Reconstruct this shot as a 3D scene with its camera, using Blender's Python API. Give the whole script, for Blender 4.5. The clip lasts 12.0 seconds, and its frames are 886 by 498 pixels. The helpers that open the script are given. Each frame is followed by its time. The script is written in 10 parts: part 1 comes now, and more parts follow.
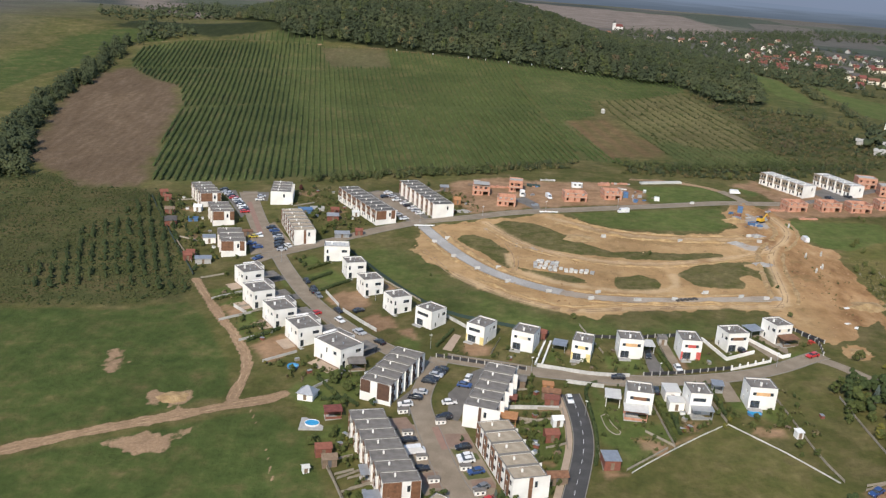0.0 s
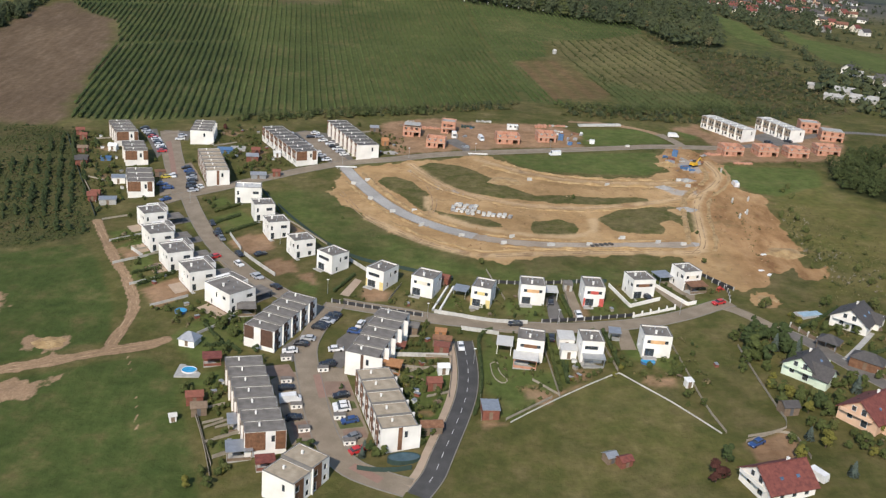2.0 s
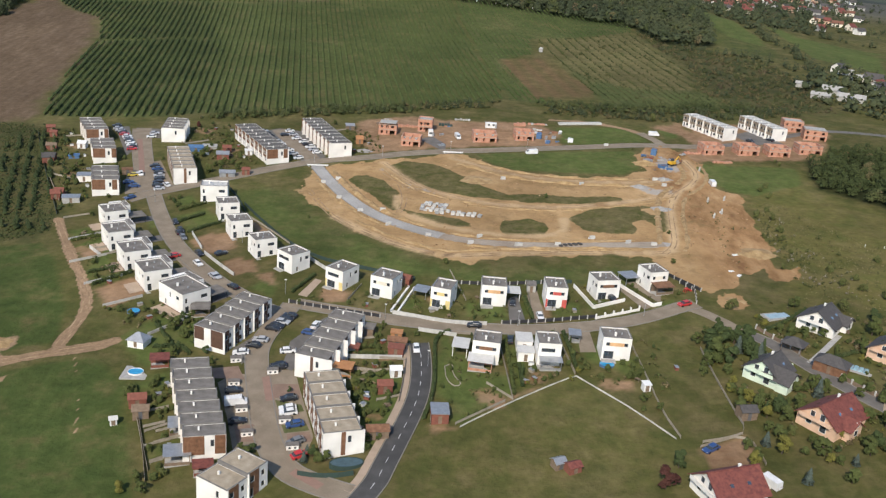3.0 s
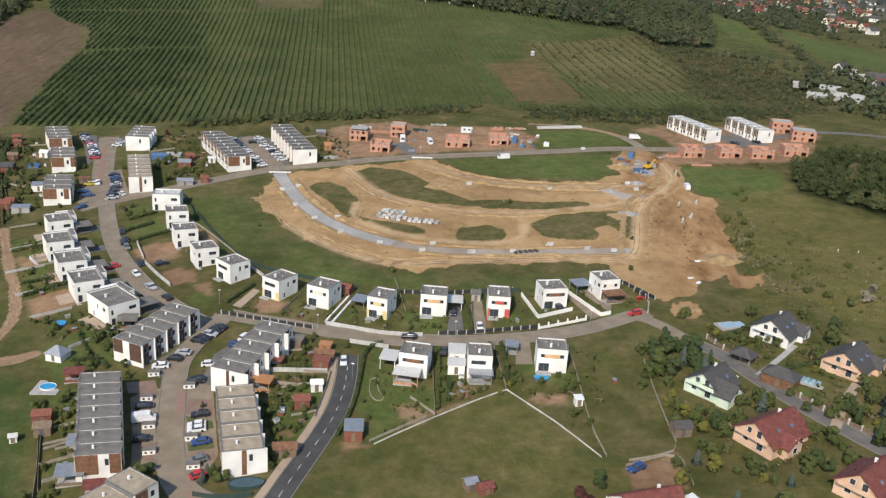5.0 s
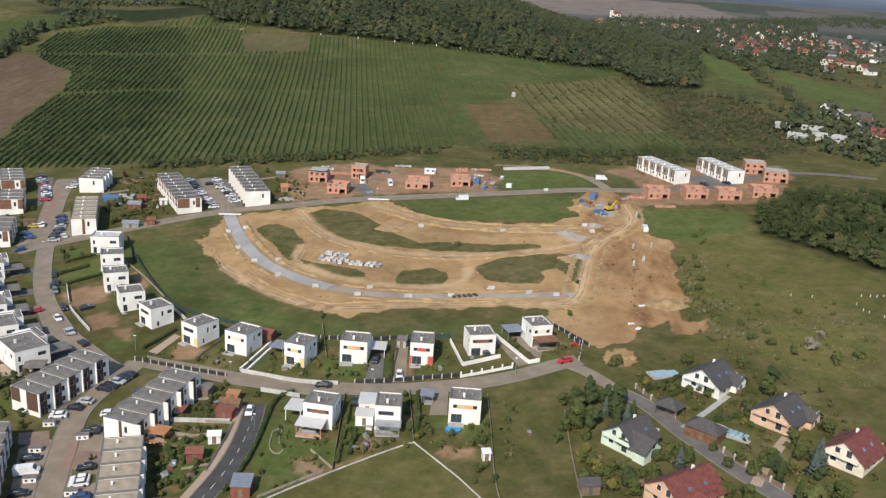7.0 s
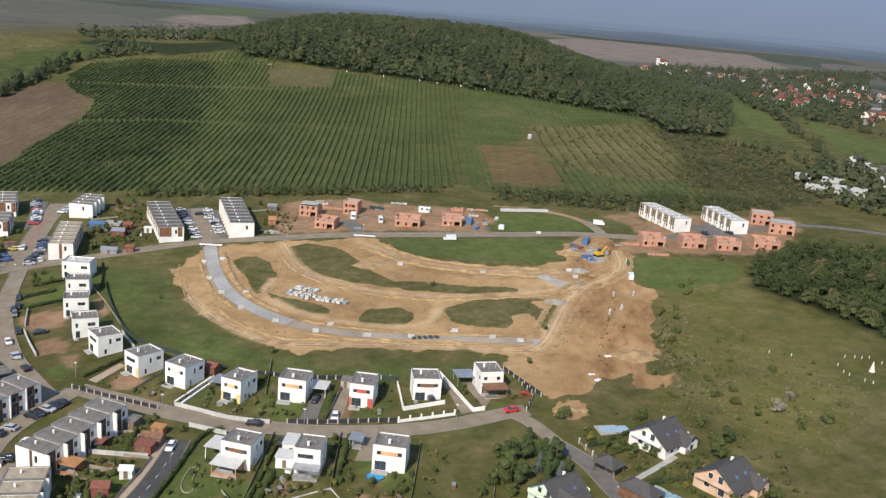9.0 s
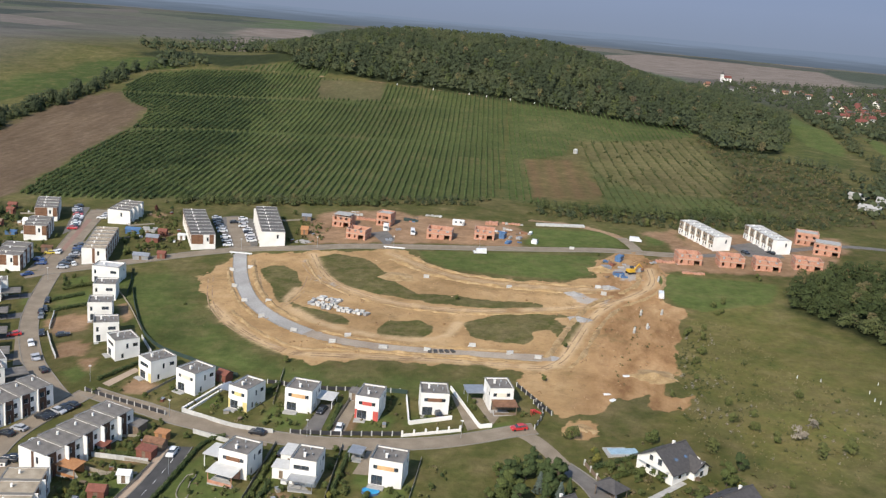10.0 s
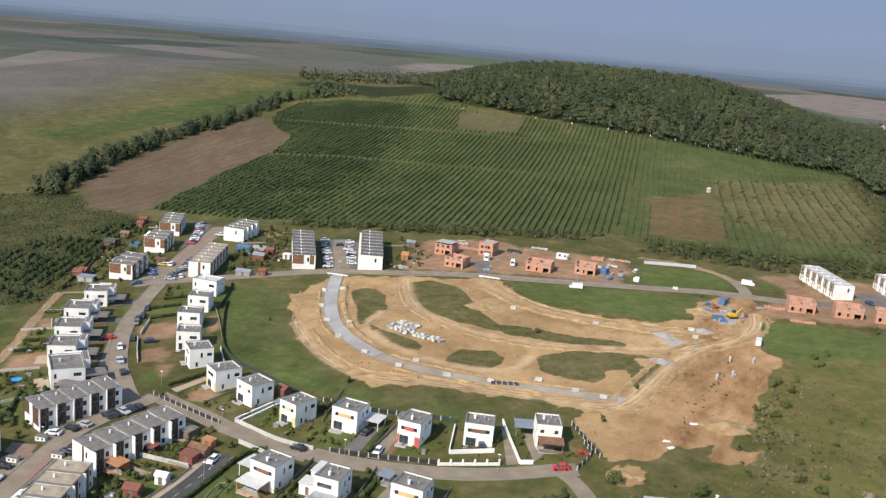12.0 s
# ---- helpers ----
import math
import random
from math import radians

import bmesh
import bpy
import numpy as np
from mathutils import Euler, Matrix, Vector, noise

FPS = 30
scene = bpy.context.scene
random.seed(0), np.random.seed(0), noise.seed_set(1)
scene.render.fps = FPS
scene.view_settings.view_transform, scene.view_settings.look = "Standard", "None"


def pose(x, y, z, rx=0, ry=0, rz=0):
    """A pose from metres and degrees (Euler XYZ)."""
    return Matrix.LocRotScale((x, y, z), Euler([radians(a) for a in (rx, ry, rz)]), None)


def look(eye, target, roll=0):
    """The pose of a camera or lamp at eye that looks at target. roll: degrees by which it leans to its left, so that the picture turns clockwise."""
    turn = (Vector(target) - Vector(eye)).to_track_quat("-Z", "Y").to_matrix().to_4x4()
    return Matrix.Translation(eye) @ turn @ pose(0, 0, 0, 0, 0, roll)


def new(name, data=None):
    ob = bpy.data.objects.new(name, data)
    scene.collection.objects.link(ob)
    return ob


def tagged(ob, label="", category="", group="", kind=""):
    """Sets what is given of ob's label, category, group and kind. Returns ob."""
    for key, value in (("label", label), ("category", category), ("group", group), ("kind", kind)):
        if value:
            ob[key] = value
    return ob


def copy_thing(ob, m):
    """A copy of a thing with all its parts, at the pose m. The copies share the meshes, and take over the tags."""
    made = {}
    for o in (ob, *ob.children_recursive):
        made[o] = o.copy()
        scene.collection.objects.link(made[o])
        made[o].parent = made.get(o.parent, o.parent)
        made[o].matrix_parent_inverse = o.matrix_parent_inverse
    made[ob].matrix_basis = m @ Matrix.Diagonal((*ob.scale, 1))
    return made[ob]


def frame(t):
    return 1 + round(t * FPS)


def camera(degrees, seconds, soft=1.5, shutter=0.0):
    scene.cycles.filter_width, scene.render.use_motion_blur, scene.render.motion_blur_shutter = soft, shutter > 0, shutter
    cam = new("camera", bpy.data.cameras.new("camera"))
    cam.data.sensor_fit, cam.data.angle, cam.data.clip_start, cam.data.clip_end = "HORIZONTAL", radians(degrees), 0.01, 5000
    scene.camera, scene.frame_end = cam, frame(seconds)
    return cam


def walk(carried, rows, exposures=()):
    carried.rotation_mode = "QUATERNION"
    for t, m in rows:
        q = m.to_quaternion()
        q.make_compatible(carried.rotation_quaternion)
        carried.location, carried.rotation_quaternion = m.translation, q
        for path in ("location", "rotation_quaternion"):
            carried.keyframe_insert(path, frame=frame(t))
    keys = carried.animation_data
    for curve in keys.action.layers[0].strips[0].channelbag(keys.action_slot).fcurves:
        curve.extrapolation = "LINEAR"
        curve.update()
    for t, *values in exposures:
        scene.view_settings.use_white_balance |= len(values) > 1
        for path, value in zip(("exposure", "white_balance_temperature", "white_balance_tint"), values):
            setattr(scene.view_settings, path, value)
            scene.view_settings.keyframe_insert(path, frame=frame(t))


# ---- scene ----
cam = camera(52.3, 12.0, 1.3)
METRES, EYE, TILT, LEAN, TURN = 170.0, 105.0, -17.0, -4.0, 0.0
ROWS = [
    (0.0, 0.0, 0.0, 0.0, 0.0, 0.0, -0.0),
    (0.5, 0.0378, 0.0134, -0.0014, 0.26, -0.61, -0.13),
    (1.0, 0.0783, 0.03, -0.0013, -0.36, -1.45, -0.27),
    (1.5, 0.1157, 0.0407, -0.0037, -1.04, -2.12, -0.04),
    (2.0, 0.1536, 0.0565, -0.0028, -1.03, -3.55, -0.4),
    (2.5, 0.1902, 0.0719, -0.0035, -0.95, -3.68, -0.3),
    (3.0, 0.23, 0.0873, -0.004, -0.81, -3.58, -0.51),
    (5.0, 0.3841, 0.1503, -0.0085, 1.03, -3.05, 0.04),
    (5.5, 0.4215, 0.1641, -0.0095, 1.42, -2.79, 0.41),
    (6.0, 0.4619, 0.1801, -0.0092, 1.78, -2.57, 0.24),
    (6.5, 0.5, 0.1954, -0.0075, 2.05, -1.62, 0.04),
    (7.0, 0.54, 0.2105, -0.0079, 2.26, -0.38, 0.06),
    (9.0, 0.6956, 0.2726, -0.008, 5.38, 2.19, -2.31),
    (9.5, 0.7326, 0.2871, -0.0061, 6.94, 2.37, -2.83),
    (10.0, 0.7706, 0.3031, -0.0056, 9.25, 2.89, -3.79),
    (10.5, 0.809, 0.3179, -0.0041, 12.5, 3.05, -4.73),
    (11.0, 0.852, 0.3346, -0.0012, 15.35, 3.52, -5.95),
    (11.5, 0.889, 0.3472, -0.0008, 17.68, 4.66, -6.78),
    (12.0, 0.931, 0.3628, -0.0006, 19.57, 4.11, -7.37),
]
walk(cam, [(t, pose(0, 0, EYE, TILT, LEAN, TURN) @ pose(METRES * x, METRES * y, METRES * z, 90 + pitch, roll, yaw)) for t, x, y, z, yaw, pitch, roll in ROWS],
     [(0.0, 0.09), (1.5, 0.02), (6.5, 0.05), (9.0, 0.15), (12.0, 0.3)])

# ---- sky, sun, exposure ----
world = bpy.data.worlds.new("sky")
scene.world = world
world.use_nodes = True
wn, wl = world.node_tree.nodes, world.node_tree.links
wn.clear()
sky = wn.new("ShaderNodeTexSky")
sky.sky_type = "NISHITA"
sky.sun_disc = False
SUN_HEIGHT, SUN_SIDE = radians(40), radians(199)
sky.sun_elevation, sky.sun_rotation = SUN_HEIGHT, SUN_SIDE
sky.air_density, sky.dust_density, sky.ozone_density = 1.2, 0.6, 3.0
back = wn.new("ShaderNodeBackground")
back.inputs["Strength"].default_value = 0.15
wout = wn.new("ShaderNodeOutputWorld")
wl.new(sky.outputs["Color"], back.inputs["Color"])
wl.new(back.outputs["Background"], wout.inputs["Surface"])
sun = new("sun", bpy.data.lights.new("sun", "SUN"))
sun.data.energy, sun.data.angle, sun.data.color = 4.2, radians(0.6), (1.0, 0.90, 0.78)
to_sun = Vector((math.sin(SUN_SIDE) * math.cos(SUN_HEIGHT), math.cos(SUN_SIDE) * math.cos(SUN_HEIGHT), math.sin(SUN_HEIGHT)))
sun.matrix_world = look((0, 0, 400), Vector((0, 0, 400)) - to_sun)


# ---- materials ----
def mat(name, colors, rough=0.8, metal=0.0, scale=1.0, detail=None, bump=0.0, island=0.0, objrand=0.0, coords="Object"):
    """A noise-varied surface: colors is one to three base colours; scale in cycles per metre; island and objrand vary the value by piece."""
    m = bpy.data.materials.new(name)
    m.use_nodes = True
    n, l = m.node_tree.nodes, m.node_tree.links
    b = n["Principled BSDF"]
    b.inputs["Roughness"].default_value, b.inputs["Metallic"].default_value = rough, metal
    tc = n.new("ShaderNodeTexCoord")
    big = n.new("ShaderNodeTexNoise")
    big.inputs["Scale"].default_value, big.inputs["Detail"].default_value = scale, 6
    l.new(tc.outputs[coords], big.inputs["Vector"])
    ramp = n.new("ShaderNodeValToRGB")
    e = ramp.color_ramp.elements
    cols = [c if len(c) == 4 else (*c, 1) for c in colors]
    if len(cols) == 1:
        c = cols[0]
        cols = [tuple(v * 0.86 for v in c[:3]) + (1,), tuple(min(1, v * 1.08) for v in c[:3]) + (1,)]
    e[0].position, e[1].position = 0.33, 0.67
    e[0].color, e[1].color = cols[0], cols[-1]
    if len(cols) == 3:
        x = e.new(0.5)
        x.color = cols[1]
    l.new(big.outputs["Fac"], ramp.inputs["Fac"])
    out = ramp.outputs["Color"]
    fine = n.new("ShaderNodeTexNoise")
    fine.inputs["Scale"].default_value, fine.inputs["Detail"].default_value = detail or scale * 9, 4
    l.new(tc.outputs[coords], fine.inputs["Vector"])
    hsv = n.new("ShaderNodeHueSaturation")
    rng = n.new("ShaderNodeMapRange")
    rng.inputs["From Min"].default_value, rng.inputs["From Max"].default_value = 0.3, 0.7
    rng.inputs["To Min"].default_value, rng.inputs["To Max"].default_value = 0.86, 1.14
    l.new(fine.outputs["Fac"], rng.inputs["Value"])
    val = rng.outputs["Result"]
    for amount, node, key in ((island, "ShaderNodeNewGeometry", "Random Per Island"), (objrand, "ShaderNodeObjectInfo", "Random")):
        if amount:
            src = n.new(node)
            r2 = n.new("ShaderNodeMapRange")
            r2.inputs["To Min"].default_value, r2.inputs["To Max"].default_value = 1 - amount, 1 + amount
            l.new(src.outputs[key], r2.inputs["Value"])
            mul = n.new("ShaderNodeMath")
            mul.operation = "MULTIPLY"
            l.new(val, mul.inputs[0])
            l.new(r2.outputs["Result"], mul.inputs[1])
            val = mul.outputs["Value"]
    l.new(val, hsv.inputs["Value"])
    l.new(out, hsv.inputs["Color"])
    l.new(hsv.outputs["Color"], b.inputs["Base Color"])
    if bump:
        bp = n.new("ShaderNodeBump")
        bp.inputs["Strength"].default_value, bp.inputs["Distance"].default_value = bump, 0.05
        l.new(fine.outputs["Fac"], bp.inputs["Height"])
        l.new(bp.outputs["Normal"], b.inputs["Normal"])
    return m


PLASTER = mat("white_plaster", [(0.74, 0.715, 0.665), (0.81, 0.785, 0.735)], 0.85, scale=0.25, detail=0.12)
CREAM = mat("cream_plaster", [(0.68, 0.62, 0.50), (0.76, 0.70, 0.58)], 0.85, scale=0.25, detail=0.3)
YELLOW = mat("yellow_plaster", [(0.70, 0.57, 0.25)], 0.85)
ORANGE = mat("orange_plaster", [(0.66, 0.40, 0.20)], 0.85)
PEACH = mat("peach_plaster", [(0.60, 0.40, 0.27), (0.68, 0.47, 0.33)], 0.85, scale=0.2, detail=0.3)
MINT = mat("mint_plaster", [(0.60, 0.70, 0.55), (0.66, 0.76, 0.62)], 0.85, scale=0.2, detail=0.3)
REDPAINT = mat("red_plaster", [(0.55, 0.10, 0.08)], 0.8)
MEMBRANE = mat("grey_roof_membrane", [(0.128, 0.116, 0.101), (0.175, 0.158, 0.138), (0.213, 0.194, 0.170)], 0.85, scale=0.45, detail=5)
DARKROOF = mat("dark_roof_membrane", [(0.085, 0.080, 0.074), (0.115, 0.108, 0.10), (0.145, 0.136, 0.125)], 0.85, scale=0.45, detail=5)
GRAVELROOF = mat("pale_gravel_roof", [(0.28, 0.23, 0.162), (0.35, 0.288, 0.205), (0.41, 0.342, 0.25)], 0.95, scale=0.6, detail=8)
CAP = mat("grey_roof_edging", [(0.15, 0.142, 0.13), (0.19, 0.18, 0.166)], 0.8, scale=0.5)
TIN = mat("zinc_flashing", [(0.42, 0.43, 0.44)], 0.45, 0.6)
CLADDING = mat("brown_cladding", [(0.125, 0.060, 0.030), (0.175, 0.085, 0.044), (0.23, 0.115, 0.062)], 0.7, scale=1.2, detail=9)
TANBOARD = mat("tan_insulation_board", [(0.20, 0.155, 0.11), (0.28, 0.22, 0.16)], 0.9, scale=0.8)
DARKCLAD = mat("dark_brown_cladding", [(0.075, 0.040, 0.026), (0.115, 0.060, 0.038)], 0.7, scale=1.2, detail=9)
BRICK = mat("raw_hollow_brick", [(0.40, 0.185, 0.115), (0.46, 0.23, 0.15), (0.50, 0.28, 0.195)], 0.9, scale=1.0, detail=6)
RINGBEAM = mat("brick_faced_beam", [(0.36, 0.27, 0.21), (0.44, 0.35, 0.28)], 0.9, scale=0.7, detail=6)
CONCRETE = mat("concrete", [(0.32, 0.31, 0.29), (0.42, 0.41, 0.38)], 0.9, scale=0.7, detail=6)
PALECON = mat("pale_concrete_block", [(0.42, 0.41, 0.38), (0.52, 0.51, 0.48)], 0.9, scale=0.8, objrand=0.15)
PAVING = mat("beige_block_paving", [(0.195, 0.155, 0.109), (0.225, 0.181, 0.129), (0.26, 0.213, 0.154)], 0.92, scale=0.25, detail=5)
ASPHALT = mat("asphalt", [(0.048, 0.046, 0.044), (0.058, 0.056, 0.053), (0.076, 0.073, 0.069)], 0.85, scale=0.3, detail=6)
OLDASPH = mat("worn_grey_asphalt", [(0.115, 0.105, 0.095), (0.16, 0.148, 0.132)], 0.9, scale=0.3, detail=6)
REDPAVE = mat("red_block_paving", [(0.235, 0.145, 0.11), (0.27, 0.165, 0.125)], 0.9, scale=0.6, detail=6)
SANDPAVE = mat("sand_footpath", [(0.33, 0.25, 0.18), (0.39, 0.30, 0.22)], 0.95, scale=0.5, detail=5)
MARKING = mat("road_paint", [(0.7, 0.7, 0.68)], 0.7)
KERB = mat("kerb_stone", [(0.19, 0.175, 0.15), (0.235, 0.215, 0.185)], 0.9, scale=0.8)
SLATE = mat("dark_roof_tiles", [(0.058, 0.053, 0.050), (0.088, 0.080, 0.075)], 0.7, scale=1.5, detail=8)
TILERED = mat("red_roof_tiles", [(0.115, 0.034, 0.027), (0.165, 0.048, 0.037), (0.205, 0.066, 0.046)], 0.8, scale=1.2, detail=8)
TILEORANGE = mat("orange_roof_tiles", [(0.20, 0.085, 0.053), (0.26, 0.12, 0.078)], 0.85, scale=1.0, objrand=0.3)
FRAME = mat("window_frame", [(0.10, 0.10, 0.105)], 0.5)
WFRAME = mat("white_window_frame", [(0.72, 0.72, 0.7)], 0.5)
WOODRED = mat("red_brown_shed_boards", [(0.16, 0.058, 0.038), (0.23, 0.08, 0.052)], 0.8, scale=1.5)
WOODORANGE = mat("orange_stained_boards", [(0.34, 0.16, 0.065), (0.42, 0.205, 0.09)], 0.75, scale=1.5)
WOODOLD = mat("weathered_boards", [(0.15, 0.105, 0.07), (0.22, 0.16, 0.11)], 0.9, scale=1.5)
DARKMETAL = mat("dark_metal", [(0.05, 0.05, 0.055)], 0.5, 0.3)
PALEROOF = mat("pale_sheet_roof", [(0.50, 0.49, 0.46), (0.58, 0.57, 0.54)], 0.6, scale=0.8)
BLUETARP = mat("blue_tarpaulin", [(0.055, 0.12, 0.24), (0.085, 0.17, 0.31)], 0.5, scale=1)
POOLWATER = mat("pool_water", [(0.03, 0.26, 0.50), (0.06, 0.36, 0.60)], 0.08, scale=0.6)
TEALFENCE = mat("green_screen_fence", [(0.03, 0.055, 0.045)], 0.8)
BARK = mat("bark", [(0.06, 0.045, 0.03), (0.10, 0.075, 0.05)], 0.95, scale=2)
DEADWOOD = mat("bare_twigs", [(0.20, 0.17, 0.13), (0.30, 0.26, 0.20)], 0.95, scale=2, island=0.25)
WHITESTUFF = mat("white_sheet_metal", [(0.68, 0.68, 0.66), (0.76, 0.76, 0.74)], 0.5)
YELLOWMETAL = mat("yellow_machine_paint", [(0.62, 0.36, 0.03)], 0.45)
RUST = mat("rusty_steel", [(0.18, 0.09, 0.05), (0.26, 0.13, 0.07)], 0.8)


def leaf(name, cols, scale=0.6, island=0.25):
    m = mat(name, cols, 0.85, scale=scale, island=island, coords="Object")
    b = m.node_tree.nodes["Principled BSDF"]
    b.inputs["Specular IOR Level"].default_value = 0.15
    return m


LEAF = leaf("leaves_green", [(0.046, 0.060, 0.018), (0.068, 0.083, 0.026), (0.102, 0.110, 0.040)])
LEAFDARK = leaf("leaves_dark", [(0.032, 0.048, 0.018), (0.048, 0.067, 0.025), (0.070, 0.087, 0.034)])
LEAFYELLOW = leaf("leaves_yellow", [(0.10, 0.098, 0.024), (0.16, 0.148, 0.034)])
LEAFOLIVE = leaf("leaves_olive", [(0.06, 0.075, 0.022), (0.095, 0.105, 0.035), (0.12, 0.10, 0.045)])
LEAFRED = leaf("leaves_red", [(0.05, 0.022, 0.018), (0.08, 0.032, 0.024)])
LEAFBLUE = leaf("leaves_blue_spruce", [(0.065, 0.085, 0.07), (0.095, 0.12, 0.10)])
STRAW = leaf("dry_straw_grass", [(0.13, 0.115, 0.05), (0.18, 0.15, 0.07), (0.22, 0.185, 0.10)], 0.3, 0.2)
NURSERYLEAF = leaf("young_conifer_needles", [(0.026, 0.038, 0.015), (0.034, 0.047, 0.018), (0.046, 0.058, 0.023)], 0.05, 0.12)
WOODLEAF = leaf("wood_canopy", [(0.040, 0.054, 0.019), (0.058, 0.073, 0.026), (0.088, 0.096, 0.038)], 0.05, 0.16)
HILLLEAF = leaf("hill_canopy", [(0.041, 0.053, 0.027), (0.053, 0.066, 0.033), (0.070, 0.080, 0.038)], 0.02, 0.13)
AUTUMN = leaf("turning_canopy", [(0.11, 0.085, 0.042), (0.125, 0.112, 0.05), (0.095, 0.072, 0.048)], 0.05, 0.25)
VINELEAF = leaf("vine_leaves", [(0.050, 0.070, 0.023), (0.062, 0.084, 0.028), (0.076, 0.098, 0.033)], 0.02, 0.2)
VINEDARK = leaf("dark_vine_leaves", [(0.032, 0.048, 0.018), (0.042, 0.060, 0.022), (0.055, 0.074, 0.026)], 0.02, 0.2)
SCRUBLEAF = leaf("scrub_leaves", [(0.048, 0.061, 0.021), (0.066, 0.076, 0.027), (0.088, 0.088, 0.036)], 0.05, 0.16)
WEEDLEAF = leaf("weed_leaves", [(0.036, 0.048, 0.015), (0.050, 0.060, 0.020), (0.064, 0.068, 0.026)], 0.05, 0.12)
WEEDBROWN = leaf("brown_weed_leaves", [(0.058, 0.054, 0.022), (0.072, 0.064, 0.028), (0.088, 0.074, 0.034)], 0.05, 0.12)
VINEPALE = leaf("pale_vine_leaves", [(0.05, 0.08, 0.022), (0.07, 0.10, 0.03), (0.10, 0.11, 0.045)], 0.02)

GLASS = bpy.data.materials.new("window_glass")
GLASS.use_nodes = True
_b = GLASS.node_tree.nodes["Principled BSDF"]
_b.inputs["Base Color"].default_value = (0.10, 0.12, 0.14, 1)
_b.inputs["Roughness"].default_value = 0.06
_b.inputs["Transmission Weight"].default_value = 0.55


# ---- geometry helpers ----
class Geo:
    """Vertices and faces of one mesh."""

    def __init__(self):
        self.v, self.f = [], []

    def quad(self, *pts):
        k = len(self.v)
        self.v += [tuple(p) for p in pts]
        self.f.append(tuple(range(k, k + len(pts))))
        return self

    def box(self, x0, y0, z0, x1, y1, z1, m=None):
        k = len(self.v)
        pts = [(x, y, z) for z in (z0, z1) for x, y in ((x0, y0), (x1, y0), (x1, y1), (x0, y1))]
        if m is not None:
            pts = [tuple(m @ Vector(p)) for p in pts]
        self.v += pts
        self.f += [tuple(k + i for i in q) for q in ((3, 2, 1, 0), (4, 5, 6, 7), (0, 1, 5, 4), (1, 2, 6, 5), (2, 3, 7, 6), (3, 0, 4, 7))]
        return self

    def bevel_box(self, x0, y0, z0, x1, y1, z1, b):
        """A box whose upper edges are chamfered by b."""
        k = len(self.v)
        for z, i in ((z0, 0), (z1 - b, 0), (z1, b)):
            self.v += [(x0 + i, y0 + i, z), (x1 - i, y0 + i, z), (x1 - i, y1 - i, z), (x0 + i, y1 - i, z)]
        self.f.append((k + 3, k + 2, k + 1, k))
        for s in (0, 4):
            for i in range(4):
                j = (i + 1) % 4
                self.f.append((k + s + i, k + s + j, k + s + 4 + j, k + s + 4 + i))
        self.f.append((k + 8, k + 9, k + 10, k + 11))
        return self

    def tube(self, a, b, r0, r1, n=8):
        a, b = Vector(a), Vector(b)
        q = (b - a).to_track_quat("Z", "Y")
        k = len(self.v)
        for p, r in ((a, r0), (b, r1)):
            self.v += [tuple(p + q @ Vector((r * math.cos(i * math.tau / n), r * math.sin(i * math.tau / n), 0))) for i in range(n)]
        for i in range(n):
            j = (i + 1) % n
            self.f.append((k + i, k + j, k + n + j, k + n + i))
        self.f += [tuple(k + n + i for i in range(n)), tuple(k + i for i in reversed(range(n)))]
        return self

    def wall(self, m, length, z0, z1, thick, holes=()):
        """A wall along local x, its outer face at y = 0 looking to -y, with openings (x0, x1, z0, z1) cut through it."""
        xs = sorted({0, length, *[h[0] for h in holes], *[h[1] for h in holes]})
        zs = sorted({z0, z1, *[h[2] for h in holes], *[h[3] for h in holes]})

        def q(*pts):
            self.quad(*[m @ Vector(p) for p in pts])

        for a, b in zip(xs, xs[1:]):
            for c, d in zip(zs, zs[1:]):
                if any(h[0] <= a and b <= h[1] and h[2] <= c and d <= h[3] for h in holes):
                    continue
                q((a, 0, c), (b, 0, c), (b, 0, d), (a, 0, d))
                q((b, thick, c), (a, thick, c), (a, thick, d), (b, thick, d))
        q((0, 0, z1), (length, 0, z1), (length, thick, z1), (0, thick, z1))
        for a, b, c, d in holes:
            q((a, 0, c), (a, thick, c), (b, thick, c), (b, 0, c))
            q((a, 0, d), (b, 0, d), (b, thick, d), (a, thick, d))
            q((a, 0, c), (a, 0, d), (a, thick, d), (a, thick, c))
            q((b, 0, c), (b, thick, c), (b, thick, d), (b, 0, d))
        return self

    def mesh(self, name, material):
        me = bpy.data.meshes.new(name)
        me.from_pydata(self.v, [], self.f)
        if material:
            me.materials.append(material)
        return me


def part(name, geo, material, parent, label="", m=None):
    """Links geo (a Geo or a ready mesh) as one object under a thing or a part."""
    me = geo if isinstance(geo, bpy.types.Mesh) else geo.mesh(name, material)
    ob = new(name, me)
    ob.parent = parent
    if m is not None:
        ob.matrix_basis = m
    if label:
        tagged(ob, label)
    return ob


def thing(name, label, category, m, group=""):
    ob = new(name)
    ob.empty_display_size = 0.2
    ob.matrix_basis = m
    return tagged(ob, label, category, group)


def solid(name, geo, material, label, category, m=None, group="", kind=""):
    ob = new(name, geo if isinstance(geo, bpy.types.Mesh) else geo.mesh(name, material))
    if m is not None:
        ob.matrix_basis = m
    return tagged(ob, label, category, group, kind)


# ---- lie of the land ----
LAND = (-31.9812, 9.6277, 12.8667, 0.3976, -1.6929, -1.8585, 0.0615, -0.0557, 0.1495)


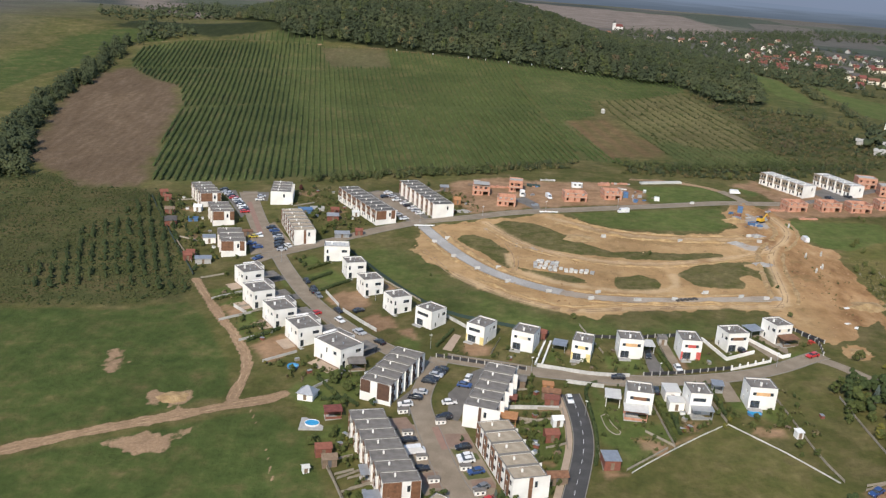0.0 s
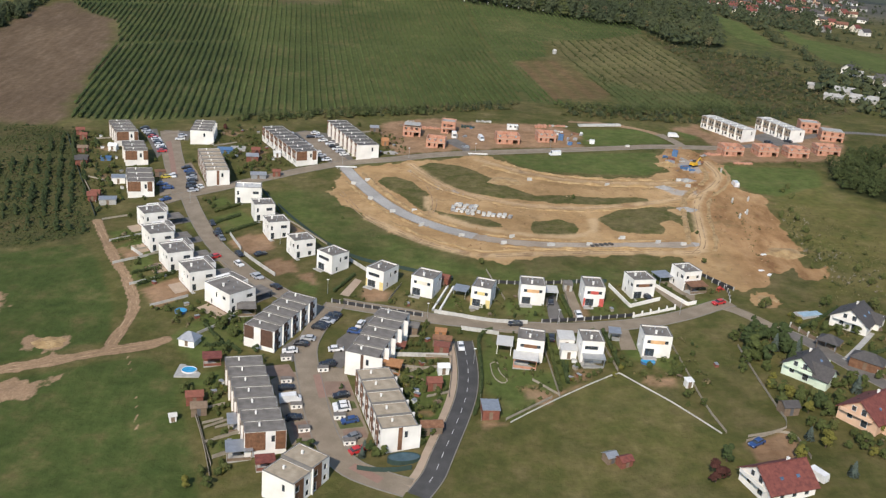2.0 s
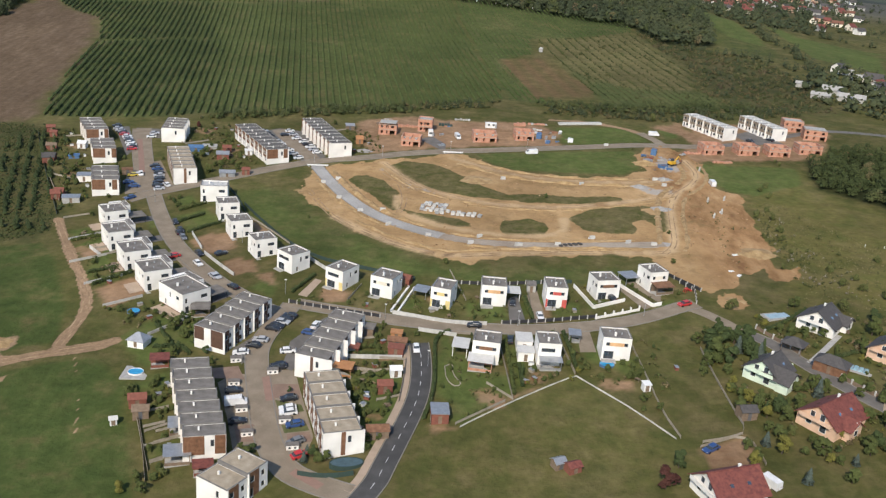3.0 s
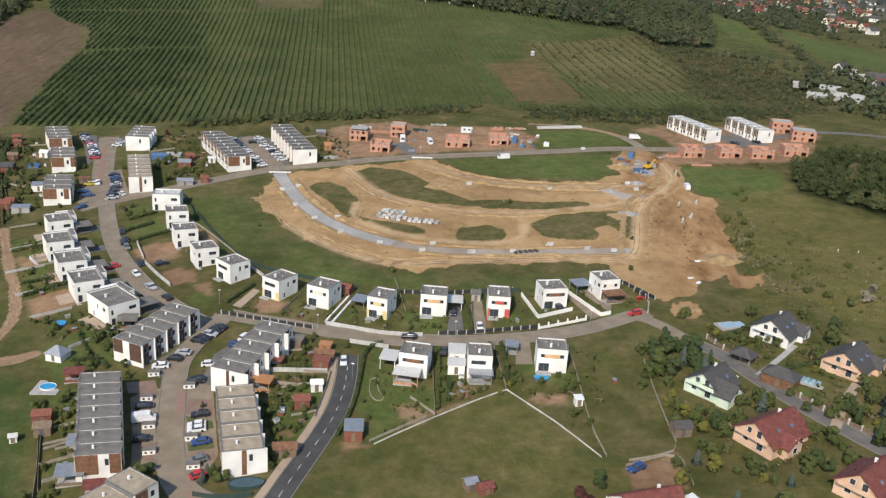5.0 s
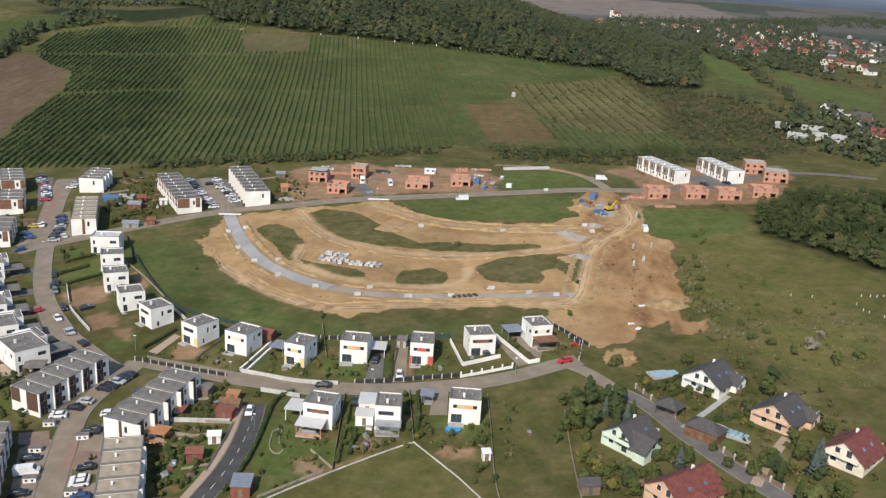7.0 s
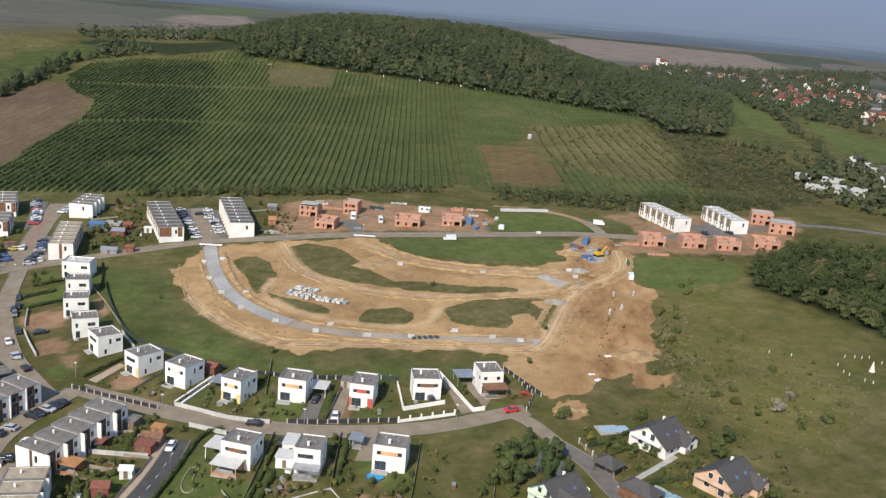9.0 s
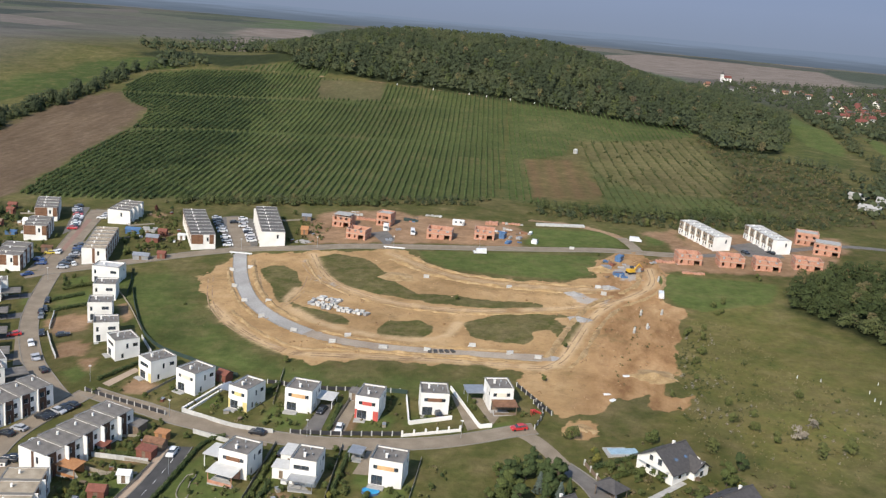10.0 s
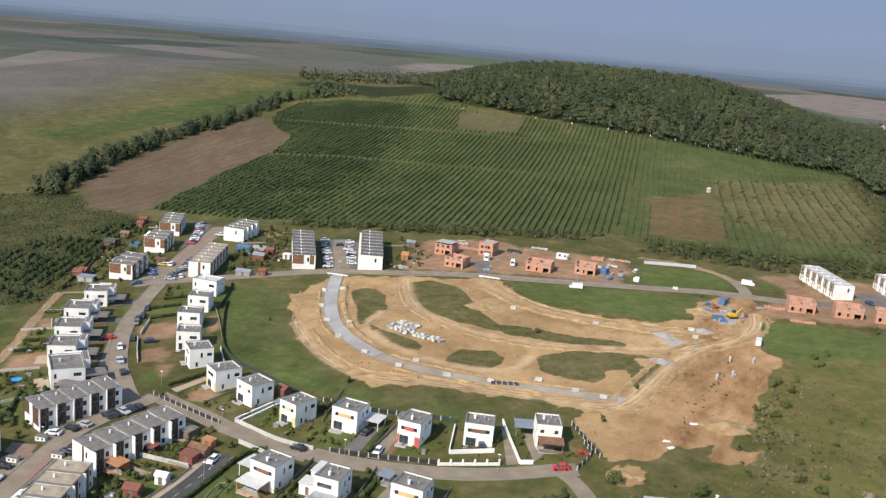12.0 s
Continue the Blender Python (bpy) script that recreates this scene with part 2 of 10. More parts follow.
def smooth(a, b, v):
    k = np.clip((v - a) / (b - a), 0, 1)
    return k * k * (3 - 2 * k)


def ground_z(x, y):
    """Height of the ground: a slope that rises to the wooded hill, and a plain behind it."""
    x, y = np.asarray(x, float), np.asarray(y, float)
    u, v = np.clip(x, -280, 330) / 100, np.clip(y, 140, 880) / 100
    c = LAND
    z = c[0] + c[1] * u + c[2] * v + c[3] * u * u + c[4] * u * v + c[5] * v * v + c[6] * u * v * v + c[7] * u * u * v + c[8] * v**3
    z = z - 20 * smooth(200, 470, x) * smooth(560, 980, y)
    far = smooth(1080, 1700, y)
    z = z * (1 - far) + 12 * far
    return z + 34 * np.exp(-(((x + 10) / 175) ** 4) - ((y - 1040) / 190) ** 2)


def gz(x, y):
    return float(ground_z(x, y))


def inside(poly, x, y):
    """Signed distance to a polygon's edge, positive inside, for arrays of points."""
    p = np.array(poly)
    d, odd = np.full(x.shape, 1e9), np.zeros(x.shape, bool)
    for (ax, ay), (bx, by) in zip(p, np.roll(p, -1, 0)):
        ex, ey = bx - ax, by - ay
        t = np.clip(((x - ax) * ex + (y - ay) * ey) / (ex * ex + ey * ey + 1e-9), 0, 1)
        d = np.minimum(d, np.hypot(x - ax - t * ex, y - ay - t * ey))
        if ay != by:
            odd ^= ((ay > y) != (by > y)) & (x < ex * (y - ay) / (by - ay) + ax)
    return np.where(odd, d, -d)


def from_line(line, x, y):
    """Distance to a polyline."""
    d = np.full(x.shape, 1e9)
    for (ax, ay), (bx, by) in zip(line, line[1:]):
        ex, ey = bx - ax, by - ay
        t = np.clip(((x - ax) * ex + (y - ay) * ey) / (ex * ex + ey * ey + 1e-9), 0, 1)
        d = np.minimum(d, np.hypot(x - ax - t * ex, y - ay - t * ey))
    return d


def waves(x, y, size, seed):
    """Cheap smooth noise of a given size, about -1 to 1."""
    r = np.random.RandomState(seed)
    s = 0
    for k in range(7):
        a, f, p = r.uniform(0, math.tau), r.uniform(0.6, 1.9) * math.tau / size, r.uniform(0, math.tau)
        s = s + np.sin((x * math.cos(a) + y * math.sin(a)) * f + p)
    return s / 3.2


def curve(line, step=2.0, rounds=2):
    """A polyline rounded and cut into even steps."""
    p = np.array(line, float)
    for _ in range(rounds):
        a, b = p[:-1], p[1:]
        mid = np.empty((2 * len(a), 2))
        mid[0::2], mid[1::2] = a * 0.75 + b * 0.25, a * 0.25 + b * 0.75
        p = np.vstack([p[:1], mid, p[-1:]])
    s = np.r_[0, np.cumsum(np.hypot(*np.diff(p, axis=0).T))]
    k = np.linspace(0, s[-1], max(2, int(s[-1] / step) + 1))
    return np.c_[np.interp(k, s, p[:, 0]), np.interp(k, s, p[:, 1])]


def sides(c):
    t = np.gradient(c, axis=0)
    t /= np.hypot(*t.T)[:, None]
    return np.c_[t[:, 1], -t[:, 0]]


# ---- plan of the place: metres, x right, y away ----
STREET_NORTH = [(-65.9, 335.4), (-59.8, 342.7), (-49.4, 350.6), (-36.2, 361.8), (-18.7, 376.8), (-1.1, 389.3), (18.8, 395.7), (34.2, 403.5), (48.2, 408.1), (72.3, 413.8), (97.0, 419.7), (119.7, 425.5), (145.7, 432.8), (163.6, 432.6), (175.2, 433.8)]
STREET_WEST = [(-86.8, 425.0), (-78.2, 395.1), (-67.5, 363.9), (-60.5, 343.8)]
STREET_CURVE = [(-57.8, 341.6), (-51.0, 324.5), (-44.0, 308.8), (-36.4, 294.5), (-27.9, 282.3), (-17.7, 269.3), (-8.7, 261.0), (-1.1, 253.8), (3.8, 250.3)]
STREET_EAST = [(7.2, 256.9), (15.7, 253.9), (25.7, 251.3), (34.1, 248.1), (45.2, 245.4), (57.3, 243.9), (72.2, 242.5), (86.8, 244.0), (101.5, 247.4), (112.2, 252.3), (121.9, 258.4), (126.8, 260.6)]
STREET_LOOP = [(7.1, 256.2), (5.2, 249.1), (2.6, 239.5), (1.3, 230.5), (2.6, 222.3), (6.7, 205.5), (8.7, 197.6), (12.2, 187.1), (17.0, 179.3), (23.5, 175.4), (30.9, 172.2)]
STREET_MID = [(-25.2, 433.1), (-16.4, 413.6), (-3.0, 389.1)]
ROAD_ASPHALT = [(44.3, 234.6), (45.1, 226.6), (45.3, 216.4), (44.4, 207.0), (42.1, 197.4), (39.6, 188.5), (37.1, 179.5), (36.7, 177.4), (35.0, 173.5), (32.9, 169.6)]
LANE_PATH = [(121.9, 258.4), (126.2, 255.9), (130.1, 251.1), (134.8, 243.5)]
LANE_VILLAGE = [(134.8, 243.5), (138.2, 240.0), (141.6, 235.8), (146.4, 224.7), (154.2, 210.4), (161.7, 199.3), (170.5, 186.5), (182.0, 170.0), (196.0, 150.0)]
ROAD_FAR = [(175.2, 433.8), (193.0, 439.5), (224.1, 458.3), (248.4, 475.7), (270.3, 474.8), (291.2, 466.9)]
TRACK_FIELD = [(-111.0, 200.7), (-104.3, 204.4), (-92.3, 210.2), (-79.5, 215.8), (-66.0, 220.8), (-52.1, 226.9), (-40.3, 230.7), (-37.5, 233.3)]
TRACK_EDGE = [(-83.7, 314.9), (-70.6, 290.7), (-57.8, 267.5), (-51.1, 252.5), (-50.6, 242.1), (-51.4, 230.8)]
PATH_LAWN = [(-44.5, 224.0), (-39.9, 212.4), (-35.8, 202.2), (-33.3, 192.8)]
GRAVEL_ARC = [(-1.0, 381.1), (6.2, 363.0), (14.4, 346.0), (23.8, 331.0), (33.6, 320.9), (44.5, 312.9), (57.5, 306.2), (76.1, 303.3), (94.2, 303.6), (112.4, 305.2), (128.0, 306.8)]
SITE = [(-4.8, 351.4), (-4.0, 364.2), (-0.8, 378.3), (6.7, 385.5), (26.3, 393.3), (44.3, 400.4), (55.7, 406.3), (63.4, 407.0), (71.0, 393.2), (83.0, 383.5), (105.7, 380.1), (128.4, 381.7), (138.4, 390.8), (139.3, 407.1), (144.8, 425.2), (155.9, 432.8), (164.5, 418.0), (165.8, 406.0), (164.2, 383.0), (164.2, 370.0), (170.0, 362.5), (168.4, 339.5), (165.4, 326.0), (165.2, 312.0), (164.6, 300.0), (159.6, 290.5), (153.7, 284.2), (146.8, 280.4), (141.0, 273.4), (137.6, 269.6), (134.2, 268.6), (131.1, 271.6), (126.8, 275.4), (121.8, 281.2), (119.9, 288.1), (122.7, 295.1), (103.0, 295.7), (85.4, 293.8), (68.0, 291.8), (59.7, 287.7), (52.8, 287.4), (42.6, 296.5), (34.3, 302.4), (25.5, 309.0), (15.2, 320.9), (3.4, 339.9)]
SITE_SPILLS = [[(155.6, 287.5), (161.4, 286.8), (168.4, 289.6), (166.7, 282.6), (159.9, 277.3), (153.3, 277.4)], [(136.6, 271.0), (142.4, 267.0), (142.8, 260.4), (138.9, 257.8), (135.0, 259.0)]]
BANK_WEEDS = [(168.4, 341), (171.5, 330.4), (171, 311.6), (176, 302.3), (171.5, 288.6), (163.5, 294.7), (165.7, 311.9), (166.3, 326.3)]
ISLE_BARE = [[(120.0, 326.7), (126.1, 330.9), (129.5, 323.4), (126.4, 314.0), (119.6, 317.1)], [(126.0, 341.7), (132.5, 343.7), (133.1, 334.0), (128.9, 335.2)], [(64, 368), (72, 368), (82, 361), (74, 358)]]
GULLY = [(156.7, 359.0), (155.3, 345.4), (153.3, 331.6), (151.1, 314.6), (147.9, 300.8), (146.4, 291.1)]
ISLE_A = [(14.4, 365.6), (16.1, 371.5), (21.3, 371.9), (27.9, 366.6), (33.6, 354.4), (34.8, 345.2), (34.8, 335.2), (32.8, 333.9), (30.0, 339.9), (22.5, 350.9), (16.5, 360.0)]
ISLE_B = [(27.7, 385.0), (35.7, 393.3), (47.8, 390.5), (60.7, 376.0), (68.3, 364.1), (77.4, 355.0), (94.3, 354.7), (121.7, 354.5), (122.5, 351.4), (104.6, 346.0), (84.0, 346.0), (62.9, 350.9), (49.6, 356.3), (39.5, 367.5), (32.7, 375.3)]
ISLE_C = [(37.1, 334.2), (41.6, 332.5), (46.2, 330.4), (55.1, 327.6), (62.1, 322.7), (62.1, 317.9), (56.0, 319.1), (47.1, 324.2), (41.7, 326.9)]
ISLE_D = [(71.5, 318.3), (74.6, 325.1), (82.8, 328.4), (89.6, 325.2), (90.6, 319.2), (87.3, 314.1), (77.7, 311.9), (73.0, 314.0)]
ISLE_E = [(98.2, 329.5), (104.4, 338.3), (120.9, 344.5), (133.2, 345.2), (136.3, 337.0), (134.6, 323.1), (126.2, 316.0), (113.1, 316.0), (101.9, 319.1)]
SITE_ROW = [(8.9, 448.7), (15.5, 457.7), (41.6, 468.5), (53.3, 462.5), (97.3, 464.8), (107.9, 450.3), (108.4, 426.2), (97.0, 424.2), (72.0, 419.9), (42.9, 411.8), (19.8, 403.0)]
SITE_EAST = [(160.2, 419.4), (172.0, 437.4), (177.5, 453.1), (178.1, 471.6), (185.1, 479.3), (252.5, 488.1), (251.0, 466.8), (234.2, 431.8), (215.6, 415.3), (179.3, 410.5), (161.9, 407.3)]
PLOUGH = [(-237, 712), (-214, 680), (-190, 668), (-176, 622), (-168, 590), (-158, 527), (-148, 470), (-138, 434), (-152, 427), (-166, 425), (-187, 447), (-210, 464), (-224, 510), (-236, 556), (-247, 606), (-251, 655), (-248, 706)]
CORN = [(89.3, 617.9), (121.8, 634.1), (140.8, 556.8), (138.6, 530.6), (105.1, 519.7)]
STUBBLE = [(-102.8, 802.1), (-47.1, 811.1), (-36.0, 757.3), (-85.9, 744.9)]
GREEN_FAR = [(-338.6, 712.8), (-312.5, 832.3), (-290, 857), (-247, 853), (-240, 812), (-268, 806), (-279, 775), (-276, 710), (-290, 675), (-300, 560), (-345, 560)]
MEADOW_FRONT = [(46.3, 185.9), (52.5, 194.9), (58.8, 199.7), (67.7, 206.7), (84.6, 218.7), (95.3, 205.0), (103.9, 191.3), (110.2, 178.4), (68.0, 170.1)]
MEADOW_EAST = [(173.6, 405.8), (210.0, 400.3), (203.2, 369.3), (219.1, 353.3), (231.6, 325.3), (211.6, 277.5), (196.5, 293.8), (174.5, 282.6), (169.4, 288.7), (165.5, 316.6), (171.4, 357.3)]
LAWN_WEST = [(-175.8, 278.8), (-142.4, 287.1), (-104.4, 287.7), (-81.4, 294.8), (-72.7, 283.7), (-57.9, 252.3), (-53.3, 232.3), (-80.5, 218.5), (-129.4, 198.5)]
LAWN_SOUTH = [(-125.6, 191.7), (-102.3, 200.1), (-77.7, 210.5), (-50.9, 221.9), (-40, 224), (-29, 214), (-23.5, 198), (-17, 180), (-10, 160), (-100.0, 135)]
VINE_WEST = [(-136, 436), (-146, 470), (-157, 527), (-166, 590), (-172, 620), (-186, 662), (-212, 682), (-238, 716), (-250, 760), (-252, 786), (-222, 818), (-162, 815), (-107, 806), (-41.7, 805), (60.0, 798), (88.0, 512), (27.8, 486), (-18.5, 474), (-87.7, 444)]
PALE_VINES = [(62, 797), (86, 798), (133, 799), (180, 803), (208, 796), (206, 750), (151, 706), (117, 690), (116, 643), (92, 620), (112, 506), (90, 512)]
OLD_ROWS = [(117, 690), (151, 706), (206, 750), (222, 630), (210, 562), (164, 560), (136, 596), (129, 641)]
GREEN_ROWS = [(131, 636), (139, 597), (164, 560), (209, 562), (224, 519), (220, 500), (178, 504), (142, 508), (141, 535)]
BROWN_SCRUB = [(207, 752), (234, 735), (265, 702), (291, 664), (296, 580), (276, 518), (244, 512), (223, 517), (209, 562), (221, 630)]
NORTH_VINES = [(-190, 829), (-145, 850), (-116, 858), (-106, 846), (-101, 812), (-108, 808), (-130, 812)]
DARK_CROP = [(-300, 858), (-250, 860), (-203, 836), (-145, 856), (-150, 884), (-293, 922)]
WEST_TRACK = [(-228, 460), (-256, 563), (-268, 609), (-270, 683), (-271, 720), (-270, 769), (-264, 795), (-225, 826), (-180, 826), (-104, 812)]
WOOD_TRACK = [(-104, 813), (-47, 810), (-4, 804), (42, 800), (86, 796), (133, 796), (180, 802), (210, 794)]
WOOD_POSTS = [(-36, 807), (-4, 804), (27, 801), (42, 799), (62, 797), (82, 795), (98, 794), (103, 793.5), (108, 793), (129, 794), (150, 797)]
FAR_BROWN = [[(60, 2900), (150, 2420), (260, 2120), (420, 2060), (600, 2130), (760, 2400), (900, 3500), (620, 3700), (320, 3900)], [(-364, 1126), (-250, 990), (-400, 1700), (-720, 2137)], [(-750, 2140), (-604, 2096), (-603, 2398), (-815, 2942), (-876, 2600)]]
FAR_GREEN = [[(-916, 2650), (-836, 3003), (-936, 3750), (-1309, 4600), (-1272, 3852)], [(178, 2150), (262, 1640), (330, 1640), (290, 2000), (230, 2160)]]
CROP_ROWS = [(-118, 414), (-96, 372), (-84, 330), (-80, 306), (-100, 304), (-128, 302), (-146, 300), (-150, 340), (-140, 380), (-132, 414)]
NURSERY = [(-240, 404), (-214, 440), (-190, 444), (-163.5, 424), (-128.6, 424), (-105.7, 360), (-83.0, 312.3), (-82.0, 297.2), (-105.6, 291.3), (-143.5, 289.3), (-179.5, 285.1), (-215, 330)]
WOOD_EAST = [(211.0, 386.0), (219.6, 412.0), (240.8, 430.0), (261.8, 432.3), (297.1, 431.6), (240.6, 322.9), (234.7, 333.1), (226.2, 350.2), (215.7, 363.3), (209.5, 372.1)]
HEDGE_FIELD = [(-204, 430), (-214, 452), (-234, 502), (-246, 552), (-254, 600), (-256, 648), (-259, 690), (-262, 740), (-270, 792)]
HEDGE_VINE = [(-53.2, 448.9), (-23.5, 459.9), (7.9, 469.4), (37.6, 479.0)]
HEDGE_VINE_E = [(111.0, 501.4), (133.0, 498.5), (163.0, 502.9), (187.3, 506.5), (232.4, 519.9)]
SCRUB = [(167.1, 332.8), (181.0, 333.4), (174.7, 302.2), (166.3, 276.5), (174.5, 282.6), (206.9, 294.1), (216.8, 289.9), (199.8, 249.1), (186.9, 248.9), (174.4, 265.5), (156.0, 266.9), (157.3, 276.3), (167.7, 285.3), (161.7, 299.5)]
FENCE_FIELD = [(54.6, 196.1), (58.8, 199.7), (67.7, 206.7), (76.1, 212.9), (84.6, 218.7), (90.2, 211.5), (95.3, 205.0), (100.0, 197.9), (103.9, 191.8)]
TRACK_NORTH = [(156.9, 435.8), (153.0, 449.3), (147.8, 459.2), (138.8, 466.7), (125.3, 471.6), (108.6, 473.9)]
SAND_LOWER = [(12.2, 325.0), (25.2, 310.5), (36.4, 300.7), (50.3, 292.4), (60.7, 293.7), (78.2, 296.6), (103.1, 298.4), (122.6, 298.2), (129.6, 300.7)]
SAND_UPPER = [(56.3, 399.9), (68.9, 389.2), (83.1, 377.7), (105.5, 373.6), (127.6, 373.7), (145.9, 377.8)]
SAND_EAST = [(161.0, 408.9), (162.2, 388.7), (153.7, 371.2), (144.6, 361.0), (138.7, 343.0), (134.9, 323.1), (131.6, 305.5), (126.2, 298.3)]
SAND_CROSS = [(26.9, 389.5), (40.2, 362.2), (54.5, 350.4), (71.8, 342.3), (94.3, 340.7), (114.9, 346.6), (136.5, 355.3), (146.4, 365.9)]
SAND_LINK = [(33.7, 349.0), (35.2, 334.5), (46.1, 321.5), (58.3, 316.0), (77.5, 310.5), (94.2, 313.7), (96.2, 329.4)]
CARS_A = [(-2.4, 227.6, 9, "w"), (0.2, 231.4, 351, "k"), (1.6, 234.4, 351, "s"), (3.8, 240.7, 344, "k"), (4.7, 242.2, 344, "k"), (5.9, 244.4, 344, "s"), (6.7, 246.2, 344, "k"), (7.5, 248.1, 344, "k"), (-18.8, 272.7, 308, "s"), (-12.2, 265.7, 317, "k"), (-42.5, 314.7, 294, "k"), (-38.8, 307.6, 297, "k"), (71.6, 258.7, 84, "k"), (78.8, 250.1, 95, "w"), (101.5, 262.9, 114, "k"), (122.9, 259.3, 24, "r"), (69.2, 236.1, 84, "k"), (-96.7, 421.8, 16, "s"), (-92.9, 416.2, 16, "k"), (-89.2, 410.6, 16, "w"), (-86.5, 405.1, 16, "k"), (-83.6, 398.9, 16, "w"), (-81.8, 393.6, 18, "r"), (-71.6, 361.2, 19, "y")]
CARS_B = [(-70.0, 361.9, 19, "w"), (-70.7, 352.9, 19, "b"), (-67.4, 348.9, 19, "b"), (-65.0, 336.7, 50, "b"), (-66.2, 373.1, 18, "k"), (-62.3, 365.2, 19, "k"), (-60.2, 358.2, 19, "k"), (-58.8, 350.7, 19, "k"), (-55.5, 351.6, 127, "w"), (-78.7, 411.8, 16, "w"), (-78.8, 416.9, 16, "s"), (-29.4, 424.1, 24, "k"), (-25.2, 416.6, 24, "k"), (-20.3, 408.6, 28, "w"), (-15.7, 400.9, 28, "w"), (-10.1, 390.4, 28, "w"), (-21.0, 423.3, 24, "k"), (-19.6, 429.8, 24, "w"), (-14.9, 418.6, 24, "w"), (-11.0, 413.8, 28, "w"), (-7.2, 406.6, 28, "w"), (-3.2, 398.9, 28, "w"), (-0.7, 209.8, 13, "k"), (1.0, 204.5, 13, "v")]
CARS_C = [(2.8, 197.0, 14, "k"), (119.8, 175.6, 301, "v"), (110.7, 187.5, 33, "b"), (8.5, 221.4, 13, "k"), (13.3, 206.6, 14, "k"), (13.7, 202.4, 14, "w"), (14.1, 200.7, 14, "w"), (16.3, 196.0, 18, "b"), (17.4, 189.5, 31, "g"), (19.1, 184.7, 31, "r"), (43.7, 231.0, 274, "w"), (59.7, 244.1, 354, "k"), (15.4, 242.9, 75, "w"), (14.2, 238.6, 344, "b"), (9.8, 228.8, 9, "w"), (8.3, 220.7, 13, "k"), (-68.8, 363.0, 289, "w"), (-35.6, 286.5, 34, "r"), (-28.0, 289.1, 304, "k"), (-26.6, 281.5, 308, "w"), (-19.8, 272.8, 308, "s"), (-21.1, 289.5, 34, "k"), (-39.0, 305.6, 297, "k"), (-36.4, 301.7, 297, "g")]
CARS_D = [(92.0, 410.6, 13, "v"), (59.1, 431.2, 103, "v"), (203.4, 446.4, 121, "k"), (214.6, 449.8, 121, "k"), (156.6, 450.6, 359, "v"), (163.8, 373.9, 89, "v")]
CARS_E = [(-98.6, 426.0, 16, "k"), (-94.9, 419.0, 16, "s"), (-91.2, 413.4, 16, "r"), (-87.9, 407.9, 16, "s"), (-85.2, 402.0, 16, "w"), (-82.6, 396.2, 16, "k"), (-64.2, 369.2, 19, "b"), (-61.3, 361.7, 19, "s"), (-59.6, 354.4, 19, "k"), (-57.2, 347.0, 19, "s"), (-31.4, 427.8, 24, "s"), (-27.3, 420.3, 24, "k"), (-22.7, 412.6, 24, "s"), (-13.0, 396.0, 28, "s"), (-17.2, 424.4, 24, "s"), (-9.2, 410.2, 28, "k"), (-5.2, 402.8, 28, "s")]
CARS = CARS_A + CARS_B + CARS_C + CARS_D + CARS_E
PAVED = [
    [(-4.4, 223.9), (-5.0, 230.4), (1.3, 240.3), (4.4, 252.6), (8.0, 253.7), (5.4, 243.3), (1.7, 233.2), (1.6, 222.8)],
    [(-5.5, 213.9), (-2.2, 217.9), (2.3, 218.0), (4.6, 209.1), (9.1, 195.4), (9.4, 187.0), (3.8, 187.0), (-0.2, 199.6)],
    [(3.9, 221.0), (12.8, 219.9), (21.1, 191.9), (19.9, 183.3), (16.6, 183.3), (9.8, 200.3)],
    [(9.5, 234.5), (16.9, 247.8), (21.7, 251.4), (20.9, 234.6), (16.0, 231.5), (12.1, 219.7), (9.3, 221.1)],
    [(-31.5, 429.6), (-25.1, 435.0), (-13.8, 431.6), (1.1, 394.9), (-4.3, 383.1), (-12.9, 393.6)],
    [(-70.4, 377.3), (-66.2, 381.3), (-52.6, 351.6), (-59.2, 347.5)],
    [(-75.2, 365.2), (-71.9, 370.2), (-62.1, 345.5), (-68.4, 340.9)],
    [(-99.7, 426.2), (-93.3, 427.0), (-80.9, 394.9), (-81.7, 385.7)],
    [(-89.6, 425.6), (-76.6, 425.3), (-74.9, 411.6), (-81.4, 410.9)],
    [(102.8, 275.7), (105.7, 273.6), (112.9, 258.0), (110.3, 256.1)],
    [(108.4, 275.1), (111.1, 275.4), (117.2, 265.2), (116.0, 260.2)],
    [(70.2, 261.6), (73.4, 264.4), (74.4, 248.7), (69.9, 248.2)],
    [(7.7, 262.1), (11.5, 273.4), (13.7, 271.9), (10.5, 260.8)],
    [(88.3, 242.5), (91.9, 242.6), (92.0, 230.8), (87.6, 230.7)],
    [(75.7, 263.1), (79.6, 270.4), (80.5, 246.9), (76.8, 246.8)],
    [(197.7, 458.5), (214.2, 471.0), (219.8, 444.1), (203.8, 441.5)],
    [(40.8, 427.4), (47.1, 432.8), (53.5, 420.8), (52.7, 407.9), (48.7, 415.3)],
    [(-36.3, 297.2), (-27.9, 285.9), (-19.4, 269.1), (-22.8, 267.0), (-33.3, 283.4), (-38.1, 290.0)],
    [(50.3, 243.7), (57.6, 241.8), (63.7, 240.5), (63.9, 238.8), (53.5, 240.2)],
]
